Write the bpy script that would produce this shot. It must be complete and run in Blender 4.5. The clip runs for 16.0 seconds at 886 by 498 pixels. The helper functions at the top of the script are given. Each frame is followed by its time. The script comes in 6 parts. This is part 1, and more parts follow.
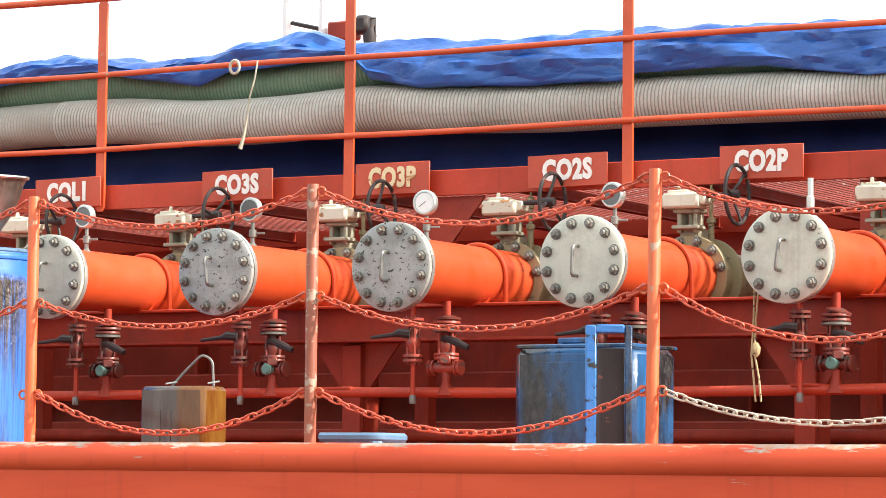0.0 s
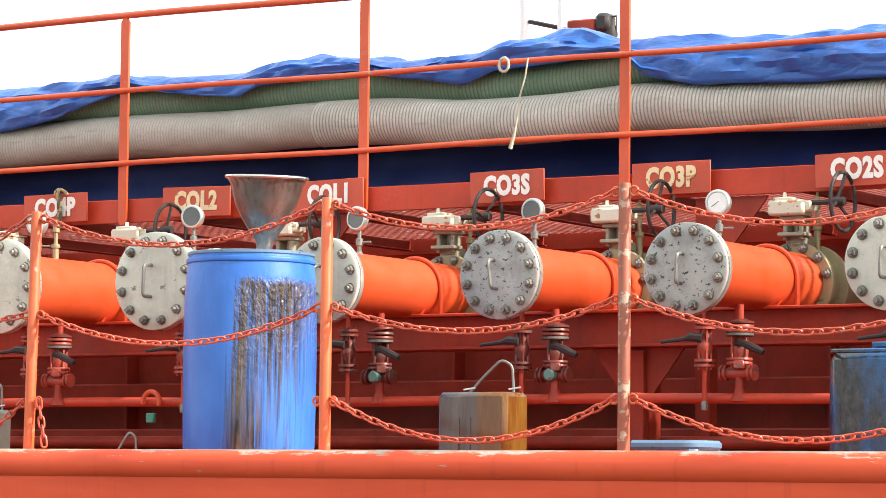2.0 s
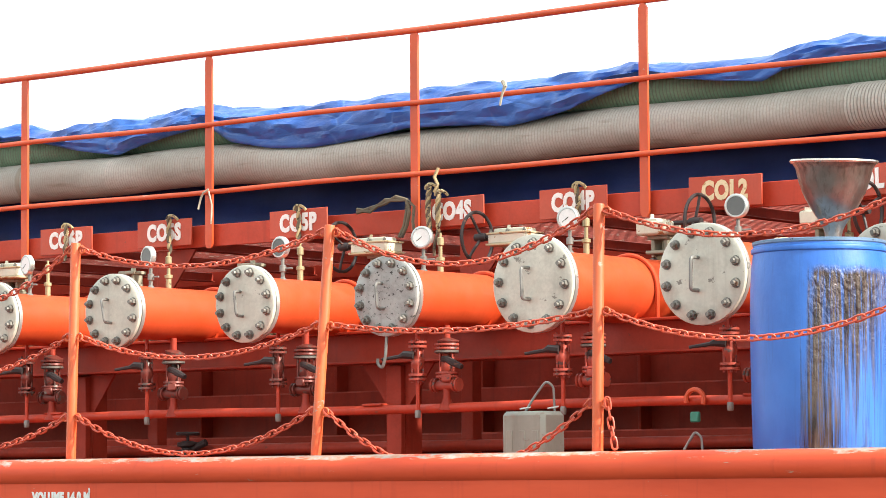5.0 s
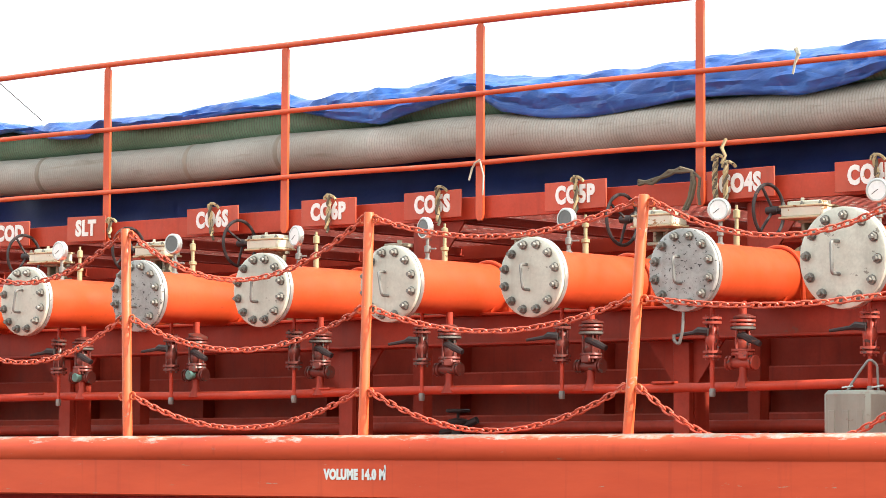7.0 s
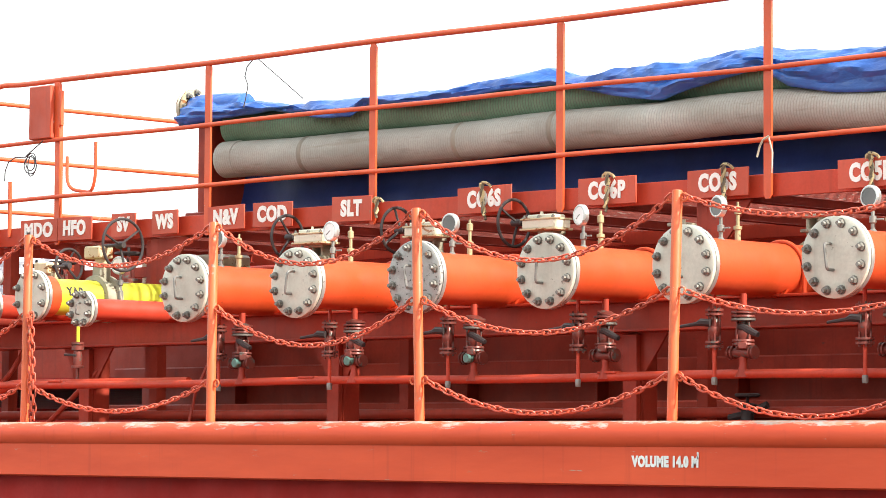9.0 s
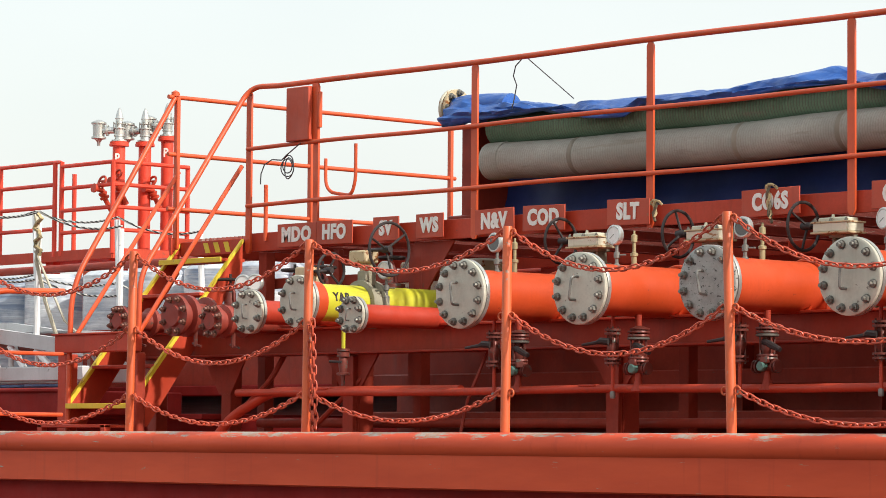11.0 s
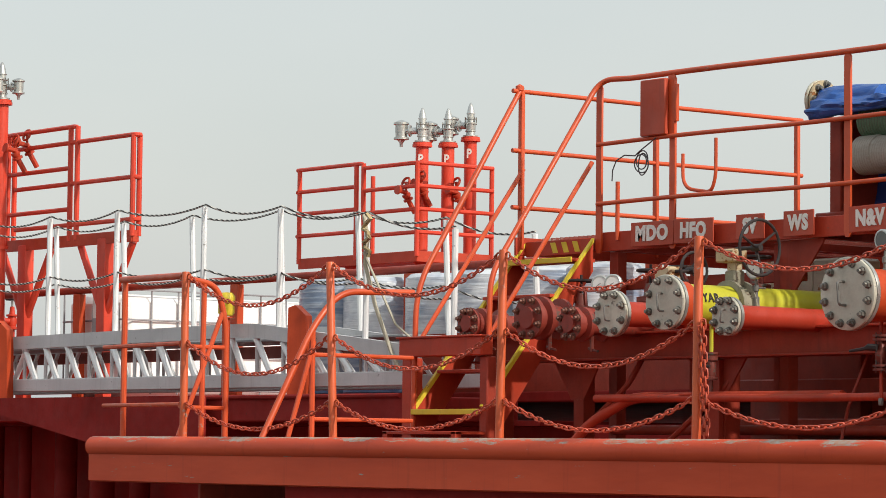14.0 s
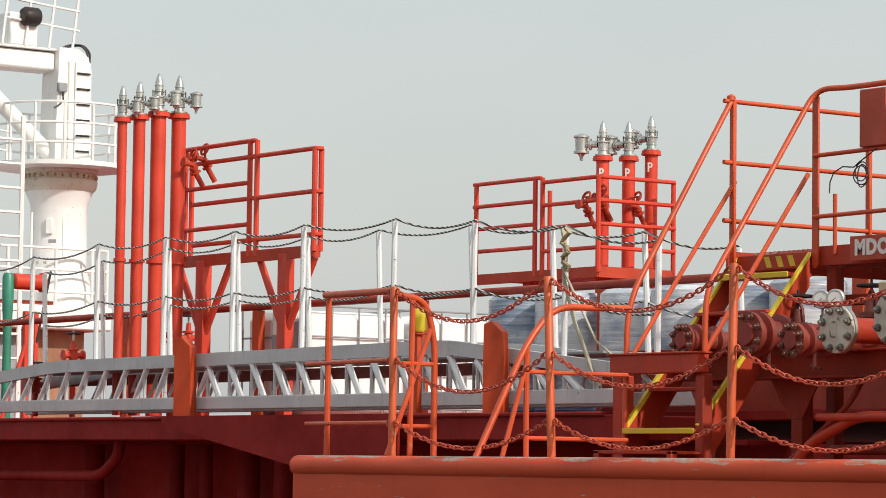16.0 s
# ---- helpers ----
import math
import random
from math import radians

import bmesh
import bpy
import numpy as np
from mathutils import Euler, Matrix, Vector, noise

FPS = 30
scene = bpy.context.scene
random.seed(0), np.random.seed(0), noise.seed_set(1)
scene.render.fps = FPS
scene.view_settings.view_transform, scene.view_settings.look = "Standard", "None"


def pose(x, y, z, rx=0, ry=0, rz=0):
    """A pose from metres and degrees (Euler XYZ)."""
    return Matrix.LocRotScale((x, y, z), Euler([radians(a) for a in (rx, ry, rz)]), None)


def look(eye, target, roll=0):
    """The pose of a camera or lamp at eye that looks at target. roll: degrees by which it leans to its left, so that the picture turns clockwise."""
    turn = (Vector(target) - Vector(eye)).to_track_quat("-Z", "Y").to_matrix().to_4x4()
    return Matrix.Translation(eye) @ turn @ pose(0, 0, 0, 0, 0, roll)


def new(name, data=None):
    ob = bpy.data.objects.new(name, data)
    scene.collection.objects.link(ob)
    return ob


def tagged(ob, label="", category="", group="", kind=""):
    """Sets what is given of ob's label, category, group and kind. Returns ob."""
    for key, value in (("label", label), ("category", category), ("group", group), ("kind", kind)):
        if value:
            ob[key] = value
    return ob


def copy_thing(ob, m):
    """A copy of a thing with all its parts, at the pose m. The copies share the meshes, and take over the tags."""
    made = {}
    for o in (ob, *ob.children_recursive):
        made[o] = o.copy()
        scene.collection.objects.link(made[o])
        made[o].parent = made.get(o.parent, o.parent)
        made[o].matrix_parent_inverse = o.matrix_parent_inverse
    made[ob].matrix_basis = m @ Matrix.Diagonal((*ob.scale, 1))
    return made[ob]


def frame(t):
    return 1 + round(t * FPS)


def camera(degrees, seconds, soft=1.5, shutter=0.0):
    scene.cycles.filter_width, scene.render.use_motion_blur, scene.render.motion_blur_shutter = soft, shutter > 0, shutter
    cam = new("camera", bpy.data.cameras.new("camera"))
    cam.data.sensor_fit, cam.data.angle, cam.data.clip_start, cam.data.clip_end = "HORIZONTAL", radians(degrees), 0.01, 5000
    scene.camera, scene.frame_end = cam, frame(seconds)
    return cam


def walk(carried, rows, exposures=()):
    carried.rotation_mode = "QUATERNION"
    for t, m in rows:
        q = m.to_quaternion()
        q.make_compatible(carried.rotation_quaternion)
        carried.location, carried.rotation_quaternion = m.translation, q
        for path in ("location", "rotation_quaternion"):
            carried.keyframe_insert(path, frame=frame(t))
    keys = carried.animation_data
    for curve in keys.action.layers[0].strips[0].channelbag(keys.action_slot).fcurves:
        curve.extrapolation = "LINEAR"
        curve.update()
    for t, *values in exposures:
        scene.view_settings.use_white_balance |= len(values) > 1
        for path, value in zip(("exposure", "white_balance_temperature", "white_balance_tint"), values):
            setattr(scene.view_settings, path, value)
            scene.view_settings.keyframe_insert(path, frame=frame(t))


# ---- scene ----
cam = camera(16.44, 16.0, 0.8)
PATH = [
    (0.0, (6.817, -11.697, 0.060), (0.470, -0.393, 1.034), 0.57),
    (0.5, (6.612, -11.701, 0.057), (0.181, -0.445, 1.041), 0.58),
    (1.0, (6.398, -11.712, 0.056), (-0.120, -0.509, 1.051), 0.64),
    (1.5, (6.197, -11.714, 0.058), (-0.457, -0.591, 1.055), 0.57),
    (2.0, (5.993, -11.708, 0.064), (-0.818, -0.680, 1.059), 0.57),
    (2.5, (5.798, -11.719, 0.070), (-1.326, -0.890, 1.067), 0.44),
    (3.0, (5.626, -11.708, 0.071), (-1.824, -1.102, 1.072), 0.40),
    (3.5, (5.418, -11.696, 0.073), (-2.142, -1.169, 1.080), 0.22),
    (4.0, (5.230, -11.709, 0.073), (-2.464, -1.279, 1.080), -0.10),
    (4.5, (5.056, -11.724, 0.078), (-2.800, -1.416, 1.083), -0.26),
    (4.7, (4.979, -11.732, 0.078), (-2.938, -1.469, 1.075), -0.36),
    (6.8, (4.037, -11.816, 0.066), (-4.378, -1.949, 0.988), 0.27),
    (7.0, (3.956, -11.821, 0.066), (-4.510, -1.998, 0.977), 0.22),
    (7.5, (3.771, -11.828, 0.069), (-4.824, -2.114, 0.952), 0.24),
    (8.0, (3.565, -11.841, 0.070), (-5.178, -2.258, 0.927), 0.22),
    (8.5, (3.388, -11.848, 0.075), (-5.491, -2.388, 0.913), 0.24),
    (8.7, (3.312, -11.853, 0.078), (-5.622, -2.446, 0.913), 0.28),
    (10.8, (2.443, -11.976, 0.134), (-7.009, -3.088, 0.958), 0.39),
    (11.0, (2.357, -11.986, 0.137), (-7.142, -3.150, 0.964), 0.43),
    (11.5, (2.171, -12.004, 0.141), (-7.441, -3.291, 0.981), 0.41),
    (12.0, (1.967, -12.011, 0.139), (-7.764, -3.433, 0.994), 0.40),
    (12.5, (1.772, -12.015, 0.133), (-8.052, -3.545, 0.994), 0.50),
    (13.0, (1.559, -12.026, 0.129), (-8.372, -3.682, 0.987), 0.56),
    (13.5, (1.375, -12.036, 0.127), (-8.651, -3.804, 0.981), 0.59),
    (14.0, (1.170, -12.054, 0.125), (-8.956, -3.946, 0.980), 0.59),
    (14.5, (0.993, -12.074, 0.124), (-9.211, -4.064, 0.975), 0.75),
    (15.0, (0.807, -12.104, 0.125), (-9.481, -4.204, 0.988), 0.76),
    (15.5, (0.629, -12.123, 0.129), (-9.734, -4.325, 1.019), 0.94),
    (16.0, (0.449, -12.151, 0.133), (-10.004, -4.478, 1.056), 0.72),
]
# lights of the clip's camera: brighter towards the open sky, darker after the turn
EXPOSURES = [(0.0, 1.25), (4.5, 1.26), (8.7, 1.36), (10.9, 0.35), (12.5, 0.06), (14.5, -0.20), (16.0, -0.24)]
walk(cam, [(t, look(eye, target, roll)) for t, eye, target, roll in PATH], EXPOSURES)

# ---- sky and sun ----
SUN_DIR = Vector((0.80, 0.13, 0.55)).normalized()
world = bpy.data.worlds.new("sky")
scene.world = world
world.use_nodes = True
wn, wl = world.node_tree.nodes, world.node_tree.links
wn.clear()
sky = wn.new("ShaderNodeTexSky")
sky.sky_type, sky.sun_disc = "NISHITA", False
sky.sun_elevation = math.asin(SUN_DIR.z)
sky.sun_rotation = math.atan2(SUN_DIR.x, SUN_DIR.y)
sky.air_density, sky.dust_density = 1.5, 4.0
sky_bg = wn.new("ShaderNodeBackground")
sky_bg.inputs["Strength"].default_value = 0.05
wl.new(sky.outputs[0], sky_bg.inputs["Color"])
# thin even cloud in front of the clear sky
wtc = wn.new("ShaderNodeTexCoord")
wmap = wn.new("ShaderNodeMapping")
wmap.inputs["Scale"].default_value = (1.5, 1.5, 4.0)
wl.new(wtc.outputs["Generated"], wmap.inputs["Vector"])
wnoise = wn.new("ShaderNodeTexNoise")
wnoise.inputs["Scale"].default_value, wnoise.inputs["Detail"].default_value = 1.3, 5
wl.new(wmap.outputs[0], wnoise.inputs["Vector"])
wramp = wn.new("ShaderNodeValToRGB")
wramp.color_ramp.elements[0].position, wramp.color_ramp.elements[0].color = 0.3, (0.66, 0.71, 0.72, 1)
wramp.color_ramp.elements[1].position, wramp.color_ramp.elements[1].color = 0.72, (0.80, 0.82, 0.82, 1)
wl.new(wnoise.outputs["Fac"], wramp.inputs["Fac"])
cloud_bg = wn.new("ShaderNodeBackground")
cloud_bg.inputs["Strength"].default_value = 0.80
wl.new(wramp.outputs["Color"], cloud_bg.inputs["Color"])
wadd = wn.new("ShaderNodeAddShader")
wl.new(sky_bg.outputs[0], wadd.inputs[0])
wl.new(cloud_bg.outputs[0], wadd.inputs[1])
wout = wn.new("ShaderNodeOutputWorld")
wl.new(wadd.outputs[0], wout.inputs["Surface"])

sun = new("sun", bpy.data.lights.new("sun", "SUN"))
sun.data.energy, sun.data.angle, sun.data.color = 3.6, radians(1.5), (1.0, 0.95, 0.88)
sun.matrix_world = look(SUN_DIR * 30, (0, 0, 0))


# ---- materials ----
def mat_base(name):
    m = bpy.data.materials.new(name)
    m.use_nodes = True
    n, l = m.node_tree.nodes, m.node_tree.links
    return m, n, l, n["Principled BSDF"]


def noise_node(n, l, vec, scale, detail=4, rough=0.55):
    t = n.new("ShaderNodeTexNoise")
    t.inputs["Scale"].default_value, t.inputs["Detail"].default_value, t.inputs["Roughness"].default_value = scale, detail, rough
    l.new(vec, t.inputs["Vector"])
    return t.outputs["Fac"]


def ramp(n, l, fac, a, b, ca=(0, 0, 0, 1), cb=(1, 1, 1, 1)):
    r = n.new("ShaderNodeValToRGB")
    r.color_ramp.elements[0].position, r.color_ramp.elements[0].color = a, ca
    r.color_ramp.elements[1].position, r.color_ramp.elements[1].color = b, cb
    l.new(fac, r.inputs["Fac"])
    return r.outputs["Color"]


def mix(n, l, fac, a, b, kind="MIX"):
    x = n.new("ShaderNodeMix")
    x.data_type, x.blend_type = "RGBA", kind
    if isinstance(fac, float):
        x.inputs[0].default_value = fac
    else:
        l.new(fac, x.inputs[0])
    for k, v in ((6, a), (7, b)):
        if isinstance(v, tuple):
            x.inputs[k].default_value = v
        else:
            l.new(v, x.inputs[k])
    return x.outputs[2]


def stretched(n, l, scale, source="Position"):
    if source == "Position":
        v = n.new("ShaderNodeNewGeometry").outputs["Position"]
    else:
        v = n.new("ShaderNodeTexCoord").outputs["Object"]
    m = n.new("ShaderNodeMapping")
    m.inputs["Scale"].default_value = scale
    l.new(v, m.inputs["Vector"])
    return m.outputs[0]


def painted(name, colour, rough=0.42, chips=0.0, chip_colour=(0.16, 0.12, 0.10), streaks=0.25, vary=0.18, metal=0.0, bump=0.15, dark=(0.06, 0.025, 0.02), chip_scale=1.0, grime_shade=0.0, shine=0.5):
    """Paint with fading, run-off streaks, chips and a slightly uneven skin."""
    m, n, l, b = mat_base(name)
    p = stretched(n, l, (1, 1, 1))
    c = (*colour, 1)
    lo = tuple(x * (1 - vary) for x in colour) + (1,)
    hi = tuple(min(1, x * (1 + vary) + 0.01) for x in colour) + (1,)
    col = ramp(n, l, noise_node(n, l, p, 2.3, 5), 0.3, 0.7, lo, hi)
    runs = noise_node(n, l, stretched(n, l, (14, 14, 0.9)), 1.6, 5)
    wet = ramp(n, l, runs, 0.56, 0.78, (0, 0, 0, 1), (streaks, streaks, streaks, 1))
    col = mix(n, l, wet, col, (*[0.35 * x + 0.65 * d for x, d in zip(colour, dark)], 1))
    grit = noise_node(n, l, p, 60, 3)
    col = mix(n, l, ramp(n, l, grit, 0.35, 0.7, (0, 0, 0, 1), (0.18, 0.18, 0.18, 1)), col, (*[x * 0.72 for x in colour], 1))
    if grime_shade:
        spots = noise_node(n, l, p, 7.5, 8, 0.7)
        col = mix(n, l, ramp(n, l, spots, 0.46, 0.68, (0, 0, 0, 1), (grime_shade,) * 3 + (1,)), col, (*[0.45 * x + 0.3 * d for x, d in zip(colour, dark)], 1))
    if chips:
        ch = noise_node(n, l, stretched(n, l, (6 * chip_scale, 6 * chip_scale, 9 * chip_scale)), 2.2, 9, 0.65)
        col = mix(n, l, ramp(n, l, ch, 0.70 - chips * 0.1, 0.72 - chips * 0.1), col, (*chip_colour, 1))
    l.new(col, b.inputs["Base Color"])
    rr = ramp(n, l, noise_node(n, l, p, 9, 3), 0.3, 0.7, (rough - 0.1,) * 3 + (1,), (rough + 0.14,) * 3 + (1,))
    l.new(rr, b.inputs["Roughness"])
    b.inputs["Metallic"].default_value = metal
    b.inputs["Specular IOR Level"].default_value = shine
    bp = n.new("ShaderNodeBump")
    bp.inputs["Strength"].default_value, bp.inputs["Distance"].default_value = bump, 0.004
    l.new(noise_node(n, l, p, 38, 4), bp.inputs["Height"])
    l.new(bp.outputs[0], b.inputs["Normal"])
    return m


ORANGE = (0.58, 0.078, 0.018)
RED = (0.33, 0.037, 0.016)
M_PIPE = painted("orange_pipe_paint", (0.50, 0.060, 0.013), 0.45, 0.12, streaks=0.22, vary=0.14, shine=0.3, chip_colour=(0.26, 0.04, 0.02))
M_RAIL = painted("orange_rail_paint", ORANGE, 0.4, 0.35, streaks=0.2, vary=0.15, chip_colour=(0.42, 0.24, 0.17))
M_POST = painted("worn_orange_post_paint", (0.62, 0.105, 0.026), 0.45, 0.55, chip_colour=(0.40, 0.23, 0.17), streaks=0.4)
M_CHAIN = painted("red_chain_paint", (0.52, 0.076, 0.032), 0.45, 0.5, chip_colour=(0.40, 0.20, 0.13), vary=0.25)
M_RED = painted("red_deck_paint", RED, 0.48, 0.3, streaks=0.55, vary=0.25, shine=0.28, grime_shade=0.35, chip_colour=(0.20, 0.05, 0.03))
M_BEAM = painted("red_beam_paint", (0.46, 0.048, 0.018), 0.45, 0.35, streaks=0.4, vary=0.2, shine=0.3, grime_shade=0.2, chip_colour=(0.25, 0.07, 0.04))
M_SIGN = painted("red_sign_paint", (0.46, 0.060, 0.022), 0.5, 0.4, streaks=0.35, vary=0.15, chip_colour=(0.32, 0.11, 0.05))
M_HANDLE = painted("dull_grey_handle", (0.20, 0.195, 0.175), 0.4, 0.5, metal=0.4, vary=0.25)
M_STEEL = painted("dull_steel", (0.54, 0.525, 0.43), 0.45, 0.6, streaks=0.4, vary=0.2, grime_shade=0.38, metal=0.12, chip_colour=(0.22, 0.20, 0.16), bump=0.25, dark=(0.16, 0.12, 0.08))
M_STEEL_DIRTY = painted("spattered_steel", (0.36, 0.36, 0.33), 0.5, 1.15, streaks=0.4, vary=0.3, grime_shade=0.7, metal=0.12, chip_colour=(0.045, 0.04, 0.036), chip_scale=2.6, bump=0.35, dark=(0.10, 0.08, 0.06))
M_RIM = painted("bright_steel_rim", (0.52, 0.53, 0.50), 0.32, 0.1, metal=0.7, streaks=0.2)
M_BOLT = painted("grey_bolt_steel", (0.19, 0.18, 0.155), 0.42, 0.7, metal=0.5, chip_colour=(0.14, 0.08, 0.05), vary=0.3)
M_CREAM = painted("cream_gearbox_paint", (0.60, 0.57, 0.44), 0.5, 1.0, streaks=0.5, chip_colour=(0.30, 0.14, 0.05), dark=(0.25, 0.12, 0.04))
M_NECK = painted("greenish_grey_casting", (0.30, 0.28, 0.20), 0.5, 0.9, streaks=0.6, vary=0.3, grime_shade=0.5, chip_colour=(0.12, 0.09, 0.06), dark=(0.10, 0.07, 0.04))
M_RUSTY = painted("rusty_cream_paint", (0.50, 0.40, 0.24), 0.6, 1.4, streaks=0.8, chip_colour=(0.25, 0.10, 0.03), dark=(0.22, 0.09, 0.02))
M_BRONZE = painted("greenish_valve_body", (0.34, 0.28, 0.15), 0.5, 0.8, streaks=0.5, chip_colour=(0.12, 0.10, 0.06), metal=0.2)
M_BLACK = painted("black_wheel_paint", (0.032, 0.025, 0.024), 0.5, 0.6, shine=0.3, chip_colour=(0.14, 0.06, 0.04))
M_DARKVALVE = painted("oily_valve_metal", (0.17, 0.036, 0.024), 0.4, 1.3, streaks=0.5, chip_colour=(0.10, 0.09, 0.075), metal=0.25, vary=0.4, chip_scale=1.6)
M_WHITE = painted("white_letter_paint", (0.80, 0.78, 0.72), 0.5, 0.35, streaks=0.2, vary=0.06, chip_colour=(0.62, 0.40, 0.20), dark=(0.5, 0.36, 0.2))
M_YELLOW = painted("yellow_pipe_paint", (0.52, 0.50, 0.03), 0.42, 0.2, streaks=0.2, vary=0.1)
M_YELLOW_EDGE = painted("yellow_safety_paint", (0.72, 0.55, 0.03), 0.5, 0.5, streaks=0.3)
M_DIAL = painted("white_dial", (0.78, 0.78, 0.74), 0.3, 0.0, streaks=0.0, vary=0.04)
M_VENT = painted("red_orange_vent_paint", (0.62, 0.052, 0.022), 0.38, 0.15, streaks=0.3, vary=0.15, shine=0.4, chip_colour=(0.35, 0.06, 0.03))
M_SIDE = painted("red_hull_side_paint", (0.38, 0.021, 0.016), 0.6, 0.1, streaks=0.25, vary=0.15, shine=0.12, grime_shade=0.1, chip_colour=(0.20, 0.03, 0.02))
M_REDVALVE = painted("chipped_red_valve_paint", (0.36, 0.055, 0.03), 0.42, 1.1, streaks=0.5, vary=0.3, chip_colour=(0.09, 0.07, 0.06), chip_scale=1.8)
# pipe paint darkened: the small fuel pipes' shade is put into the colour
M_SHADED_PIPE = painted("deep_red_pipe_paint", (0.40, 0.036, 0.015), 0.4, 0.15, streaks=0.25, vary=0.15, shine=0.4, chip_colour=(0.2, 0.03, 0.02))
# deck red darkened: the shade on trunk and deck is put into the colour
M_SHADED_RED = painted("shaded_red_trunk_paint", (0.27, 0.016, 0.012), 0.6, 0.2, streaks=0.4, vary=0.2, shine=0.1, grime_shade=0.3, chip_colour=(0.10, 0.03, 0.02))
M_GRATING = painted("pale_flecked_grating_paint", (0.24, 0.045, 0.03), 0.5, 1.1, streaks=0.3, vary=0.3, chip_colour=(0.30, 0.19, 0.16), chip_scale=0.8)
M_NUT_RUST = painted("rusty_nut_steel", (0.15, 0.06, 0.04), 0.5, 0.6, metal=0.3, chip_colour=(0.07, 0.04, 0.03), vary=0.3)


def tray_paint():
    m, n, l, b = mat_base("worn_tray_paint")
    p = stretched(n, l, (1, 1, 1))
    geo = n.new("ShaderNodeNewGeometry")
    sep = n.new("ShaderNodeSeparateXYZ")
    l.new(geo.outputs["Position"], sep.inputs[0])
    col = ramp(n, l, noise_node(n, l, stretched(n, l, (0.6, 3, 3)), 2.0, 5), 0.3, 0.7, (0.57, 0.062, 0.020, 1), (0.72, 0.092, 0.031, 1))
    # scuffed band along the top of the coaming where hoses and ropes have rubbed
    top = n.new("ShaderNodeMapRange")
    top.inputs[1].default_value, top.inputs[2].default_value = 0.155, 0.195
    l.new(sep.outputs["Z"], top.inputs[0])
    ch = noise_node(n, l, stretched(n, l, (3.2, 8, 22)), 1.5, 8, 0.7)
    add = n.new("ShaderNodeMath")
    add.operation = "MULTIPLY_ADD"
    l.new(top.outputs[0], add.inputs[0])
    add.inputs[1].default_value = 0.20
    l.new(ch, add.inputs[2])
    worn = ramp(n, l, add.outputs[0], 0.655, 0.69)
    bare = ramp(n, l, noise_node(n, l, p, 30, 4), 0.35, 0.65, (0.38, 0.37, 0.33, 1), (0.44, 0.20, 0.11, 1))
    col = mix(n, l, worn, col, bare)
    runs = noise_node(n, l, stretched(n, l, (9, 9, 0.5)), 2.0, 5)
    col = mix(n, l, ramp(n, l, runs, 0.58, 0.8, (0, 0, 0, 1), (0.35, 0.35, 0.35, 1)), col, (0.30, 0.03, 0.015, 1))
    l.new(col, b.inputs["Base Color"])
    b.inputs["Roughness"].default_value = 0.46
    b.inputs["Specular IOR Level"].default_value = 0.25
    bp = n.new("ShaderNodeBump")
    bp.inputs["Strength"].default_value, bp.inputs["Distance"].default_value = 0.2, 0.006
    l.new(noise_node(n, l, stretched(n, l, (1, 4, 4)), 6, 5), bp.inputs["Height"])
    l.new(bp.outputs[0], b.inputs["Normal"])
    return m


M_TRAY = tray_paint()


def crease_lines(n, l, vec, scale, width):
    """Thin lines along the borders of irregular cells."""
    v = n.new("ShaderNodeTexVoronoi")
    v.feature = "DISTANCE_TO_EDGE"
    v.inputs["Scale"].default_value = scale
    l.new(vec, v.inputs["Vector"])
    return ramp(n, l, v.outputs["Distance"], 0.0, width, (1, 1, 1, 1), (0, 0, 0, 1)), v.outputs["Distance"]


def tarp_material():
    m, n, l, b = mat_base("blue_tarpaulin")
    p = stretched(n, l, (1, 1, 1))
    col = ramp(n, l, noise_node(n, l, p, 2.4, 5), 0.3, 0.7, (0.012, 0.062, 0.27, 1), (0.030, 0.135, 0.45, 1))
    # pale lines and patches: highlights of the folds put into the colour
    warp = n.new("ShaderNodeVectorMath")
    warp.operation = "MULTIPLY_ADD"
    wn3 = n.new("ShaderNodeTexNoise")
    wn3.inputs["Scale"].default_value, wn3.inputs["Detail"].default_value = 3.0, 3
    l.new(p, wn3.inputs["Vector"])
    l.new(wn3.outputs["Color"], warp.inputs[0])
    warp.inputs[1].default_value = (0.25, 0.25, 0.25)
    l.new(stretched(n, l, (1.5, 2.2, 4.2)), warp.inputs[2])
    line, dist = crease_lines(n, l, warp.outputs[0], 2.3, 0.05)
    gate = ramp(n, l, noise_node(n, l, p, 4.5, 3), 0.5, 0.66)
    fac = mix(n, l, 1.0, line, gate, "MULTIPLY")
    col = mix(n, l, mix(n, l, 1.0, fac, (0.35, 0.35, 0.35, 1), "MULTIPLY"), col, (0.15, 0.28, 0.55, 1))
    col = mix(n, l, ramp(n, l, noise_node(n, l, stretched(n, l, (3, 9, 9)), 2.4, 7, 0.65), 0.57, 0.72, (0, 0, 0, 1), (0.4, 0.4, 0.4, 1)), col, (0.15, 0.25, 0.46, 1))
    col = mix(n, l, ramp(n, l, noise_node(n, l, stretched(n, l, (2, 6, 8)), 3.1, 6, 0.6), 0.58, 0.72, (0, 0, 0, 1), (0.3, 0.3, 0.3, 1)), col, (0.012, 0.030, 0.10, 1))
    l.new(col, b.inputs["Base Color"])
    b.inputs["Roughness"].default_value = 0.33
    h = n.new("ShaderNodeMath")
    h.operation = "MULTIPLY_ADD"
    l.new(ramp(n, l, dist, 0.0, 0.16), h.inputs[0])
    h.inputs[1].default_value = 0.45
    l.new(noise_node(n, l, stretched(n, l, (5, 14, 10)), 1.6, 4), h.inputs[2])
    bp = n.new("ShaderNodeBump")
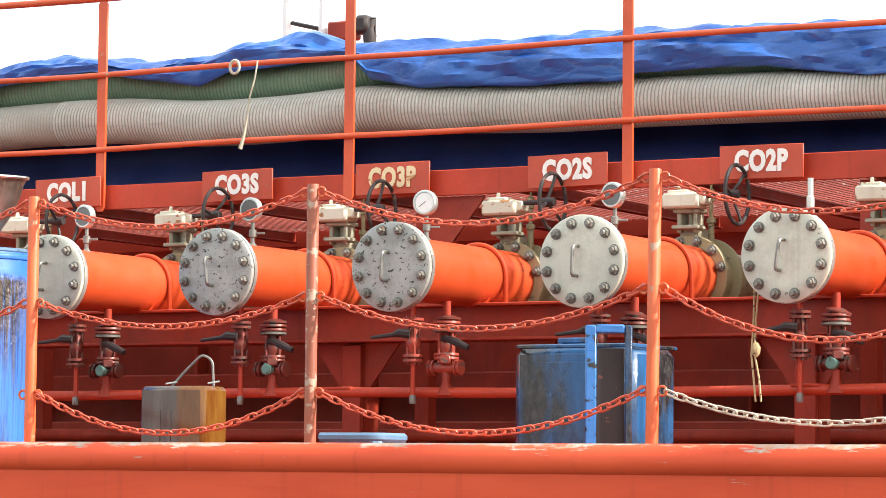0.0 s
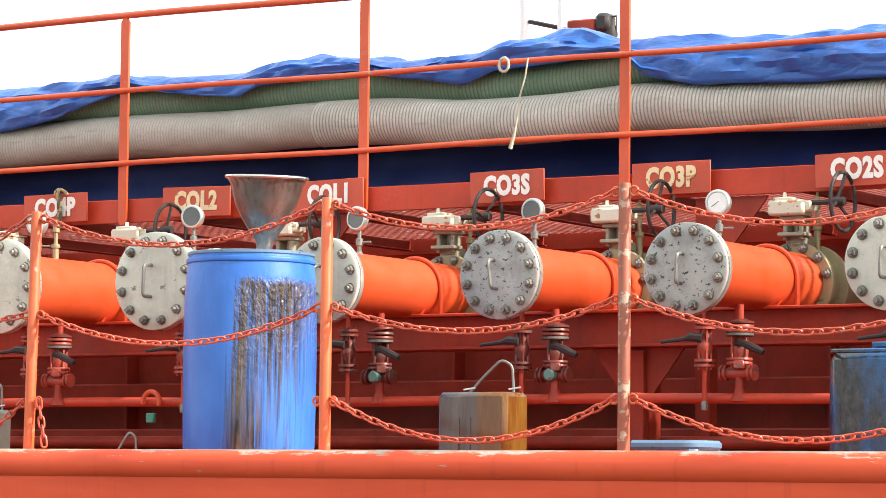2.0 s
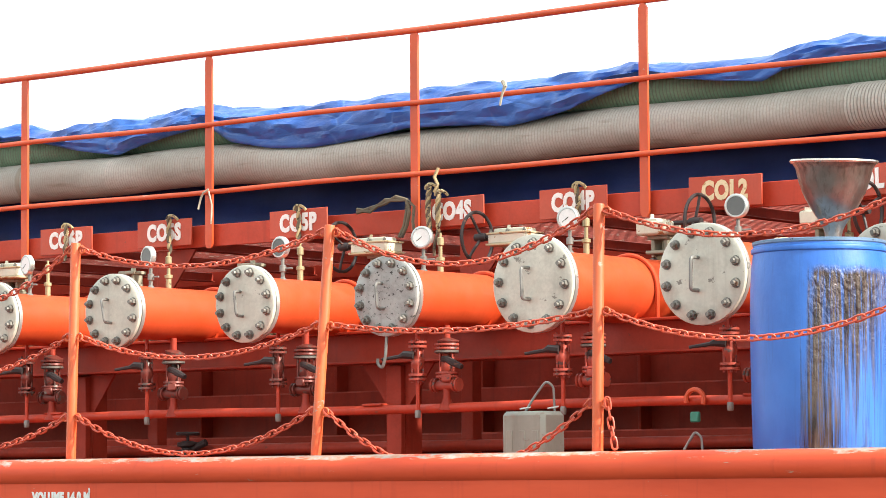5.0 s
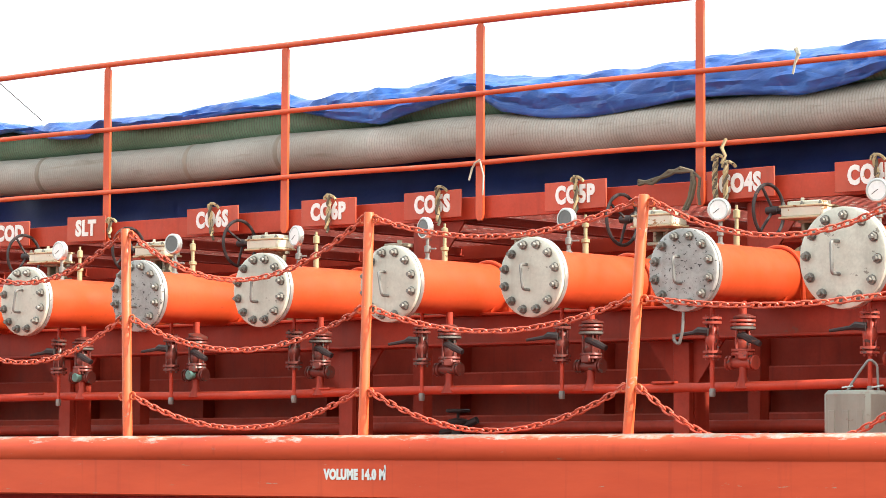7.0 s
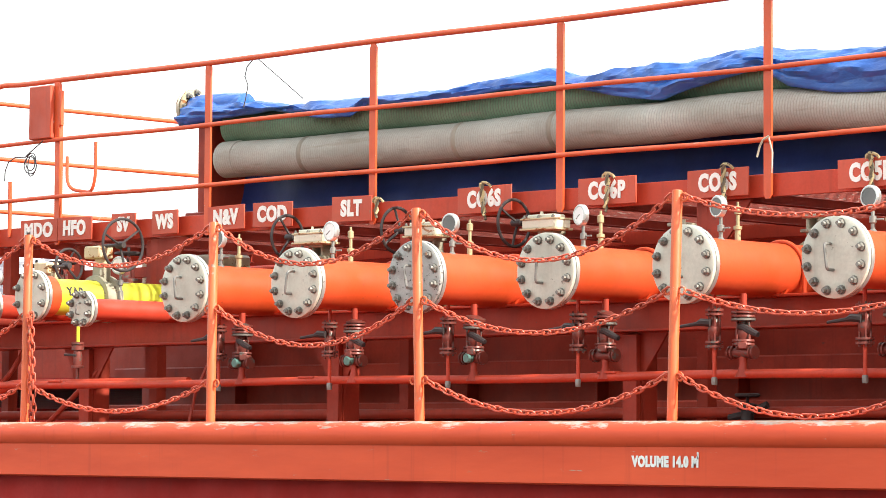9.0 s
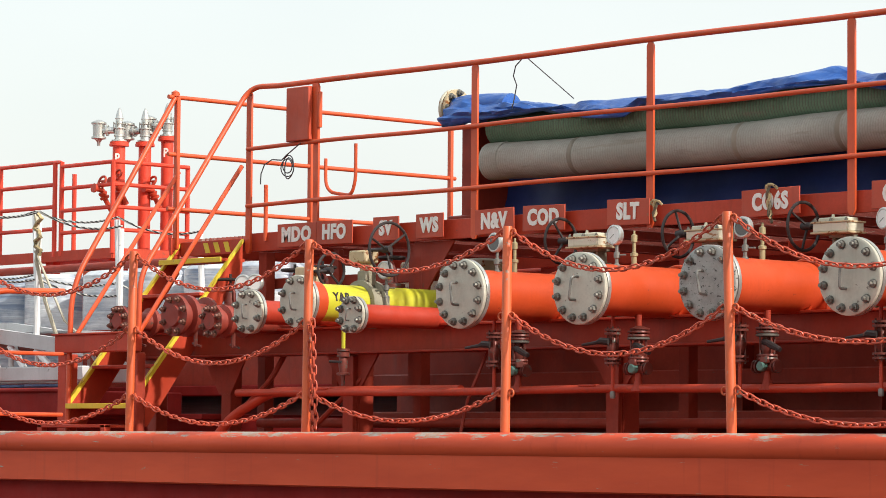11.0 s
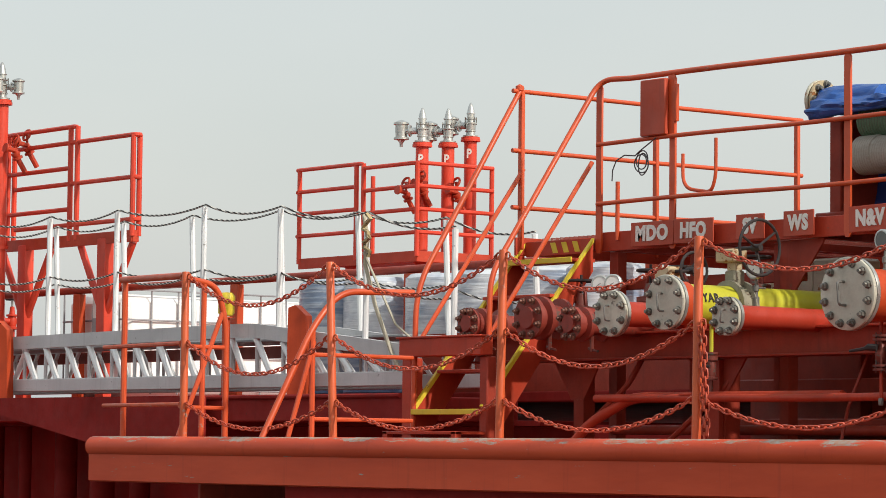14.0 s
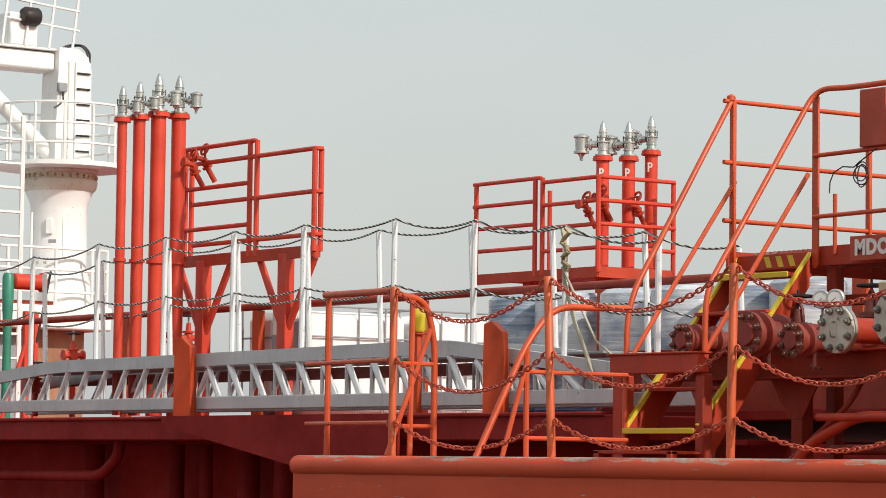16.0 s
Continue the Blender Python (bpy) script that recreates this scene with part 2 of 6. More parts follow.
    bp.inputs["Strength"].default_value, bp.inputs["Distance"].default_value = 0.42, 0.02
    l.new(h.outputs[0], bp.inputs["Height"])
    l.new(bp.outputs[0], b.inputs["Normal"])
    return m


M_TARP = tarp_material()


def hose_material(name, a, b2, stain, pitch, grime_shade=0.75):
    m, n, l, b = mat_base(name)
    p = stretched(n, l, (1, 1, 1))
    col = ramp(n, l, noise_node(n, l, stretched(n, l, (1.2, 3, 3)), 2.0, 6), 0.32, 0.68, (*a, 1), (*b2, 1))
    col = mix(n, l, ramp(n, l, noise_node(n, l, stretched(n, l, (0.8, 6, 6)), 2.7, 6, 0.65), 0.57, 0.7, (0, 0, 0, 1), (0.7, 0.7, 0.7, 1)), col, (*stain, 1))
    fine = noise_node(n, l, p, 90, 2)
    col = mix(n, l, ramp(n, l, fine, 0.35, 0.7, (0, 0, 0, 1), (0.3, 0.3, 0.3, 1)), col, (*[x * 0.6 for x in a], 1))
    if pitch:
        # shade between the ribs, put into the colour
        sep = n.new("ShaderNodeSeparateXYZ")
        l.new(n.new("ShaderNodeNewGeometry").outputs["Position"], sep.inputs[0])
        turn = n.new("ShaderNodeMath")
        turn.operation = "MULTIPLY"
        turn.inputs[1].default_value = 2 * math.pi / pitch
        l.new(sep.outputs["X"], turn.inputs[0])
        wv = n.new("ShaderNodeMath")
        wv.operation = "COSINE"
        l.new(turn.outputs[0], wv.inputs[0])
        col = mix(n, l, ramp(n, l, wv.outputs[0], 0.25, 0.95, (0, 0, 0, 1), (grime_shade,) * 3 + (1,)), col, (*[x * 0.45 for x in stain], 1))
    l.new(col, b.inputs["Base Color"])
    b.inputs["Roughness"].default_value = 0.72
    b.inputs["Specular IOR Level"].default_value = 0.3
    return m


M_HOSE = hose_material("grey_hose_rubber", (0.50, 0.48, 0.42), (0.68, 0.66, 0.60), (0.33, 0.29, 0.22), 0.0195, 0.62)
M_HOSE_SOFT = hose_material("dusty_hose_rubber", (0.36, 0.335, 0.28), (0.52, 0.49, 0.43), (0.22, 0.18, 0.13), 0.0195, 0.28)
M_HOSE_PLAIN = hose_material("wrapped_hose_rubber", (0.34, 0.32, 0.27), (0.47, 0.45, 0.39), (0.24, 0.20, 0.15), 0.0195, 0.2)
M_BAND = painted("tan_tape", (0.27, 0.235, 0.18), 0.7, 0.4, vary=0.25)
# tarpaulin blue darkened: shade behind the hoses put into the colour
M_TARP_SHADED = painted("shaded_tarpaulin", (0.008, 0.024, 0.13), 0.4, 0.0, streaks=0.2, vary=0.35, bump=0.3, dark=(0.004, 0.008, 0.03))
M_GREEN = hose_material("green_hose_rubber", (0.12, 0.215, 0.13), (0.20, 0.31, 0.20), (0.28, 0.26, 0.20), 0.022, 0.6)
M_DARKRED = painted("rust_red_metal", (0.24, 0.030, 0.016), 0.55, 0.8, streaks=0.6, chip_colour=(0.10, 0.05, 0.035))
M_LETTER_RUST = painted("rust_yellowed_letters", (0.72, 0.58, 0.34), 0.5, 1.2, streaks=0.6, chip_colour=(0.42, 0.20, 0.06), dark=(0.45, 0.22, 0.05))


def value(n, l, kind, x, y=None, lo=0.0, hi=1.0):
    """A number node: 'RANGE' maps lo..hi to 0..1, others are plain sums."""
    if kind == "RANGE":
        k = n.new("ShaderNodeMapRange")
        k.inputs[1].default_value, k.inputs[2].default_value = lo, hi
        l.new(x, k.inputs[0])
        return k.outputs[0]
    k = n.new("ShaderNodeMath")
    k.operation = kind
    for i, v in enumerate((x, y)):
        if isinstance(v, float):
            k.inputs[i].default_value = v
        else:
            l.new(v, k.inputs[i])
    return k.outputs[0]


def drum_material():
    m, n, l, b = mat_base("oil_streaked_blue_plastic")
    tc = n.new("ShaderNodeTexCoord")
    sep = n.new("ShaderNodeSeparateXYZ")
    l.new(tc.outputs["Object"], sep.inputs[0])
    X, Z = sep.outputs["X"], sep.outputs["Z"]
    streak = noise_node(n, l, stretched(n, l, (80, 80, 1.5), "Object"), 1.0, 6, 0.68)
    ragged = value(n, l, "MULTIPLY", value(n, l, "SUBTRACT", streak, 0.5), 0.17)
    xw = value(n, l, "ADD", value(n, l, "ADD", X, ragged), value(n, l, "MULTIPLY", value(n, l, "SUBTRACT", 0.85, Z), 0.06))
    # a dull film of oil, thick at the top, that breaks into runs lower down
    band = value(n, l, "MULTIPLY", value(n, l, "RANGE", xw, None, -0.035, 0.01), value(n, l, "RANGE", xw, None, 0.36, 0.24))
    top = value(n, l, "RANGE", value(n, l, "ADD", Z, value(n, l, "MULTIPLY", noise_node(n, l, stretched(n, l, (14, 14, 2), "Object"), 1.0, 3), 0.06)), None, 0.875, 0.835)
    thick = value(n, l, "RANGE", X, None, 0.10, -0.01)
    low = value(n, l, "RANGE", Z, None, 0.25, 0.95)
    keep = value(n, l, "MAXIMUM", thick, low)
    runs = value(n, l, "RANGE", value(n, l, "ADD", streak, value(n, l, "MULTIPLY", keep, 0.24)), None, 0.44, 0.66)
    cover = value(n, l, "MULTIPLY", value(n, l, "MULTIPLY", band, top), runs)
    oil = ramp(n, l, noise_node(n, l, stretched(n, l, (40, 40, 4), "Object"), 1.0, 5, 0.6), 0.35, 0.68, (0.016, 0.013, 0.011, 1), (0.13, 0.105, 0.085, 1))
    blue = ramp(n, l, noise_node(n, l, stretched(n, l, (4, 4, 2), "Object"), 1.5, 5), 0.3, 0.7, (0.022, 0.12, 0.46, 1), (0.045, 0.19, 0.60, 1))
    blue = mix(n, l, ramp(n, l, noise_node(n, l, stretched(n, l, (60, 60, 3), "Object"), 1.0, 4), 0.56, 0.74, (0, 0, 0, 1), (0.35, 0.35, 0.35, 1)), blue, (0.02, 0.07, 0.26, 1))
    l.new(mix(n, l, cover, blue, oil), b.inputs["Base Color"])
    l.new(ramp(n, l, cover, 0, 1, (0.38,) * 3 + (1,), (0.06,) * 3 + (1,)), b.inputs["Roughness"])
    bp = n.new("ShaderNodeBump")
    bp.inputs["Distance"].default_value = 0.045
    l.new(ramp(n, l, cover, 0, 1, (0.06,) * 3 + (1,), (0.9,) * 3 + (1,)), bp.inputs["Strength"])
    beads = noise_node(n, l, stretched(n, l, (48, 48, 26), "Object"), 1.0, 4)
    l.new(value(n, l, "ADD", value(n, l, "MULTIPLY", beads, low), value(n, l, "MULTIPLY", streak, 0.12)), bp.inputs["Height"])
    l.new(bp.outputs[0], b.inputs["Normal"])
    return m


def can_material():
    """Grimy translucent plastic, grey with oil runs, amber where oil is left."""
    m, n, l, b = mat_base("oily_translucent_plastic")
    tc = n.new("ShaderNodeTexCoord")
    sep = n.new("ShaderNodeSeparateXYZ")
    l.new(tc.outputs["Object"], sep.inputs[0])
    runs = noise_node(n, l, stretched(n, l, (20, 20, 3.2), "Object"), 1.0, 7, 0.68)
    grey = ramp(n, l, runs, 0.30, 0.70, (0.058, 0.038, 0.031, 1), (0.105, 0.084, 0.070, 1))
    amber = ramp(n, l, runs, 0.32, 0.68, (0.085, 0.016, 0.003, 1), (0.16, 0.078, 0.015, 1))
    side = value(n, l, "RANGE", value(n, l, "ADD", sep.outputs["X"], value(n, l, "MULTIPLY", runs, 0.10)), None, 0.07, 0.10)
    l.new(mix(n, l, side, grey, amber), b.inputs["Base Color"])
    b.inputs["Roughness"].default_value = 0.13
    bp = n.new("ShaderNodeBump")
    bp.inputs["Strength"].default_value, bp.inputs["Distance"].default_value = 0.4, 0.005
    l.new(runs, bp.inputs["Height"])
    l.new(bp.outputs[0], b.inputs["Normal"])
    return m


def funnel_material():
    m, n, l, b = mat_base("oily_stainless_steel")
    tc = n.new("ShaderNodeTexCoord")
    sep = n.new("ShaderNodeSeparateXYZ")
    l.new(tc.outputs["Object"], sep.inputs[0])
    drip = noise_node(n, l, stretched(n, l, (42, 42, 7), "Object"), 1.0, 5, 0.65)
    up = value(n, l, "RANGE", sep.outputs["Z"], None, 0.20, 0.29)
    cover = value(n, l, "RANGE", value(n, l, "ADD", drip, value(n, l, "MULTIPLY", up, 0.10)), None, 0.52, 0.74)
    steel = ramp(n, l, noise_node(n, l, stretched(n, l, (6, 6, 6), "Object"), 1.0, 4), 0.3, 0.7, (0.17, 0.13, 0.11, 1), (0.42, 0.37, 0.33, 1))
    l.new(mix(n, l, cover, steel, (0.05, 0.026, 0.014, 1)), b.inputs["Base Color"])
    l.new(ramp(n, l, cover, 0, 1, (0.85,) * 3 + (1,), (0.0, 0.0, 0.0, 1)), b.inputs["Metallic"])
    b.inputs["Roughness"].default_value = 0.3
    bp = n.new("ShaderNodeBump")
    bp.inputs["Strength"].default_value, bp.inputs["Distance"].default_value = 0.3, 0.004
    l.new(drip, bp.inputs["Height"])
    l.new(bp.outputs[0], b.inputs["Normal"])
    return m


def film_material():
    """Stretch film with tight sideways wrinkles over blue drums."""
    m, n, l, b = mat_base("milky_stretch_wrap")
    wr = noise_node(n, l, stretched(n, l, (1.2, 1.2, 26)), 1.4, 5, 0.6)
    big = noise_node(n, l, stretched(n, l, (1.5, 1.5, 2.5)), 1.6, 4)
    col = ramp(n, l, big, 0.40, 0.60, (0.22, 0.28, 0.38, 1), (0.66, 0.69, 0.71, 1))
    col = mix(n, l, ramp(n, l, wr, 0.45, 0.7, (0, 0, 0, 1), (0.5, 0.5, 0.5, 1)), col, (0.78, 0.80, 0.80, 1))
    l.new(col, b.inputs["Base Color"])
    b.inputs["Roughness"].default_value = 0.2
    bp = n.new("ShaderNodeBump")
    bp.inputs["Strength"].default_value, bp.inputs["Distance"].default_value = 0.5, 0.02
    l.new(wr, bp.inputs["Height"])
    l.new(bp.outputs[0], b.inputs["Normal"])
    return m


M_DRUM = drum_material()
M_FUNNEL = funnel_material()
M_FUNNEL_RIM = painted("wet_bright_steel", (0.62, 0.58, 0.50), 0.2, 0.6, streaks=0.3, metal=0.9, chip_colour=(0.16, 0.09, 0.04))
M_CAN = can_material()
M_CAN_WHITE = painted("dirty_white_plastic", (0.25, 0.25, 0.20), 0.5, 1.0, streaks=0.7, chip_colour=(0.22, 0.19, 0.15), dark=(0.15, 0.13, 0.1))
M_ROPE = painted("tarry_rope", (0.13, 0.105, 0.065), 0.8, 0.9, chip_colour=(0.06, 0.05, 0.04), vary=0.4, bump=0.6)
M_ROPE_PALE = painted("pale_rope", (0.48, 0.44, 0.33), 0.8, 0.3, vary=0.25, bump=0.6)
M_WIRE = painted("black_cable", (0.05, 0.045, 0.05), 0.5, 0.0)
M_ALU = painted("weathered_aluminium", (0.82, 0.83, 0.82), 0.36, 0.15, streaks=0.2, metal=0.25, vary=0.1, chip_colour=(0.3, 0.3, 0.29))
M_ALU_DULL = painted("dull_grey_aluminium", (0.58, 0.575, 0.57), 0.5, 0.3, streaks=0.3, metal=0.1, vary=0.12, chip_colour=(0.3, 0.3, 0.29))
M_GLASS_DARK = painted("smoky_dial_glass", (0.10, 0.105, 0.10), 0.12, 0.0, streaks=0.1, vary=0.3)


def twisted_rope():
    """Pale and dark strands laid together, a turn every five centimetres."""
    m, n, l, b = mat_base("black_and_white_twisted_rope")
    sep = n.new("ShaderNodeSeparateXYZ")
    l.new(n.new("ShaderNodeNewGeometry").outputs["Position"], sep.inputs[0])
    along = value(n, l, "ADD", value(n, l, "MULTIPLY", sep.outputs["X"], 105.0), value(n, l, "MULTIPLY", sep.outputs["Z"], 260.0))
    strand = value(n, l, "SINE", along, 0.0)
    l.new(ramp(n, l, strand, -0.4, 0.1, (0.05, 0.048, 0.045, 1), (0.60, 0.58, 0.52, 1)), b.inputs["Base Color"])
    b.inputs["Roughness"].default_value = 0.8
    return m


M_GUARD = twisted_rope()
M_HAIRY = painted("twisted_tan_rope", (0.42, 0.33, 0.17), 0.8, 1.2, chip_colour=(0.05, 0.04, 0.035), vary=0.4, bump=0.6, chip_scale=2.5)
M_CRANE = painted("white_crane_paint", (0.86, 0.86, 0.83), 0.4, 0.3, streaks=0.25, vary=0.06, chip_colour=(0.45, 0.30, 0.18), dark=(0.45, 0.36, 0.25))
M_RING = painted("rust_streaked_white_paint", (0.66, 0.62, 0.52), 0.5, 1.0, streaks=0.6, vary=0.1, chip_colour=(0.34, 0.22, 0.12), dark=(0.3, 0.18, 0.08))
M_TANWALL = painted("rust_brown_wall_paint", (0.36, 0.17, 0.09), 0.6, 0.5, streaks=0.4, vary=0.2)
M_GREYBLUE = painted("blue_drum_plastic_far", (0.11, 0.18, 0.33), 0.4, 0.2, streaks=0.3)
M_WRAP = film_material()
M_TANKWHITE = painted("milky_tank_plastic", (0.88, 0.88, 0.85), 0.4, 0.0, streaks=0.1, vary=0.05)
M_GREYBOX = painted("grey_panel", (0.30, 0.31, 0.32), 0.5, 0.2)
M_GREEN_CAP = painted("faded_green_plastic", (0.10, 0.22, 0.18), 0.5, 0.6, streaks=0.3, chip_colour=(0.05, 0.06, 0.05))
M_GREEN_PAINT = painted("green_machine_paint", (0.03, 0.22, 0.14), 0.4, 0.3)
M_WATER = painted("harbour_water", (0.05, 0.07, 0.07), 0.12, 0.0, streaks=0.0, bump=0.8)

M_OILY_FRAME = painted("spattered_blue_plastic", (0.03, 0.15, 0.42), 0.2, 1.3, streaks=1.0, chip_colour=(0.02, 0.022, 0.025), dark=(0.01, 0.01, 0.012), chip_scale=1.5, bump=0.5)
M_LIDBLUE = painted("faded_blue_lid", (0.10, 0.19, 0.30), 0.4, 0.6, streaks=0.5, chip_colour=(0.03, 0.035, 0.04))
M_CHAIN_PALE = painted("bare_galvanised_chain", (0.50, 0.42, 0.33), 0.45, 0.6, chip_colour=(0.40, 0.14, 0.08), vary=0.25, metal=0.2)
M_POST_WORN = painted("bare_worn_post_paint", (0.30, 0.075, 0.035), 0.5, 1.5, chip_colour=(0.36, 0.24, 0.17), streaks=0.5)


def oily_blue():
    m, n, l, b = mat_base("oil_blackened_blue_plastic")
    cover = noise_node(n, l, stretched(n, l, (5.5, 5.5, 2.0)), 1.3, 5, 0.55)
    fac = ramp(n, l, cover, 0.40, 0.60)
    blue = ramp(n, l, noise_node(n, l, stretched(n, l, (20, 20, 3)), 1.0, 5), 0.3, 0.7, (0.010, 0.055, 0.14, 1), (0.020, 0.12, 0.30, 1))
    oil = ramp(n, l, noise_node(n, l, stretched(n, l, (40, 40, 20)), 1.0, 5, 0.7), 0.4, 0.7, (0.010, 0.012, 0.014, 1), (0.055, 0.055, 0.055, 1))
    l.new(mix(n, l, fac, oil, blue), b.inputs["Base Color"])
    l.new(ramp(n, l, fac, 0, 1, (0.14,) * 3 + (1,), (0.35,) * 3 + (1,)), b.inputs["Roughness"])
    bp = n.new("ShaderNodeBump")
    bp.inputs["Strength"].default_value, bp.inputs["Distance"].default_value = 0.4, 0.006
    l.new(noise_node(n, l, stretched(n, l, (45, 45, 25)), 1.0, 5), bp.inputs["Height"])
    l.new(bp.outputs[0], b.inputs["Normal"])
    return m


M_BLUECAN = oily_blue()


# ---- mesh helpers ----
class Shape:
    """Collects vertices and faces of one mesh."""

    def __init__(self):
        self.v, self.f = [], []

    def add(self, verts, faces, m=None):
        o = len(self.v)
        self.v += [tuple(m @ Vector(p)) if m else tuple(p) for p in verts]
        self.f += [tuple(o + i for i in q) for q in faces]
        return self

    def box(self, cx, cy, cz, sx, sy, sz, bev=0.003, m=None):
        hx, hy, hz = sx / 2, sy / 2, sz / 2
        b = min(bev, hx * 0.45, hy * 0.45, hz * 0.45)
        verts, idx = [], {}
        for ix in (-1, 1):
            for iy in (-1, 1):
                for iz in (-1, 1):
                    for a in range(3):
                        p = [ix * hx, iy * hy, iz * hz]
                        for k in range(3):
                            if k != a:
                                p[k] -= b * (ix, iy, iz)[k]
                        idx[ix, iy, iz, a] = len(verts)
                        verts.append((cx + p[0], cy + p[1], cz + p[2]))
        faces = []
        for s in (-1, 1):
            for a in range(3):
                u, w = (a + 1) % 3, (a + 2) % 3
                q = []
                for su, sw in ((-1, -1), (1, -1), (1, 1), (-1, 1)):
                    k = [0, 0, 0]
                    k[a], k[u], k[w] = s, su, sw
                    q.append(idx[(*k, a)])
                faces.append(q if s > 0 else q[::-1])
        for a in range(3):
            u, w = (a + 1) % 3, (a + 2) % 3
            for su in (-1, 1):
                for sw in (-1, 1):
                    k0, k1 = [0, 0, 0], [0, 0, 0]
                    k0[a], k1[a] = -1, 1
                    k0[u] = k1[u] = su
                    k0[w] = k1[w] = sw
                    q = [idx[(*k0, u)], idx[(*k1, u)], idx[(*k1, w)], idx[(*k0, w)]]
                    faces.append(q[::-1] if su * sw > 0 else q)
        for ix in (-1, 1):
            for iy in (-1, 1):
                for iz in (-1, 1):
                    q = [idx[ix, iy, iz, a] for a in range(3)]
                    faces.append(q if ix * iy * iz > 0 else q[::-1])
        return self.add(verts, faces, m)

    def lathe(self, profile, n=24, m=None, cap=True):
        """profile: (radius, height) from bottom to top, turned about Z."""
        verts, faces = [], []
        for r, z in profile:
            for i in range(n):
                a = 2 * math.pi * i / n
                verts.append((r * math.cos(a), r * math.sin(a), z))
        for k in range(len(profile) - 1):
            for i in range(n):
                j = (i + 1) % n
                faces.append((k * n + i, k * n + j, (k + 1) * n + j, (k + 1) * n + i))
        if cap:
            if profile[0][0] > 1e-6:
                faces.append(tuple(range(n))[::-1])
            if profile[-1][0] > 1e-6:
                faces.append(tuple((len(profile) - 1) * n + i for i in range(n)))
        return self.add(verts, faces, m)

    def sweep(self, pts, r, n=8, closed=False, m=None):
        """A round bar along points; r may be one radius or one for each point."""
        pts = [Vector(p) for p in pts]
        k = len(pts)
        rs = r if isinstance(r, (list, tuple)) else [r] * k
        verts, faces, up = [], [], None
        for i, p in enumerate(pts):
            a = pts[i - 1] if i or closed else p
            b = pts[(i + 1) % k] if i < k - 1 or closed else p
            d = (b - a).normalized()
            if up is None:
                up = Vector((0, 0, 1)) if abs(d.z) < 0.9 else Vector((1, 0, 0))
            side = d.cross(up)
            if side.length < 1e-6:
                side = d.cross(Vector((0, 1, 0)))
            side.normalize()
            up = side.cross(d).normalized()
            for j in range(n):
                t = 2 * math.pi * (j + 0.5) / n
                verts.append(p + (side * math.cos(t) + up * math.sin(t)) * rs[i])
        for i in range(k if closed else k - 1):
            i2 = (i + 1) % k
            for j in range(n):
                j2 = (j + 1) % n
                faces.append((i * n + j, i * n + j2, i2 * n + j2, i2 * n + j))
        if not closed:
            faces.append(tuple(range(n))[::-1])
            faces.append(tuple((k - 1) * n + j for j in range(n)))
        return self.add(verts, faces, m)

    def prism(self, poly, y0, y1, m=None):
        """A flat plate: outline in X and Z, from y0 to y1."""
        n = len(poly)
        verts = [(x, y0, z) for x, z in poly] + [(x, y1, z) for x, z in poly]
        faces = [tuple(range(n)), tuple(range(n, 2 * n))[::-1]]
        for i in range(n):
            j = (i + 1) % n
            faces.append((i, i + n, j + n, j))
        return self.add(verts, faces, m)

    def mesh(self, name, material, smooth=38):
        me = bpy.data.meshes.new(name)
        me.from_pydata(self.v, [], self.f)
        bm = bmesh.new()
        bm.from_mesh(me)
        bmesh.ops.recalc_face_normals(bm, faces=bm.faces)
        bm.to_mesh(me)
        bm.free()
        me.materials.append(material)
        if smooth:
            me.polygons.foreach_set("use_smooth", [True] * len(me.polygons))
            me.set_sharp_from_angle(angle=radians(smooth))
        return me


def thing(name, label, category, m=None, group="", kind=""):
    """An Empty at a thing's base, to carry its parts."""
    ob = tagged(new(name), label, category, group, kind)
    ob.empty_display_size = 0.1
    if m is not None:
        ob.matrix_world = m
    return ob


def part(name, shape, material, parent, label="", m=None, smooth=38):
    """One mesh object under a thing or a part. shape: a Shape or a shared mesh."""
    me = shape if isinstance(shape, bpy.types.Mesh) else shape.mesh(name, material, smooth)
    ob = new(name, me)
    ob.parent = parent
    if m is not None:
        ob.matrix_basis = m
    return tagged(ob, label)


def solid(name, shape, material, label, category, m=None, group="", kind="", smooth=38):
    """A thing that is one mesh."""
    me = shape if isinstance(shape, bpy.types.Mesh) else shape.mesh(name, material, smooth)
    ob = tagged(new(name, me), label, category, group, kind)
    if m is not None:
        ob.matrix_world = m
    return ob


def lettering(text, size, material, parent, m, bold=0.0, narrow=1.0, depth=0.003, name="lettering"):
    """Raised letters of the built-in font, centred on m, facing its -Y."""
    cu = bpy.data.curves.new(name, "FONT")
    cu.body, cu.size, cu.align_x, cu.align_y = text, size, "CENTER", "CENTER"
    cu.offset, cu.extrude, cu.resolution_u, cu.space_character = bold, depth, 3, 1.1
    cu.materials.append(material)
    ob = new(name, cu)
    ob.parent = parent
    ob.matrix_basis = m @ pose(0, 0, 0, 90) @ Matrix.Diagonal((narrow, 1, 1, 1))
    return ob


def bent(pts, radius=0.08, n=5):
    """A polyline with rounded corners."""
    pts = [Vector(p) for p in pts]
    out = [pts[0]]
    for a, p, b in zip(pts, pts[1:], pts[2:]):
        u, w = (a - p), (b - p)
        r = min(radius, u.length * 0.45, w.length * 0.45)
        s, e = p + u.normalized() * r, p + w.normalized() * r
        for i in range(n + 1):
            t = i / n
            out.append(s * (1 - t) ** 2 + p * 2 * t * (1 - t) + e * t * t)
    out.append(pts[-1])
    return out


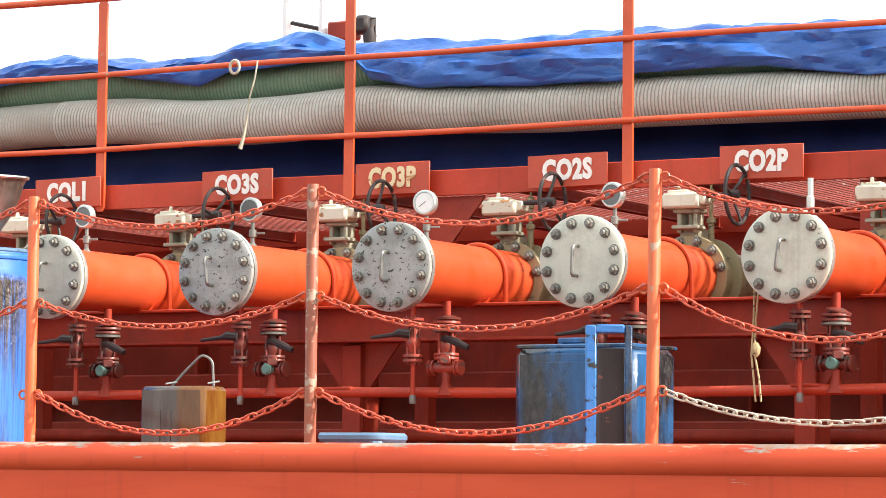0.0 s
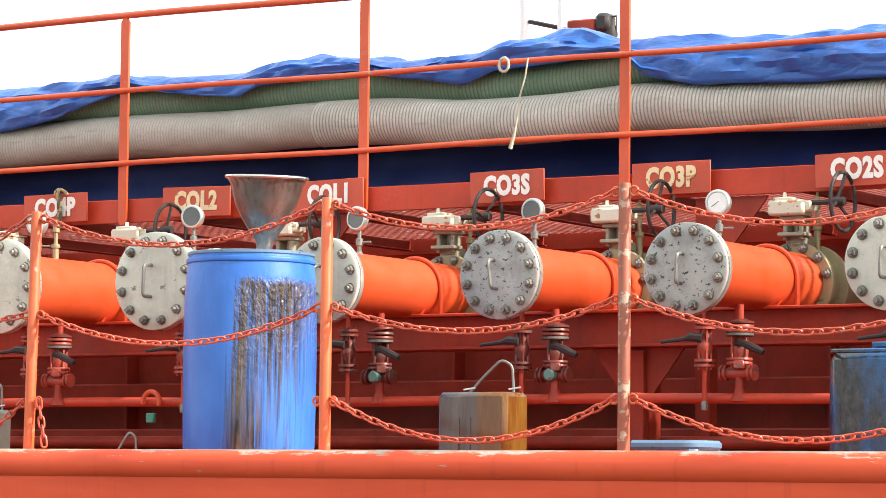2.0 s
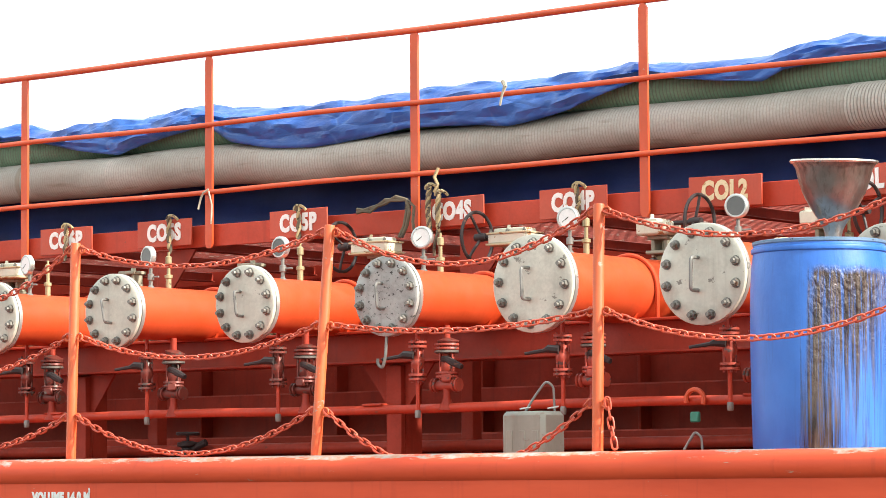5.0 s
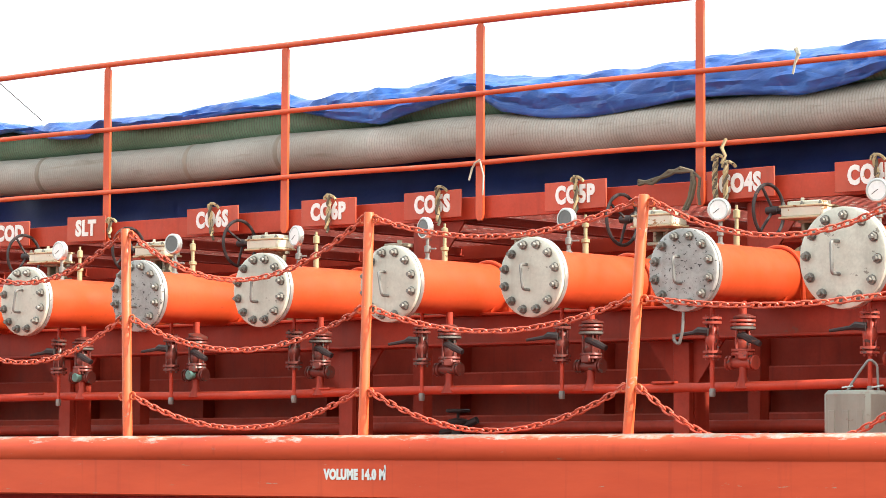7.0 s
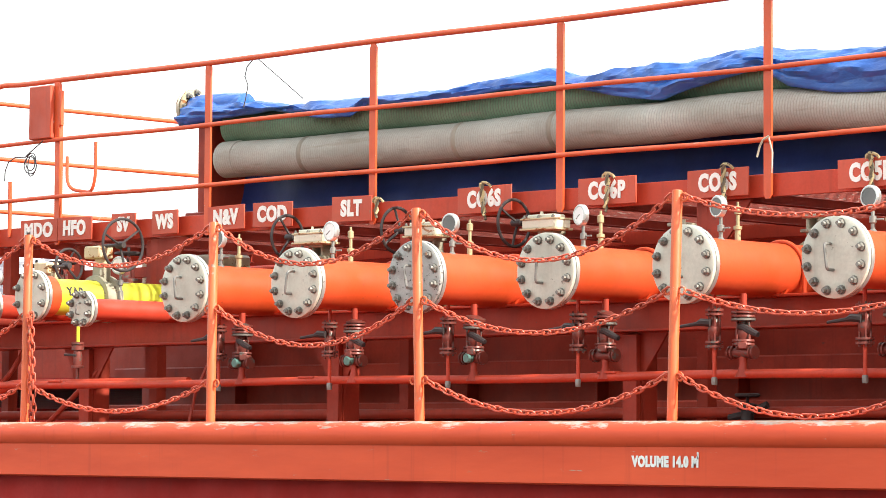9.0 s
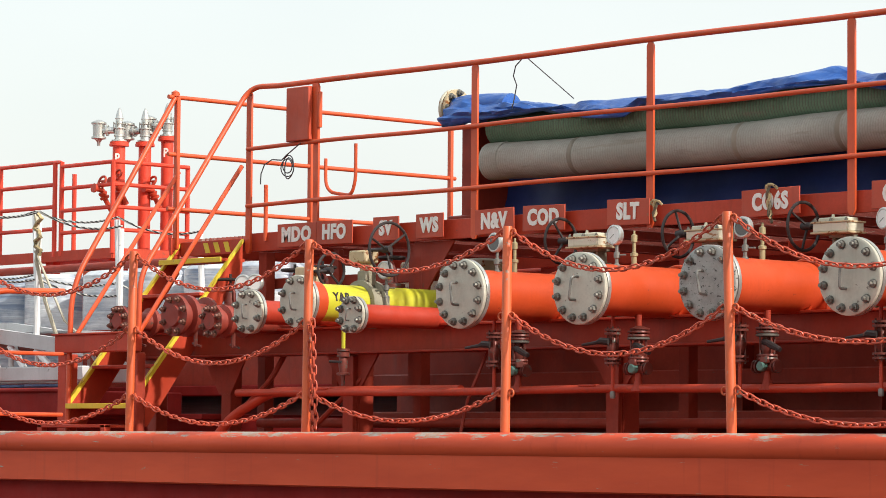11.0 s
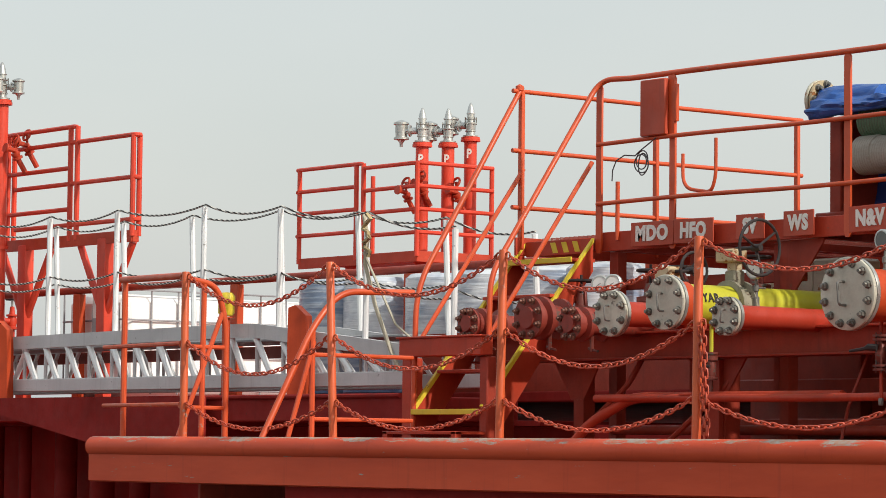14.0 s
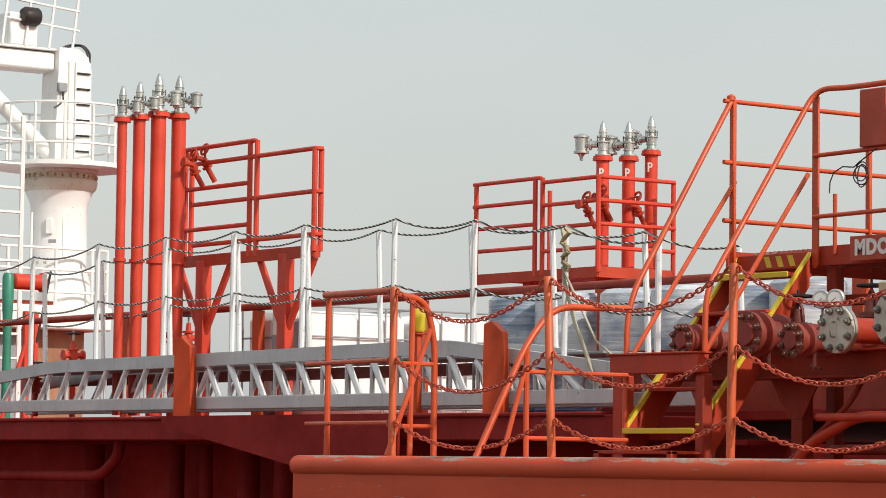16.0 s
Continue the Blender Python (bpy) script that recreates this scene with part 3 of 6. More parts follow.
BACK_Y = pose(0, 0, 0, -90)       # turns Z to +Y: lathe bodies that run inboard

# ---- main setting ----
X_L, X_R = -15.55, 6.0            # the drip tray's ends
TRAY_Z, RIM_Y = 0.12, -1.5

water = solid("water", Shape().box(0, 0, -5.25, 6000, 6000, 0.5, 0.01), M_WATER, "dark harbour water round the ship", "water", kind="structure")

hull = Shape()
hull.box(-20, 8.3, -3.0, 120, 19.2, 3.6, 0.05)      # hull below the deck
deck = solid("deck", hull, M_SHADED_RED, "red painted steel main deck of a tanker", "deck", kind="structure")

tray = thing("drip_tray", "long orange steel drip tray with a rounded worn coaming", "drip tray", kind="structure")
prof = [(-1.44, 0.10), (-1.44, 0.165), (-1.452, 0.185), (-1.475, 0.196), (-1.51, 0.198), (-1.54, 0.19), (-1.562, 0.17), (-1.573, 0.14), (-1.570, 0.11), (-1.556, 0.09), (-1.545, 0.083),
        (-1.545, -0.082), (-1.53, -0.09), (-1.40, -0.09), (-1.40, 0.10)]
co = Shape()
n = len(prof)
xs = [X_L + (X_R - X_L) * i / 40 for i in range(41)]
co.add([(x, y, z) for x in xs for y, z in prof], [(i * n + j, i * n + (j + 1) % n, (i + 1) * n + (j + 1) % n, (i + 1) * n + j) for i in range(40) for j in range(n)] + [tuple(range(n)), tuple(40 * n + j for j in range(n))])
coaming = part("coaming", co, M_TRAY, tray)
# rounded nose at the coaming's free end
nose = Shape().lathe([(0.0, -0.05), (0.03, -0.045), (0.05, -0.02), (0.056, 0.02)], 14, pose(X_L, -1.51, 0.14, 0, 90, 0))
part("end_cap", nose, M_TRAY, tray)
part("tray_floor", Shape().box((X_L + X_R) / 2, 0.52, 0.06, X_R - X_L - 0.1, 3.78, 0.12), M_RED, tray)
lettering("VOLUME 14.0 M", 0.062, M_WHITE, tray, pose(-5.42, -1.5485, 0.017), 0.004, 0.80, 0.001)
lettering("3", 0.035, M_WHITE, tray, pose(-5.236, -1.5485, 0.046), 0.003, 0.6, 0.001)
for x in np.arange(X_L + 1.0, X_R, 2.4):
    part("bracket", Shape().prism([(-0.012, -0.06), (0.012, -0.06), (0.012, -1.2), (-0.012, -1.2)], -1.37, -0.6, pose(float(x), 0, 0)), M_RED, tray)
part("tray_girder", Shape().box((-13.6 + X_R) / 2, -1.395, -0.66, X_R + 13.6, 0.02, 1.14), M_SIDE, tray)

# back wall of the manifold under the platform, with its stiffeners
wall = thing("wall_manifold", "dark red steel wall with ledges behind the pipes", "wall", kind="structure")
W_L = -13.6
wmid, wlen = (W_L + X_R) / 2, X_R - W_L
part("plating", Shape().box(wmid, 2.45, 0.66, wlen, 0.05, 1.12), M_RED, wall)
part("rear_plating", Shape().box(wmid, 3.86, 0.98, wlen, 0.05, 0.96), M_RED, wall)
part("ledge", Shape().box(wmid, 2.30, 0.60, wlen, 0.25, 0.03).box(wmid, 2.18, 0.565, wlen, 0.02, 0.09), M_RED, wall)
part("ledge", Shape().box(wmid, 2.20, 0.34, wlen, 0.45, 0.03).box(wmid, 1.98, 0.30, wlen, 0.02, 0.10), M_RED, wall)
for k in range(16):
    part("stiffener", Shape().box(1.0 - 1.1 * k + 3.0, 2.38, 0.76, 0.02, 0.12, 0.9), M_RED, wall)

# support girder under the pipes, on flared columns
girder = thing("pipe_girder", "long red steel girder on flared columns carrying the manifold pipes", "girder", kind="structure")
part("web", Shape().box(wmid - 0.4, 0.74, 0.785, wlen + 0.9, 0.02, 0.15), M_RED, girder)
part("top_flange", Shape().box(wmid - 0.4, 0.80, 0.866, wlen + 0.9, 0.26, 0.014), M_BEAM, girder)
part("bottom_flange", Shape().box(wmid - 0.4, 0.78, 0.708, wlen + 0.9, 0.20, 0.014), M_RED, girder)
COLS = [1.64 - 2.31 * k for k in range(-1, 7)]
for x in COLS:
    c = Shape()
    c.prism([(-0.05, TRAY_Z), (0.05, TRAY_Z), (0.05, 0.45), (0.24, 0.70), (-0.24, 0.70), (-0.05, 0.45)], 0.80, 0.815)
    c.box(0, 0.78, (TRAY_Z + 0.69) / 2, 0.10, 0.036, 0.69 - TRAY_Z, 0.003)
    c.box(-0.044, 0.877, 0.41, 0.012, 0.12, 0.58).box(0.044, 0.877, 0.41, 0.012, 0.12, 0.58)
    part("column", c, M_RED, girder, m=pose(x, 0, 0))

# ---- walkway over the manifold ----
plat = thing("walkway_platform", "red steel walkway platform with a grating over the pipes", "platform", kind="structure")
P_L = -14.45
pm, pl = (P_L + X_R) / 2, X_R - P_L
part("front_beam", Shape().box((-13.75 + X_R) / 2, 1.225, 1.495, X_R + 13.75, 0.02, 0.125), M_BEAM, plat)
part("rear_beam", Shape().box(pm, 3.80, 1.495, pl, 0.02, 0.125), M_BEAM, plat)
gr = Shape()
for k in range(452):
    gr.box(-14.38 + 0.045 * k, 2.51, 1.535, 0.006, 2.52, 0.03, 0.001)
tagged(part("grating", gr, M_GRATING, plat), kind="stuff")
for k in range(22):
    x = 5.4 - 0.92 * k
    part("cross_beam", Shape().box(x, 2.50, 1.485, 0.012, 2.54, 0.06).box(x, 2.50, 1.457, 0.05, 2.54, 0.008), M_RED, plat)
for x in COLS + [-13.78]:
    part("strut", Shape().box(x + 0.1, 1.30, 0.78, 0.08, 0.08, 1.30), M_RED, plat)
    if x > -13.5:
        part("knee", Shape().prism([(0, 1.43), (0.30, 1.43), (0.28, 1.40), (0.05, 1.12), (0, 1.12)], 1.26, 1.275, pose(x + 0.14, 0, 0)), M_RED, plat)

# ---- walkway railing ----
RAIL_Y = 1.185
RX = [5.1, 3.6, 2.09, 0.572, -0.952, -2.447, -3.969, -5.473, -6.982, -8.484, -10.010, -11.516]
railing = thing("walkway_railing", "orange painted steel railing along the walkway", "railing", kind="structure")
post = Shape().prism([(-0.026, 1.445), (-0.014, 1.42), (0.014, 1.42), (0.026, 1.445), (0.026, 2.50), (0.012, 2.525), (-0.012, 2.525), (-0.026, 2.50)], -0.008, 0.008).mesh("post", M_RAIL)
for x in RX + [-13.04]:
    part("post", post, M_RAIL, railing, m=pose(x, RAIL_Y, 0, 0, 0, random.uniform(-3, 3)))
part("post", post, M_RAIL, railing, m=pose(-13.74, RAIL_Y, 0))
for z, r, xe in ((2.13, 0.0145, -13.74), (1.742, 0.0145, -13.74)):
    pts = [(X_R - (X_R - xe) * i / 60, RAIL_Y - 0.022 + 0.004 * math.sin(i * 1.3), z + 0.004 * math.sin(i * 0.9)) for i in range(61)]
    part("rail", Shape().sweep(pts, r, 10), M_RAIL, railing)
# top rail turns down into the stair's handrail
pts = [(X_R - (X_R + 13.3) * i / 50, RAIL_Y, 2.535 + 0.005 * math.sin(i * 0.8)) for i in range(51)]
pts += bent([(-13.45, RAIL_Y, 2.54), (-13.74, RAIL_Y, 2.555), (-13.74, 0.27, 1.235), (-13.74, 0.25, 0.12)], 0.13, 8)
part("top_rail", Shape().sweep(pts, 0.0185, 10), M_RAIL, railing)

# ---- manifold lines ----
F_X = [4.70, 3.758, 2.815, 1.870, 0.925, -0.018, -0.948, -1.895, -2.832, -3.793, -4.722, -5.658, -6.602, -7.530, -8.490, -9.434, -10.388]
BOLT = Shape()
BOLT.lathe([(0.0, -0.036), (0.010, -0.036), (0.0115, -0.031), (0.0115, 0.0)], 8)
BOLT.lathe([(0.017, -0.020), (0.0205, -0.017), (0.0205, -0.002), (0.018, 0.0)], 6)
BOLT.lathe([(0.0245, -0.003), (0.0245, 0.0)], 12)
RUSTY_BOLT = BOLT.mesh("bolt", M_NUT_RUST)
BOLT = BOLT.mesh("bolt", M_BOLT)
SHARED = {}


def shared(key, make, material):
    if key not in SHARED:
        SHARED[key] = make().mesh(key.split(".")[0], material)
    return SHARED[key]


def blind_flange(parent, r, thick, nb, material, handle=True, m=None, turn=0.0, hang=1.0):
    """A blank flange facing -Y with its bolts and lifting handle."""
    def disc():
        return Shape().lathe([(0.0, 0.0), (r * 0.62, 0.0), (r * 0.97, 0.0), (r, 0.004), (r, thick - 0.003), (r - 0.003, thick)], 48, BACK_Y)
    fl = part("blind_flange", shared("blind_flange.%s.%s" % (r, material.name), disc, material), material, parent, m=m)
    for i in range(nb):
        a = 2 * math.pi * (i + 0.5) / nb + turn
        part("bolt", BOLT, M_BOLT, fl, m=pose(r * 0.83 * math.cos(a), -0.002, r * 0.83 * math.sin(a), -90, 0, 0) @ pose(0, 0, 0, 0, 0, random.uniform(0, 60)))
    if handle:
        k = r / 0.2
        h = Shape().sweep(bent([(0, 0.002, 0.064 * k), (0, -0.052 * k, 0.064 * k), (0, -0.052 * k, -0.064 * k), (0, 0.002, -0.064 * k)], 0.02, 4), 0.0078 * k, 8)
        part("handle", h, M_HANDLE, fl, m=pose(-0.015 * k, 0, 0.0, 0, random.uniform(-12, 12) * hang, 0))
    return fl


def gauge(parent, m, facing=0.0, back=False):
    """A pressure gauge on a short needle valve."""
    g = part("pressure_gauge", Shape().lathe([(0.052, 0.0), (0.058, 0.004), (0.058, 0.026), (0.052, 0.032), (0.046, 0.032), (0.045, 0.026), (0.0, 0.026)], 28, pose(0, 0, 0.185, 90)), M_RIM, parent, "round steel pressure gauge with a white dial", m @ pose(0, 0, 0, 0, 0, facing))
    part("dial", Shape().lathe([(0.0, 0.0), (0.0445, 0.0), (0.0445, 0.003)], 28, pose(0, -0.0265, 0.185, 90)), M_DIAL if not back else M_GLASS_DARK, g)
    if not back:
        part("needle", Shape().box(0, -0.0305, 0.012, 0.003, 0.0015, 0.04, 0.0003, pose(0, 0, 0.185, 0, -125, 0)), M_BLACK, g)
    stem = Shape().lathe([(0.02, -0.04), (0.02, 0.02), (0.011, 0.03), (0.011, 0.055), (0.018, 0.06), (0.018, 0.09), (0.009, 0.095), (0.009, 0.135)], 12)
    stem.sweep([(-0.005, 0, 0.075), (0.06, 0.01, 0.075)], 0.005, 6)
    part("gauge_stem", stem, M_HANDLE, g)
    return g


def handwheel(parent, m, r=0.135, tilt=0.0):
    pts = [(0, r * math.cos(2 * math.pi * i / 28), r * math.sin(2 * math.pi * i / 28)) for i in range(28)]
    s = Shape().sweep(pts, 0.0095, 8, True)
    for k in range(3):
        a = 2 * math.pi * k / 3 + 0.3
        s.sweep([(-0.03, 0, 0), (-0.01, 0.6 * r * math.cos(a), 0.6 * r * math.sin(a)), (0, r * math.cos(a), r * math.sin(a))], 0.008, 6)
    s.lathe([(0.02, -0.06), (0.024, -0.03), (0.02, 0.01)], 12, pose(0, 0, 0, 0, 90, 0))
    s.sweep([(-0.20, 0, 0), (-0.03, 0, 0)], 0.012, 8)
    return part("handwheel", s, M_BLACK, parent, m=m @ pose(0, 0, 0, tilt, 0, 0))


def drain(parent, x, y, z_top):
    """The small drain valves between a pipe and the drain line."""
    paint = random.choice((M_DARKVALVE, M_REDVALVE, M_DARKVALVE))
    d = Shape()
    d.sweep([(0, 0, z_top), (0, 0, 0.42)], 0.011, 8)
    a = part("drain_pipe", d, M_BEAM, parent, m=pose(x - 0.085, y, 0))
    part("drain_cap", Shape().lathe([(0.014, 0.40), (0.016, 0.41), (0.016, 0.435), (0.012, 0.44)], 8), M_HANDLE, a)
    v = Shape()
    for z in (0.59, 0.612, 0.755, 0.777):
        v.lathe([(0.047, z), (0.047, z + 0.012)], 14)
    v.lathe([(0.018, 0.59), (0.02, 0.64), (0.034, 0.665), (0.036, 0.69), (0.022, 0.715), (0.018, 0.78)], 12)
    for k in range(4):
        t = math.pi / 4 + k * math.pi / 2
        v.sweep([(0.028 * math.cos(t), 0.028 * math.sin(t), 0.578), (0.028 * math.cos(t), 0.028 * math.sin(t), 0.80)], 0.006, 5)
    part("drain_valve", v, paint, a)
    part("lever", Shape().sweep([(0.0, -0.03, 0.715), (-0.05, -0.045, 0.72), (-0.075, -0.05, 0.712), (-0.19, -0.05, 0.70)], [0.022, 0.021, 0.011, 0.008], 8), M_BLACK, a)
    d = Shape().lathe([(0.045, 0.44), (0.03, 0.47), (0.02, 0.50), (0.02, 0.56), (0.019, z_top)], 12)
    b = part("drain_pipe", d, M_RED, parent, m=pose(x + 0.055, y + 0.06, 0))
    v = Shape()
    for z, r in ((0.60, 0.056), (0.618, 0.056), (0.742, 0.060), (0.762, 0.062)):
        v.lathe([(r, z), (r + 0.002, z + 0.004), (r, z + 0.013)], 16)
    v.lathe([(0.026, 0.55), (0.026, 0.62), (0.040, 0.65), (0.040, 0.68), (0.024, 0.71), (0.024, 0.75)], 14)
    part("valve_ring", Shape().lathe([(0.056, 0.724), (0.063, 0.728), (0.063, 0.738), (0.05, 0.742)], 16), M_BOLT, b)
    v.box(0.0, -0.045, 0.60, 0.05, 0.03, 0.04, 0.006)
    for k in range(4):
        t = math.pi / 4 + k * math.pi / 2
        v.sweep([(0.043 * math.cos(t), 0.043 * math.sin(t), 0.585), (0.043 * math.cos(t), 0.043 * math.sin(t), 0.785)], 0.006, 5)
    tilt = random.choice((0, 0, 14, -10))
    part("drain_valve", v, paint, b, m=pose(0, 0, 0.66, 0, 0, random.uniform(0, 60)) @ pose(0, 0, -0.66))
    ring, neck_ = 0.036, 0.024
    low = Shape().lathe([(ring, -0.088), (ring, -0.078), (0.028, -0.076), (0.028, -0.070), (ring, -0.068), (ring, -0.058), (neck_, -0.055), (neck_ + 0.006, 0.0), (neck_, 0.045), (ring, 0.048), (ring, 0.058), (0.028, 0.06), (0.028, 0.066), (ring, 0.068), (ring, 0.078)], 12, pose(0, 0, 0.565, 0, 90, 0))
    lv = part("low_valve", low, paint, b)
    if random.random() < 0.5:
        part("green_cap", Shape().lathe([(0.024, 0.0), (0.028, 0.006), (0.028, 0.034), (0.022, 0.04)], 12, pose(0, -0.024, 0.565, 90)), M_GREEN_CAP, lv, "faded green plastic cap")
    part("bonnet", Shape().lathe([(0.05, 0.0), (0.056, 0.004), (0.056, 0.012), (0.04, 0.016), (0.02, 0.024)], 16), M_DARKVALVE, b, m=pose(0.01, 0, 0.778, 0, tilt, 0))
    part("lever", Shape().sweep([(0.0, -0.03, 0.695), (0.05, -0.06, 0.69), (0.09, -0.07, 0.675), (0.15, -0.07, 0.650)], [0.016, 0.016, 0.019, 0.014], 8), M_BLACK, b)


def manifold_line(x, i, r_f=0.2, r_p=0.143, y0=0.0, z=0.998, nb=12):
    dirty = i in (5, 6, 10, 14)
    steel = M_STEEL_DIRTY if dirty else M_STEEL
    line = thing("manifold_line", "orange cargo pipe with a bolted %s blind flange" % ("spattered grey steel" if dirty else "grey steel"), "ship pipe", pose(x, y0, 0), "manifold lines")
    at = pose(0, 0, z)
    blind_flange(line, r_f, 0.026, nb, steel, True, at, 0.0 if i != 9 else 0.2)
    part("pipe_flange", shared("pipe_flange.%s" % r_f, lambda: Shape().lathe([(r_p, 0.030), (r_f, 0.030), (r_f + 0.001, 0.034), (r_f + 0.001, 0.052), (r_f - 0.004, 0.056), (r_p + 0.03, 0.058), (r_p + 0.004, 0.075)], 48, BACK_Y), M_RIM), M_RIM, line, "bright steel flange ring", at)
    part("pipe", shared("pipe.%s" % r_p, lambda: Shape().lathe([(r_p, 0.055), (r_p, 0.5), (r_p, 1.10), (r_p - 0.012, 1.105), (r_p - 0.012, 1.18)], 48, BACK_Y, False), M_PIPE), M_PIPE, line, m=at)
    ub = [(r_p + 0.011) * Vector((math.cos(a), 0, math.sin(a))) + Vector((0, 0.80, z)) for a in (math.pi * (k / 20) for k in range(21))]
    ub = [Vector((r_p + 0.011, 0.80, 0.862))] + ub + [Vector((-r_p - 0.011, 0.80, 0.862))]
    part("u_bolt", Shape().sweep(ub, 0.0115, 8), M_PIPE, line)
    part("saddle", Shape().prism([(-0.10, 0.873), (0.10, 0.873), (0.12, 0.90), (0.06, 0.868 + 0.0), (-0.06, 0.868), (-0.12, 0.90)], 0.70, 0.72), M_PIPE, line)
    part("saddle_foot", Shape().box(0.0, 0.9, 0.875, 0.16, 0.02, 0.05), M_PIPE, line)
    part("valve_flange", shared("valve_flange", lambda: Shape().lathe([(0.13, 1.10), (0.19, 1.10), (0.193, 1.105), (0.193, 1.125), (0.19, 1.13), (0.15, 1.135), (0.15, 1.27), (0.19, 1.275), (0.193, 1.28), (0.193, 1.30), (0.14, 1.305), (0.135, 1.9)], 40, BACK_Y, False), M_BRONZE), M_BRONZE, line, "stained bronze-grey butterfly valve body", at)
    for k in range(6):
        a = math.pi * (k + 0.5) / 6
        part("bolt", BOLT, M_BOLT, line, m=pose(0.168 * math.cos(a), 1.098, z + 0.168 * math.sin(a), -90, 0, 0))
    neck = Shape().box(0, 1.16, 1.20, 0.10, 0.10, 0.05, 0.008).box(-0.04, 1.12, 1.25, 0.022, 0.08, 0.10, 0.005).box(0.04, 1.12, 1.25, 0.022, 0.08, 0.10, 0.005).box(0, 1.12, 1.30, 0.125, 0.11, 0.02, 0.004).box(0, 1.10, 1.225, 0.13, 0.10, 0.018, 0.004).lathe([(0.014, 0), (0.014, 0.12)], 8, pose(0, 1.13, 1.21))
    part("valve_neck", neck, M_NECK, line)
    if i not in (12, 13):
        rust = i in (11, 13, 15, 16)
        mat = M_RUSTY if rust and random.random() < 0.7 else M_CREAM
        box = Shape().box(-0.01, 1.08, 1.345, 0.18, 0.13, 0.07, 0.01).box(-0.03, 1.08, 1.385, 0.10, 0.09, 0.02, 0.006).box(0.085, 1.08, 1.35, 0.05, 0.08, 0.05, 0.008).lathe([(0.012, 0), (0.008, 0.03)], 8, pose(-0.04, 1.08, 1.39))
        part("gearbox", box, mat, line, "cream painted valve gearbox", pose(0, 0, 0))
        if i < 10:
            handwheel(line, pose(0.26, 1.06, 1.365), 0.135, random.uniform(0, 100))
        else:
            cover = part("gearbox_cover", Shape().box(0.02, 1.05, 1.342, 0.25, 0.15, 0.06, 0.01).box(0.02, 1.05, 1.382, 0.20, 0.11, 0.03, 0.008), M_CREAM, line)
            part("cover_plate", Shape().box(0.02, 1.05, 1.312, 0.265, 0.165, 0.012, 0.003).box(0.02, 1.05, 1.370, 0.262, 0.162, 0.010, 0.003), M_RUSTY, cover, "rust-stained cover plate")
            for bx_ in (-0.09, 0.02, 0.13):
                part("cap_screw", BOLT, M_BOLT, cover, m=pose(bx_, 0.985, 1.375, 180) @ Matrix.Scale(0.5, 4))
            handwheel(line, pose(-0.22, 1.04, 1.36, 0, 0, 180), 0.135, random.uniform(0, 100))
    if i == 3 + 0:
        part("gauge_stem", Shape().lathe([(0.02, -0.04), (0.02, 0.02), (0.011, 0.03), (0.018, 0.06), (0.018, 0.12), (0.013, 0.125), (0.013, 0.2)], 12), M_RIM, line, m=pose(0, 0.27, z + r_p))
    else:
        gauge(line, pose(0.03, 0.27, z + r_p - 0.025), random.uniform(-14, 20), back=i in (2, 4, 6, 7, 8, 11, 12, 14, 16))
    rod = Shape().lathe([(0.014, -0.03), (0.014, 0.12), (0.02, 0.125), (0.02, 0.15), (0.009, 0.155), (0.009, 0.24), (0.016, 0.245), (0.016, 0.30), (0.006, 0.31), (0.006, 0.34)], 10)
    part("relief_valve", rod, M_BRONZE, line, m=pose(0.02, 0.42, z + r_p - 0.03) @ Matrix.Diagonal((1.1, 1.1, 0.66, 1)) if i > 8 else pose(0.05, 1.24, 1.15) @ Matrix.Diagonal((1.1, 1.1, 0.85, 1)))
    drain(line, 0.0, 0.36, z - r_p + 0.01)
    return line


for i, x in enumerate(F_X):
    if i in (8, 9):
        manifold_line(x - 0.01, i, 0.235, 0.165, -0.02, 1.018)
    else:
        manifold_line(x, i)

# drain line below the valves
dl = thing("drain_line", "long thin red drain pipe under the manifold", "ship pipe")
part("pipe", Shape().sweep([(X_R - (X_R + 12.9) * i / 40, 0.42, 0.452 + 0.005 * math.sin(i)) for i in range(41)], 0.024, 12), M_BEAM, dl)
for x in COLS:
    part("clamp", Shape().box(x + 0.15, 0.42, 0.475, 0.13, 0.05, 0.012).box(x + 0.10, 0.6, 0.475, 0.02, 0.4, 0.012), M_BEAM, dl)

# ---- name plates on the walkway's beam ----
SIGNS = [("CO2P", 1.054, 1.468), ("CO2S", 0.059, 0.48), ("CO3P", -0.896, -0.479), ("CO3S", -1.798, -1.379), ("COL1", -2.841, -2.427), ("COL2", -3.684, -3.25), ("CO4P", -4.618, -4.188), ("CO4S", -5.414, -4.986),
         ("CO5P", -6.498, -6.075), ("CO5S", -7.521, -7.095), ("CO6P", -8.322, -7.892), ("CO6S", -9.27, -8.838), ("SLT", -10.338, -9.991), ("COD", -11.056, -10.693), ("N&V", -11.483, -11.134), ("WS", -12.026, -11.771),
         ("SV", -12.438, -12.191), ("HFO", -12.999, -12.641), ("MDO", -13.4, -13.004)]
for text, a, b in SIGNS:
    w = b - a
    s = thing("name_plate", "red steel name plate with white letters %s" % text, "sign", pose((a + b) / 2, 1.16, 1.521, 0, random.uniform(-1.1, 1.1), 0), "manifold name plates")
    part("plate", Shape().box(0, 0, 0, w, 0.010, 0.155, 0.003), M_SIGN, s)
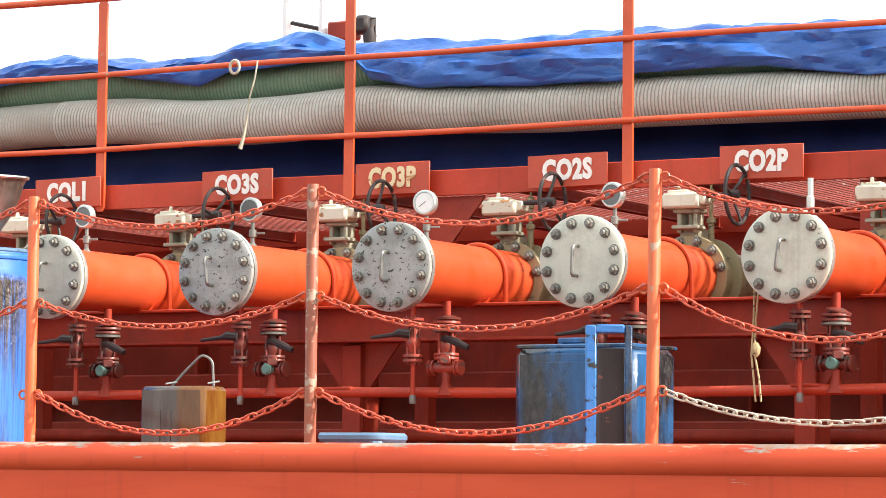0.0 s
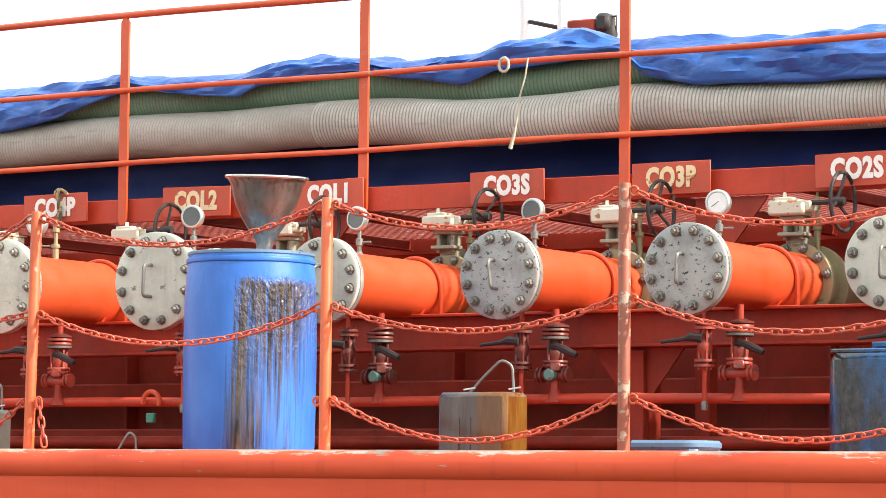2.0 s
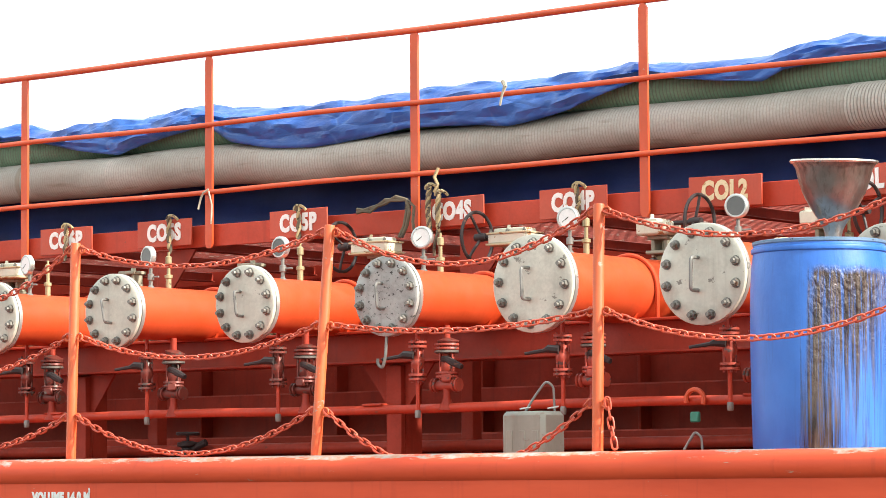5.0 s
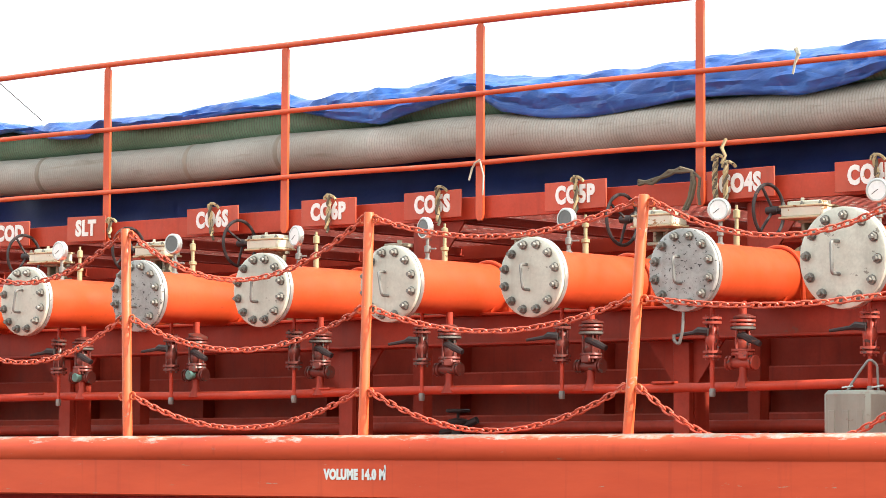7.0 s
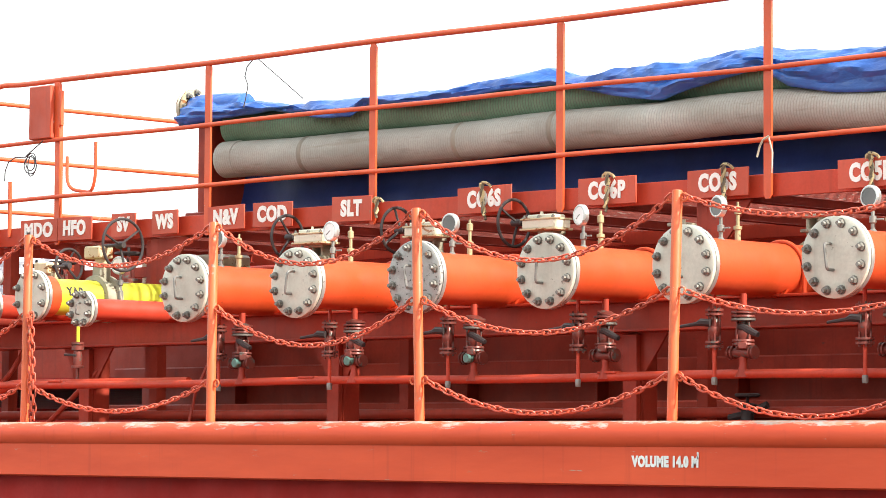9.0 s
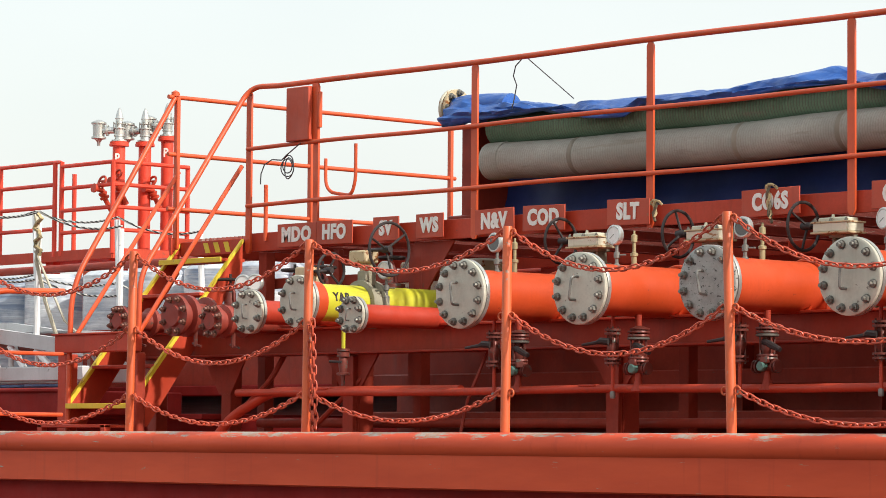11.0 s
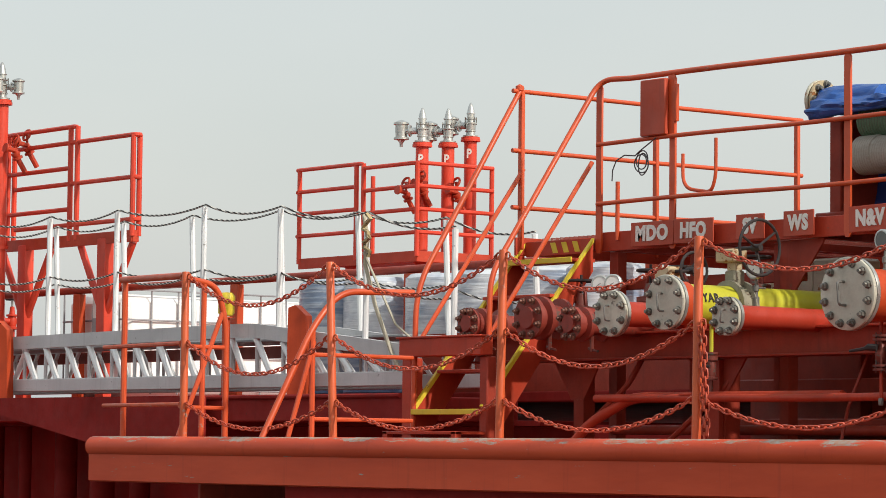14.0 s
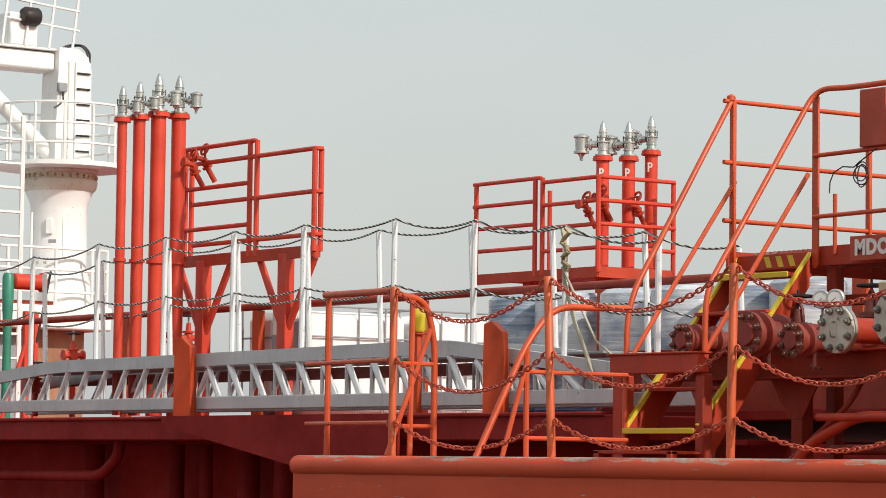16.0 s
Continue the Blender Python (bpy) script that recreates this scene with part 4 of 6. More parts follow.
    lettering(text, 0.130 if len(text) > 2 else 0.125, M_LETTER_RUST if text in ("CO3P", "COL2") else M_WHITE, s, pose(0, -0.0075, 0.0), 0.0068, w * 0.74 / (0.103 * len(text)) if len(text) > 2 else 0.85, 0.0025)

# ---- stanchions and chains along the tray's edge ----
POSTS = [(3.35, 0), (1.93, 0.01), (0.44, 0.0), (-0.93, 0.0), (-2.455, 0.02), (-3.96, 0.085), (-5.50, 0.03), (-7.08, -0.03), (-8.565, 0.01), (-10.085, 0.015), (-11.63, 0.02), (-13.16, -0.05), (-14.70, 0.0)]
POST_Y = -1.395
for k, (x, lean) in enumerate(POSTS):
    worn = k in (2,)
    st = thing("stanchion", "orange painted steel stanchion with chain eyes, %s" % ("bare worn paint" if worn else "chipped paint"), "stanchion", pose(x - lean * 0.5, POST_Y, 0.0, 0, math.degrees(math.atan(lean)), 0), "tray stanchions")
    part("post", Shape().lathe([(0.024, 0.105), (0.024, 1.215), (0.021, 1.222), (0.0, 1.224)], 14), M_POST_WORN if worn else M_POST, st)
    part("foot", Shape().lathe([(0.045, 0.105), (0.045, 0.125), (0.03, 0.132)], 14), M_POST, st)
    for z in (1.19, 0.775, 0.395):
        for sx in (-1, 1):
            part("eye", Shape().sweep([(sx * (0.022 + 0.018 - 0.018 * math.cos(2 * math.pi * i / 10)), 0, z + 0.018 * math.sin(2 * math.pi * i / 10)) for i in range(10)], 0.005, 6, True), M_POST, st)

LINK = Shape()
lp = []
for i in range(12):
    a = 2 * math.pi * i / 12
    lp.append((math.copysign(0.0145, math.cos(a)) + 0.0125 * math.cos(a) if abs(math.cos(a)) > 0.05 else 0.0, 0.0125 * math.sin(a) if abs(math.cos(a)) > 0.05 else math.copysign(0.0125, math.sin(a)), 0))
LINK.sweep(lp, 0.0048, 5, True)
PALE_LINK = LINK.mesh("link", M_CHAIN_PALE, 60)
LINK = LINK.mesh("link", M_CHAIN, 60)


def chain_between(a, b, sag, pale=False):
    a, b = Vector(a), Vector(b)
    ch = thing("chain", "bare pale steel link chain hanging between stanchions" if pale else "red painted steel link chain hanging between stanchions", "chain", Matrix.Translation(a), "tray chains")
    d = b - a
    pts = [a + d * t + Vector((0, 0, -4 * sag * t * (1 - t))) for t in (i / 200 for i in range(201))]
    run, want, k = 0.0, 0.0, 0
    for p, q in zip(pts, pts[1:]):
        seg = (q - p).length
        while want <= run + seg:
            c = p.lerp(q, (want - run) / seg)
            t = (q - p).normalized()
            rot = t.to_track_quat("X", "Z").to_matrix().to_4x4()
            link = new("link", PALE_LINK if pale else LINK)
            link.parent = ch
            link.matrix_basis = Matrix.Translation(c - a) @ rot @ pose(0, 0, 0, 45 + 90 * (k % 2) + random.uniform(-12, 12))
            want += 0.0415
            k += 1
        run += seg
    return ch


SAGS = [(0.15, 0.20, 0.12), (0.147, 0.138, 0.157), (0.116, 0.108, 0.158), (0.135, 0.135, None), (0.18, 0.05, 0.27), (0.115, 0.12, 0.18), (0.25, 0.17, 0.16), (0.21, 0.20, None), (0.165, None, 0.14), (0.21, 0.20, 0.155), (0.19, 0.19, 0.15), (0.20, 0.20, 0.15)]
for k, sags in enumerate(SAGS):
    (xa, la), (xb, lb) = POSTS[k], POSTS[k + 1]
    for z, sag in zip((1.19, 0.775, 0.395), sags):
        if sag:
            chain_between((xa + la * (z - 0.5) - 0.045, POST_Y, z), (xb + lb * (z - 0.5) + 0.045, POST_Y, z), sag, k == 0 and z < 0.5)
for x, z0, z1 in ((-2.40, 0.395, 0.20), (-10.03, 0.775, 0.20), (-10.055, 0.74, 0.20)):
    chain_between((x, POST_Y - 0.01, z0), (x + 0.035, POST_Y - 0.01, z1), 0.0)


# ---- hoses on the walkway and their tarpaulin ----
def wave(x, a, b, c):
    return a * math.sin(1.15 * x + b) + c * math.sin(2.7 * x + 2 * b)


def ribbed_hose(name, label, x0, x1, yc, zc, r, pitch, rib, mat):
    s = Shape()
    n, seg = int((x1 - x0) / (pitch / 4)), 20
    for i in range(n + 1):
        x = x0 + (x1 - x0) * i / n
        rr = r - rib * math.cos(2 * math.pi * x / pitch)
        y, z = yc(x), zc(x)
        s.v += [(x, y + rr * math.cos(2 * math.pi * j / seg), z + rr * math.sin(2 * math.pi * j / seg)) for j in range(seg)]
    s.f = [(i * seg + j, i * seg + (j + 1) % seg, (i + 1) * seg + (j + 1) % seg, (i + 1) * seg + j) for i in range(n) for j in range(seg)]
    s.f += [tuple(range(seg)), tuple(n * seg + j for j in range(seg))]
    return part("hose_body", s, mat, thing(name, label, "hose"), smooth=60)


# height of the grey hose every half metre, as it sags between its rests
HOSE_Z = [1.945, 1.935, 1.925, 1.927, 1.923, 1.923, 1.933, 1.930, 1.924, 1.937, 1.930, 1.897, 1.906, 1.912, 1.918, 1.932, 1.928, 1.918, 1.929, 1.925, 1.888, 1.888, 1.913, 1.890, 1.872, 1.873, 1.866, 1.858, 1.855, 1.855]


def grey_z(x):
    u = max(0.0, min(len(HOSE_Z) - 1.001, (x + 12.0) / 0.5))
    i = int(u)
    a, b, c, d = (HOSE_Z[max(0, min(len(HOSE_Z) - 1, i + k))] for k in (-1, 0, 1, 2))
    t = u - i
    return b + 0.5 * t * (c - a + t * (2 * a - 5 * b + 4 * c - d + t * (3 * (b - c) + d - a)))


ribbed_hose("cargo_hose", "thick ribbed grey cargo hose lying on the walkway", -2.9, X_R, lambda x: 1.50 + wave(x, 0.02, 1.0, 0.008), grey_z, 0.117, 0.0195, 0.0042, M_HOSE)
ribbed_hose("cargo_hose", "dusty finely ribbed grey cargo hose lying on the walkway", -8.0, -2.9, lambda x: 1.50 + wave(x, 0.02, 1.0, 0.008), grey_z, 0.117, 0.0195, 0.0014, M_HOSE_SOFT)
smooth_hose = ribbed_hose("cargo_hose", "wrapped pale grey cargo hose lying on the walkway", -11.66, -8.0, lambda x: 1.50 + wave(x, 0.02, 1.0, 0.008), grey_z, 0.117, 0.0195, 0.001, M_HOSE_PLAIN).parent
for bx_ in (-10.9, -9.55, -8.75):
    part("tape_band", Shape().lathe([(0.118, -0.018), (0.1205, -0.014), (0.1205, 0.014), (0.118, 0.018)], 24, pose(bx_, 1.50 + wave(bx_, 0.02, 1.0, 0.008), grey_z(bx_), 0, 90, 0), False), M_BAND, smooth_hose, "tan stained tape band")
part("end_cuff", Shape().lathe([(0.09, -0.03), (0.120, -0.02), (0.121, 0.12), (0.117, 0.13)], 24, pose(-11.68, 1.50 + wave(-11.8, 0.02, 1.0, 0.008), grey_z(-11.68), 0, 90, 0)), M_HOSE_PLAIN, smooth_hose, "dark rubber cuff")
ribbed_hose("green_hose", "green ribbed hose lying under the blue tarpaulin", -11.72, X_R, lambda x: 1.57, lambda x: grey_z(x) + 0.203 + wave(x, 0.008, 2.0, 0.004), 0.10, 0.022, 0.0035, M_GREEN)
hs = thing("flanged_hose_end", "rusty bolted flange on the end of a stowed hose", "hose end", pose(-12.12, 1.57, 2.315, 0, -86, 4))
part("flange_plate", Shape().lathe([(0.0, 0.03), (0.05, 0.03), (0.055, 0.0), (0.123, 0.0), (0.126, 0.004), (0.126, 0.022), (0.123, 0.026), (0.08, 0.028)], 28), M_CREAM, hs)
part("flange_ring", Shape().lathe([(0.07, -0.035), (0.123, -0.035), (0.126, -0.03), (0.126, -0.014), (0.07, -0.012)], 28), M_RUSTY, hs)
part("hose_neck", Shape().lathe([(0.10, -0.5), (0.10, -0.3), (0.09, -0.12), (0.075, -0.03)], 20), M_TARP, hs)
for i in range(8):
    a = 2 * math.pi * i / 8
    part("bolt", BOLT, M_BOLT, hs, m=pose(0.103 * math.cos(a), 0.103 * math.sin(a), -0.036, 0, 0, 0))

EDGE = [(-12.3, 2.16), (-11.7, 2.19), (-10.94, 2.21), (-10.78, 2.14), (-10.42, 2.13), (-10.27, 2.20), (-10.0, 2.16), (-9.44, 2.16), (-8.74, 2.18), (-8.30, 2.09), (-7.91, 2.03), (-7.55, 2.10), (-7.2, 2.16), (-7.0, 2.05), (-6.69, 2.0), (-6.38, 1.98), (-5.68, 2.03), (-5.0, 1.99), (-4.58, 2.04), (-4.17, 2.15), (-4.0, 2.16), (-3.67, 2.11), (-3.4, 2.09), (-3.26, 2.14), (-2.66, 2.19), (-2.35, 2.13), (-1.99, 2.07), (-1.82, 2.14), (-1.08, 2.165), (-0.97, 2.05), (-0.68, 1.99), (0.44, 1.97), (0.52, 2.01), (1.17, 1.99), (1.7, 1.91), (6.0, 1.95)]
CREST = [(-12.3, 2.37), (-11.88, 2.36), (-11.49, 2.31), (-10.95, 2.25), (-9.78, 2.25), (-9.30, 2.29), (-8.93, 2.31), (-8.62, 2.25), (-7.75, 2.28), (-7.4, 2.32), (-7.05, 2.26), (-6.48, 2.24), (-5.24, 2.27), (-4.78, 2.25), (-4.18, 2.28), (-3.92, 2.23), (-3.57, 2.24), (-3.06, 2.30), (-2.72, 2.30), (-2.46, 2.24), (-1.96, 2.26), (-1.76, 2.31), (-1.51, 2.345), (-1.38, 2.33), (-1.2, 2.26), (-0.55, 2.25), (0.6, 2.23), (1.73, 2.20), (6.0, 2.25)]
ex, ez = zip(*EDGE)
cx, cz = zip(*CREST)


def folds(a, b):
    """Flat facets that meet in creases."""
    d = noise.voronoi((a, b, 0.4))[0]
    return min(0.55, d[1] - d[0])


tp = Shape()
NX, NS = 720, 34
for i in range(NX + 1):
    x = -12.05 + 18.05 * i / NX
    e, c = float(np.interp(x, ex, ez)), float(np.interp(x, cx, cz))
    sec = [(1.395, e), (1.375, e * 0.6 + c * 0.4), (1.42, c - 0.06), (1.55, c), (1.70, c - 0.01), (1.84, c - 0.10), (1.87, 2.0), (1.85, 1.75), (1.79, 1.565)]
    ts = np.linspace(0, len(sec) - 1, NS)
    ys, zs = np.interp(ts, range(len(sec)), [p[0] for p in sec]), np.interp(ts, range(len(sec)), [p[1] for p in sec])
    for j in range(NS):
        soft = 0.35 if j < 2 else (0.5 if j > 22 else 1.0)
        big = folds(x * 1.5 + j * 0.13, j * 0.17) - 0.2
        small = folds(x * 3.6 - j * 0.20 + 40, j * 0.30) - 0.2
        nv = noise.noise_vector((x * 1.7, j * 0.20, 3.1)) * 0.026
        out = (big * 0.060 + small * 0.040) * soft
        k = 1.0 if j < 24 else 0.35
        up = 1.0 if 8 < j < 20 else 0.35
        z = float(zs[j]) + nv.z * k + out * up
        y = float(ys[j]) + nv.y * k * 0.7 - out * (1.0 if j < 12 else 0.0)
        if 5 < j < 24 and 1.42 < y < 1.72:
            # the cover lies on the hose under it
            z = max(z, grey_z(x) + 0.203 + wave(x, 0.008, 2.0, 0.004) + math.sqrt(max(0.0, 0.128 ** 2 - (y - 1.57) ** 2)))
        tp.v.append((x + nv.x * 0.6, float(ys[j]) + nv.y * k * 0.7 - out * (1.0 if j < 12 else 0.0), z))
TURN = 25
# split off the lower drape, which has its shade in its colour
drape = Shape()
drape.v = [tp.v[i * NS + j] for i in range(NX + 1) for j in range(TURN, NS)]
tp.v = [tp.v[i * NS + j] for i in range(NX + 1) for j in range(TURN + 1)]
for sheet, n in ((tp, TURN + 1), (drape, NS - TURN)):
    sheet.f = [(i * n + j, i * n + j + 1, (i + 1) * n + j + 1, (i + 1) * n + j) for i in range(NX) for j in range(n - 1)]
tarp = thing("tarpaulin", "crumpled blue tarpaulin draped over hoses on the walkway", "tarpaulin")
for o in (part("cover", tp, M_TARP, tarp, smooth=32), part("lower_drape", drape, M_TARP_SHADED, tarp, "lower drape coloured darker as in shade", smooth=50)):
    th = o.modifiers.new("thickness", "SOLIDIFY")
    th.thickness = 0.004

# ---- things in the tray ----
drum = thing("plastic_drum", "blue plastic drum streaked with black oil, in the drip tray", "drum", pose(-1.867, -0.6, TRAY_Z, 0, 0, 28))
part("body", Shape().lathe([(0.27, 0.0), (0.285, 0.012), (0.29, 0.05), (0.286, 0.07), (0.291, 0.10), (0.294, 0.30), (0.296, 0.55), (0.293, 0.75), (0.286, 0.86), (0.281, 0.895), (0.280, 0.905), (0.286, 0.909), (0.288, 0.918), (0.286, 0.927), (0.279, 0.931), (0.277, 0.945)], 56, None, False), M_DRUM, drum)
part("lid", Shape().lathe([(0.278, 0.940), (0.283, 0.945), (0.283, 0.956), (0.272, 0.959), (0.262, 0.950), (0.0, 0.947)], 48, None, False), M_LIDBLUE, drum, "darker blue lid")
part("bung", Shape().lathe([(0.036, 0.945), (0.036, 0.968), (0.03, 0.972), (0.0, 0.972)], 16, pose(-0.15, -0.08, 0)), M_RUSTY, drum)
funnel = thing("funnel", "oily stainless steel funnel standing in the drum", "funnel", pose(-1.79, -0.61, 1.105, 2, 3, 0))
part("cone", Shape().lathe([(0.033, -0.15), (0.036, 0.0), (0.043, 0.025), (0.058, 0.05), (0.082, 0.085), (0.110, 0.13), (0.133, 0.175), (0.150, 0.225), (0.162, 0.275), (0.178, 0.300), (0.172, 0.300), (0.155, 0.275), (0.143, 0.225), (0.126, 0.175), (0.103, 0.13), (0.075, 0.085), (0.051, 0.05), (0.036, 0.025), (0.03, 0.0), (0.026, -0.15)], 44, None, False), M_FUNNEL, funnel)
part("rim", Shape().lathe([(0.172, 0.296), (0.184, 0.298), (0.188, 0.305), (0.184, 0.312), (0.174, 0.310)], 44, None, False), M_FUNNEL_RIM, funnel, "bright rolled steel rim")


def jerrycan(name, label, m, w, d, h, mat, wire=True, ribs=(-1, 0, 1)):
    c = thing(name, label, "canister", m)
    s = Shape().box(0, 0, h / 2, w, d, h, 0.018)
    part("body", s, mat, c)
    for k in ribs:
        part("rib", Shape().box(k * w * 0.3, -d / 2 - 0.001, h * 0.40, w * 0.13, 0.006, h * 0.56, 0.003), mat, c)
    if wire:
        part("wire_handle", Shape().sweep(bent([(-w * 0.25, 0, h - 0.02), (-w * 0.05, 0.02, h + 0.06), (w * 0.20, d * 0.2, h + 0.135), (w * 0.32, d * 0.3, h + 0.11), (w * 0.34, d * 0.32, h - 0.03)], 0.07, 6), 0.0055, 6), M_HANDLE, c)
        for a in (-0.2, 0.45):
            part("hook", Shape().sweep([(w * a - 0.02, -0.01, h + 0.012), (w * a + 0.025, 0.01, h + 0.02)], 0.004, 5), M_RIM, c)
    return c


jerrycan("oil_canister", "oil-stained cut-open plastic canister with wire handle", pose(-0.375, -1.08, TRAY_Z, 0, 0, -4), 0.34, 0.17, 0.315, M_CAN, ribs=(-0.75, -0.2))
jerrycan("white_canister", "dirty white plastic canister with wire handle", pose(-3.19, -0.85, TRAY_Z, 0, 0, 5), 0.22, 0.19, 0.265, M_CAN_WHITE)
jerrycan("white_canister", "low plastic canister with a wire handle", pose(-2.40, -0.85, TRAY_Z, 0, 0, 0), 0.18, 0.18, 0.03, M_CAN_WHITE)
tub = thing("blue_canister", "large blue plastic canister blackened with oil", "canister", pose(1.205, -0.42, TRAY_Z, 0, 0, -2))
part("body", Shape().box(0, 0, 0.245, 0.56, 0.40, 0.49, 0.04).box(-0.01, -0.203, 0.24, 0.40, 0.012, 0.36, 0.01), M_BLUECAN, tub)
part("rim", Shape().sweep(bent([(-0.272, 0.19, 0.484), (-0.272, -0.192, 0.484), (0.272, -0.192, 0.484), (0.272, 0.192, 0.484)], 0.04, 3), 0.009, 6), M_BLUECAN, tub)
part("carry_handle", Shape().box(-0.08, 0.0, 0.515, 0.17, 0.05, 0.025, 0.008).box(-0.15, 0.0, 0.495, 0.02, 0.05, 0.03, 0.004).box(-0.01, 0.0, 0.495, 0.02, 0.05, 0.03, 0.004), M_BLUECAN, tub)
fr = thing("drip_stand", "narrow upright blue plastic stand spattered with oil", "stand", pose(1.42, -0.72, TRAY_Z, 0, 0, 28))
part("upright", Shape().box(-0.075, 0, 0.28, 0.045, 0.03, 0.56, 0.006), M_OILY_FRAME, fr)
part("upright", Shape().box(0.075, 0, 0.28, 0.03, 0.03, 0.56, 0.006), M_BLUECAN, fr)
part("crossbar", Shape().box(0, 0, 0.545, 0.12, 0.03, 0.035, 0.006), M_OILY_FRAME, fr)
part("panel", Shape().box(0, 0.03, 0.25, 0.12, 0.02, 0.44, 0.006), M_BLACK, fr)
lid = thing("blue_tub", "small rounded blue plastic tub lying in the tray", "tub", pose(0.545, -1.15, TRAY_Z - 0.012))
part("body", Shape().box(0, 0, 0.068, 0.27, 0.24, 0.112, 0.05), M_LIDBLUE, lid)
part("rim", Shape().sweep(bent([(-0.135, -0.115, 0.115), (0.135, -0.115, 0.115), (0.135, 0.115, 0.115), (-0.135, 0.115, 0.115), (-0.135, -0.10, 0.115)], 0.07, 5), 0.02, 8), M_LIDBLUE, lid)


# ---- ropes and cables ----
def rope_bunch(x, y, z, big=1.0, strands=2):
    """Rope looped over a plate's top edge, its twisted ends hanging on the plate."""
    r = thing("rope_lashing", "tan and black twisted rope looped over a name plate", "rope", pose(x, y, z))
    n = int(9 * big)
    for k in range(strands):
        ph = 2 * math.pi * k / strands + x
        pts = [(0.010 * math.sin(i * 1.5 + ph) + 0.01 * math.sin(i * 0.35 + x * 3), 0.008 * math.cos(i * 1.5 + ph) - 0.004, 0.012 - i * 0.024) for i in range(n + k)]
        part("strand", Shape().sweep(pts, 0.0085, 6), M_HAIRY if k % 2 == 0 else M_ROPE, r)
    part("loop", Shape().sweep([(-0.028, 0.0, -0.012), (-0.026, 0.0, 0.006), (-0.006, -0.004, 0.016), (0.02, -0.002, 0.014), (0.036, 0.004, 0.004), (0.04, 0.02, -0.01)], 0.0085, 6), M_HAIRY, r)
    return r


for x in (-9.05, -8.10, -7.25, -6.28, -4.37):
    rope_bunch(x + 0.01, 1.135, 1.603)
rope_bunch(-9.93, 1.135, 1.56, 0.6)
rp = rope_bunch(-5.33, 1.13, 1.66, 1.25, 4)
rope_bunch(-5.26, 1.125, 1.62, 0.9, 3)
rp = thing("hanging_rope", "tarry rope tied up to the walkway rail", "rope", pose(-5.29, 1.13, 0))
part("strand", Shape().sweep([(0.02, 0, 1.76), (0.0, -0.01, 1.71), (0.015, 0, 1.67), (-0.01, 0, 1.63)], 0.010, 6), M_HAIRY, rp)
part("strand", Shape().sweep([(0.02 * math.sin(i * 0.8), 0.01 * math.cos(i), 1.50 - 0.035 * i) for i in range(7)], 0.009, 6), M_ROPE, rp)
rp = thing("hanging_rope", "dark ropes slung along the walkway beam", "rope", pose(-5.53, 1.12, 0))
for o in (0.0, 0.018):
    part("strand", Shape().sweep([(-0.30, 0, 1.55 + o), (-0.20, -0.01, 1.567 - o), (-0.10, 0, 1.59 + o), (-0.02, -0.008, 1.62 - o), (0.05, 0, 1.60), (0.055 + o, -0.01, 1.53), (0.03 + o, 0, 1.46), (-0.005 + o, 0, 1.40)], 0.011, 6), M_ROPE, rp)
part("strand", Shape().sweep([(0.05, 0, 1.60), (0.10, 0, 1.56), (0.09, 0, 1.48), (0.10, 0, 1.42)], 0.009, 6), M_ROPE, rp)
rp = thing("rail_tie", "frayed pale tie on a railing post", "rope", pose(-6.95, 1.13, 0))
part("tail", Shape().sweep([(0.03, -0.02, 1.75), (0.0, -0.03, 1.73), (-0.03, -0.02, 1.70), (-0.05, -0.02, 1.64)], 0.006, 5), M_ROPE_PALE, rp)
part("tail", Shape().sweep([(0.03, -0.02, 1.74), (0.055, -0.02, 1.66), (0.05, -0.02, 1.55)], 0.005, 5), M_ROPE_PALE, rp)
vo = thing("hand_pump", "small dark valve lying on the tray floor", "valve", pose(-6.98, 1.0, TRAY_Z))
part("body", Shape().lathe([(0.05, 0.0), (0.06, 0.02), (0.04, 0.05), (0.035, 0.16), (0.06, 0.17), (0.06, 0.19), (0.02, 0.20)], 14), M_BLACK, vo)
part("arm", Shape().sweep([(-0.12, 0, 0.12), (0.0, 0, 0.14), (0.12, 0.02, 0.19)], 0.02, 8), M_BLACK, vo)
part("handwheel", Shape().sweep([(0.06 * math.cos(2 * math.pi * i / 14), 0.06 * math.sin(2 * math.pi * i / 14), 0.24) for i in range(14)], 0.01, 6, True).sweep([(0, 0, 0.19), (0, 0, 0.25)], 0.009, 6).sweep([(-0.06, 0, 0.24), (0.06, 0, 0.24)], 0.007, 6), M_BLACK, vo)
rp = thing("rail_tie", "pale rope ring and tail tied on the railing", "rope", pose(-1.57, 1.13, 0))
part("ring", Shape().sweep([(-0.02 + 0.028 * math.cos(2 * math.pi * i / 14), -0.01, 2.115 + 0.034 * math.sin(2 * math.pi * i / 14)) for i in range(14)], 0.008, 6, True), M_ROPE_PALE, rp)
part("tail", Shape().sweep([(0.11, 0, 2.14), (0.105, -0.015, 2.05), (0.07, -0.01, 1.95), (0.06, -0.012, 1.85), (0.04, -0.01, 1.76), (0.02, -0.01, 1.70)], [0.0045, 0.0045, 0.005, 0.005, 0.009, 0.012], 6), M_ROPE_PALE, rp)
rp = thing("rail_tie", "short pale line tied on the railing", "rope", pose(-4.83, 1.13, 0))
part("tail", Shape().sweep([(0, 0, 2.19), (0.02, -0.01, 2.16), (0.0, -0.01, 2.12), (-0.015, -0.01, 2.06)], [0.014, 0.012, 0.007, 0.006], 6), M_ROPE_PALE, rp)
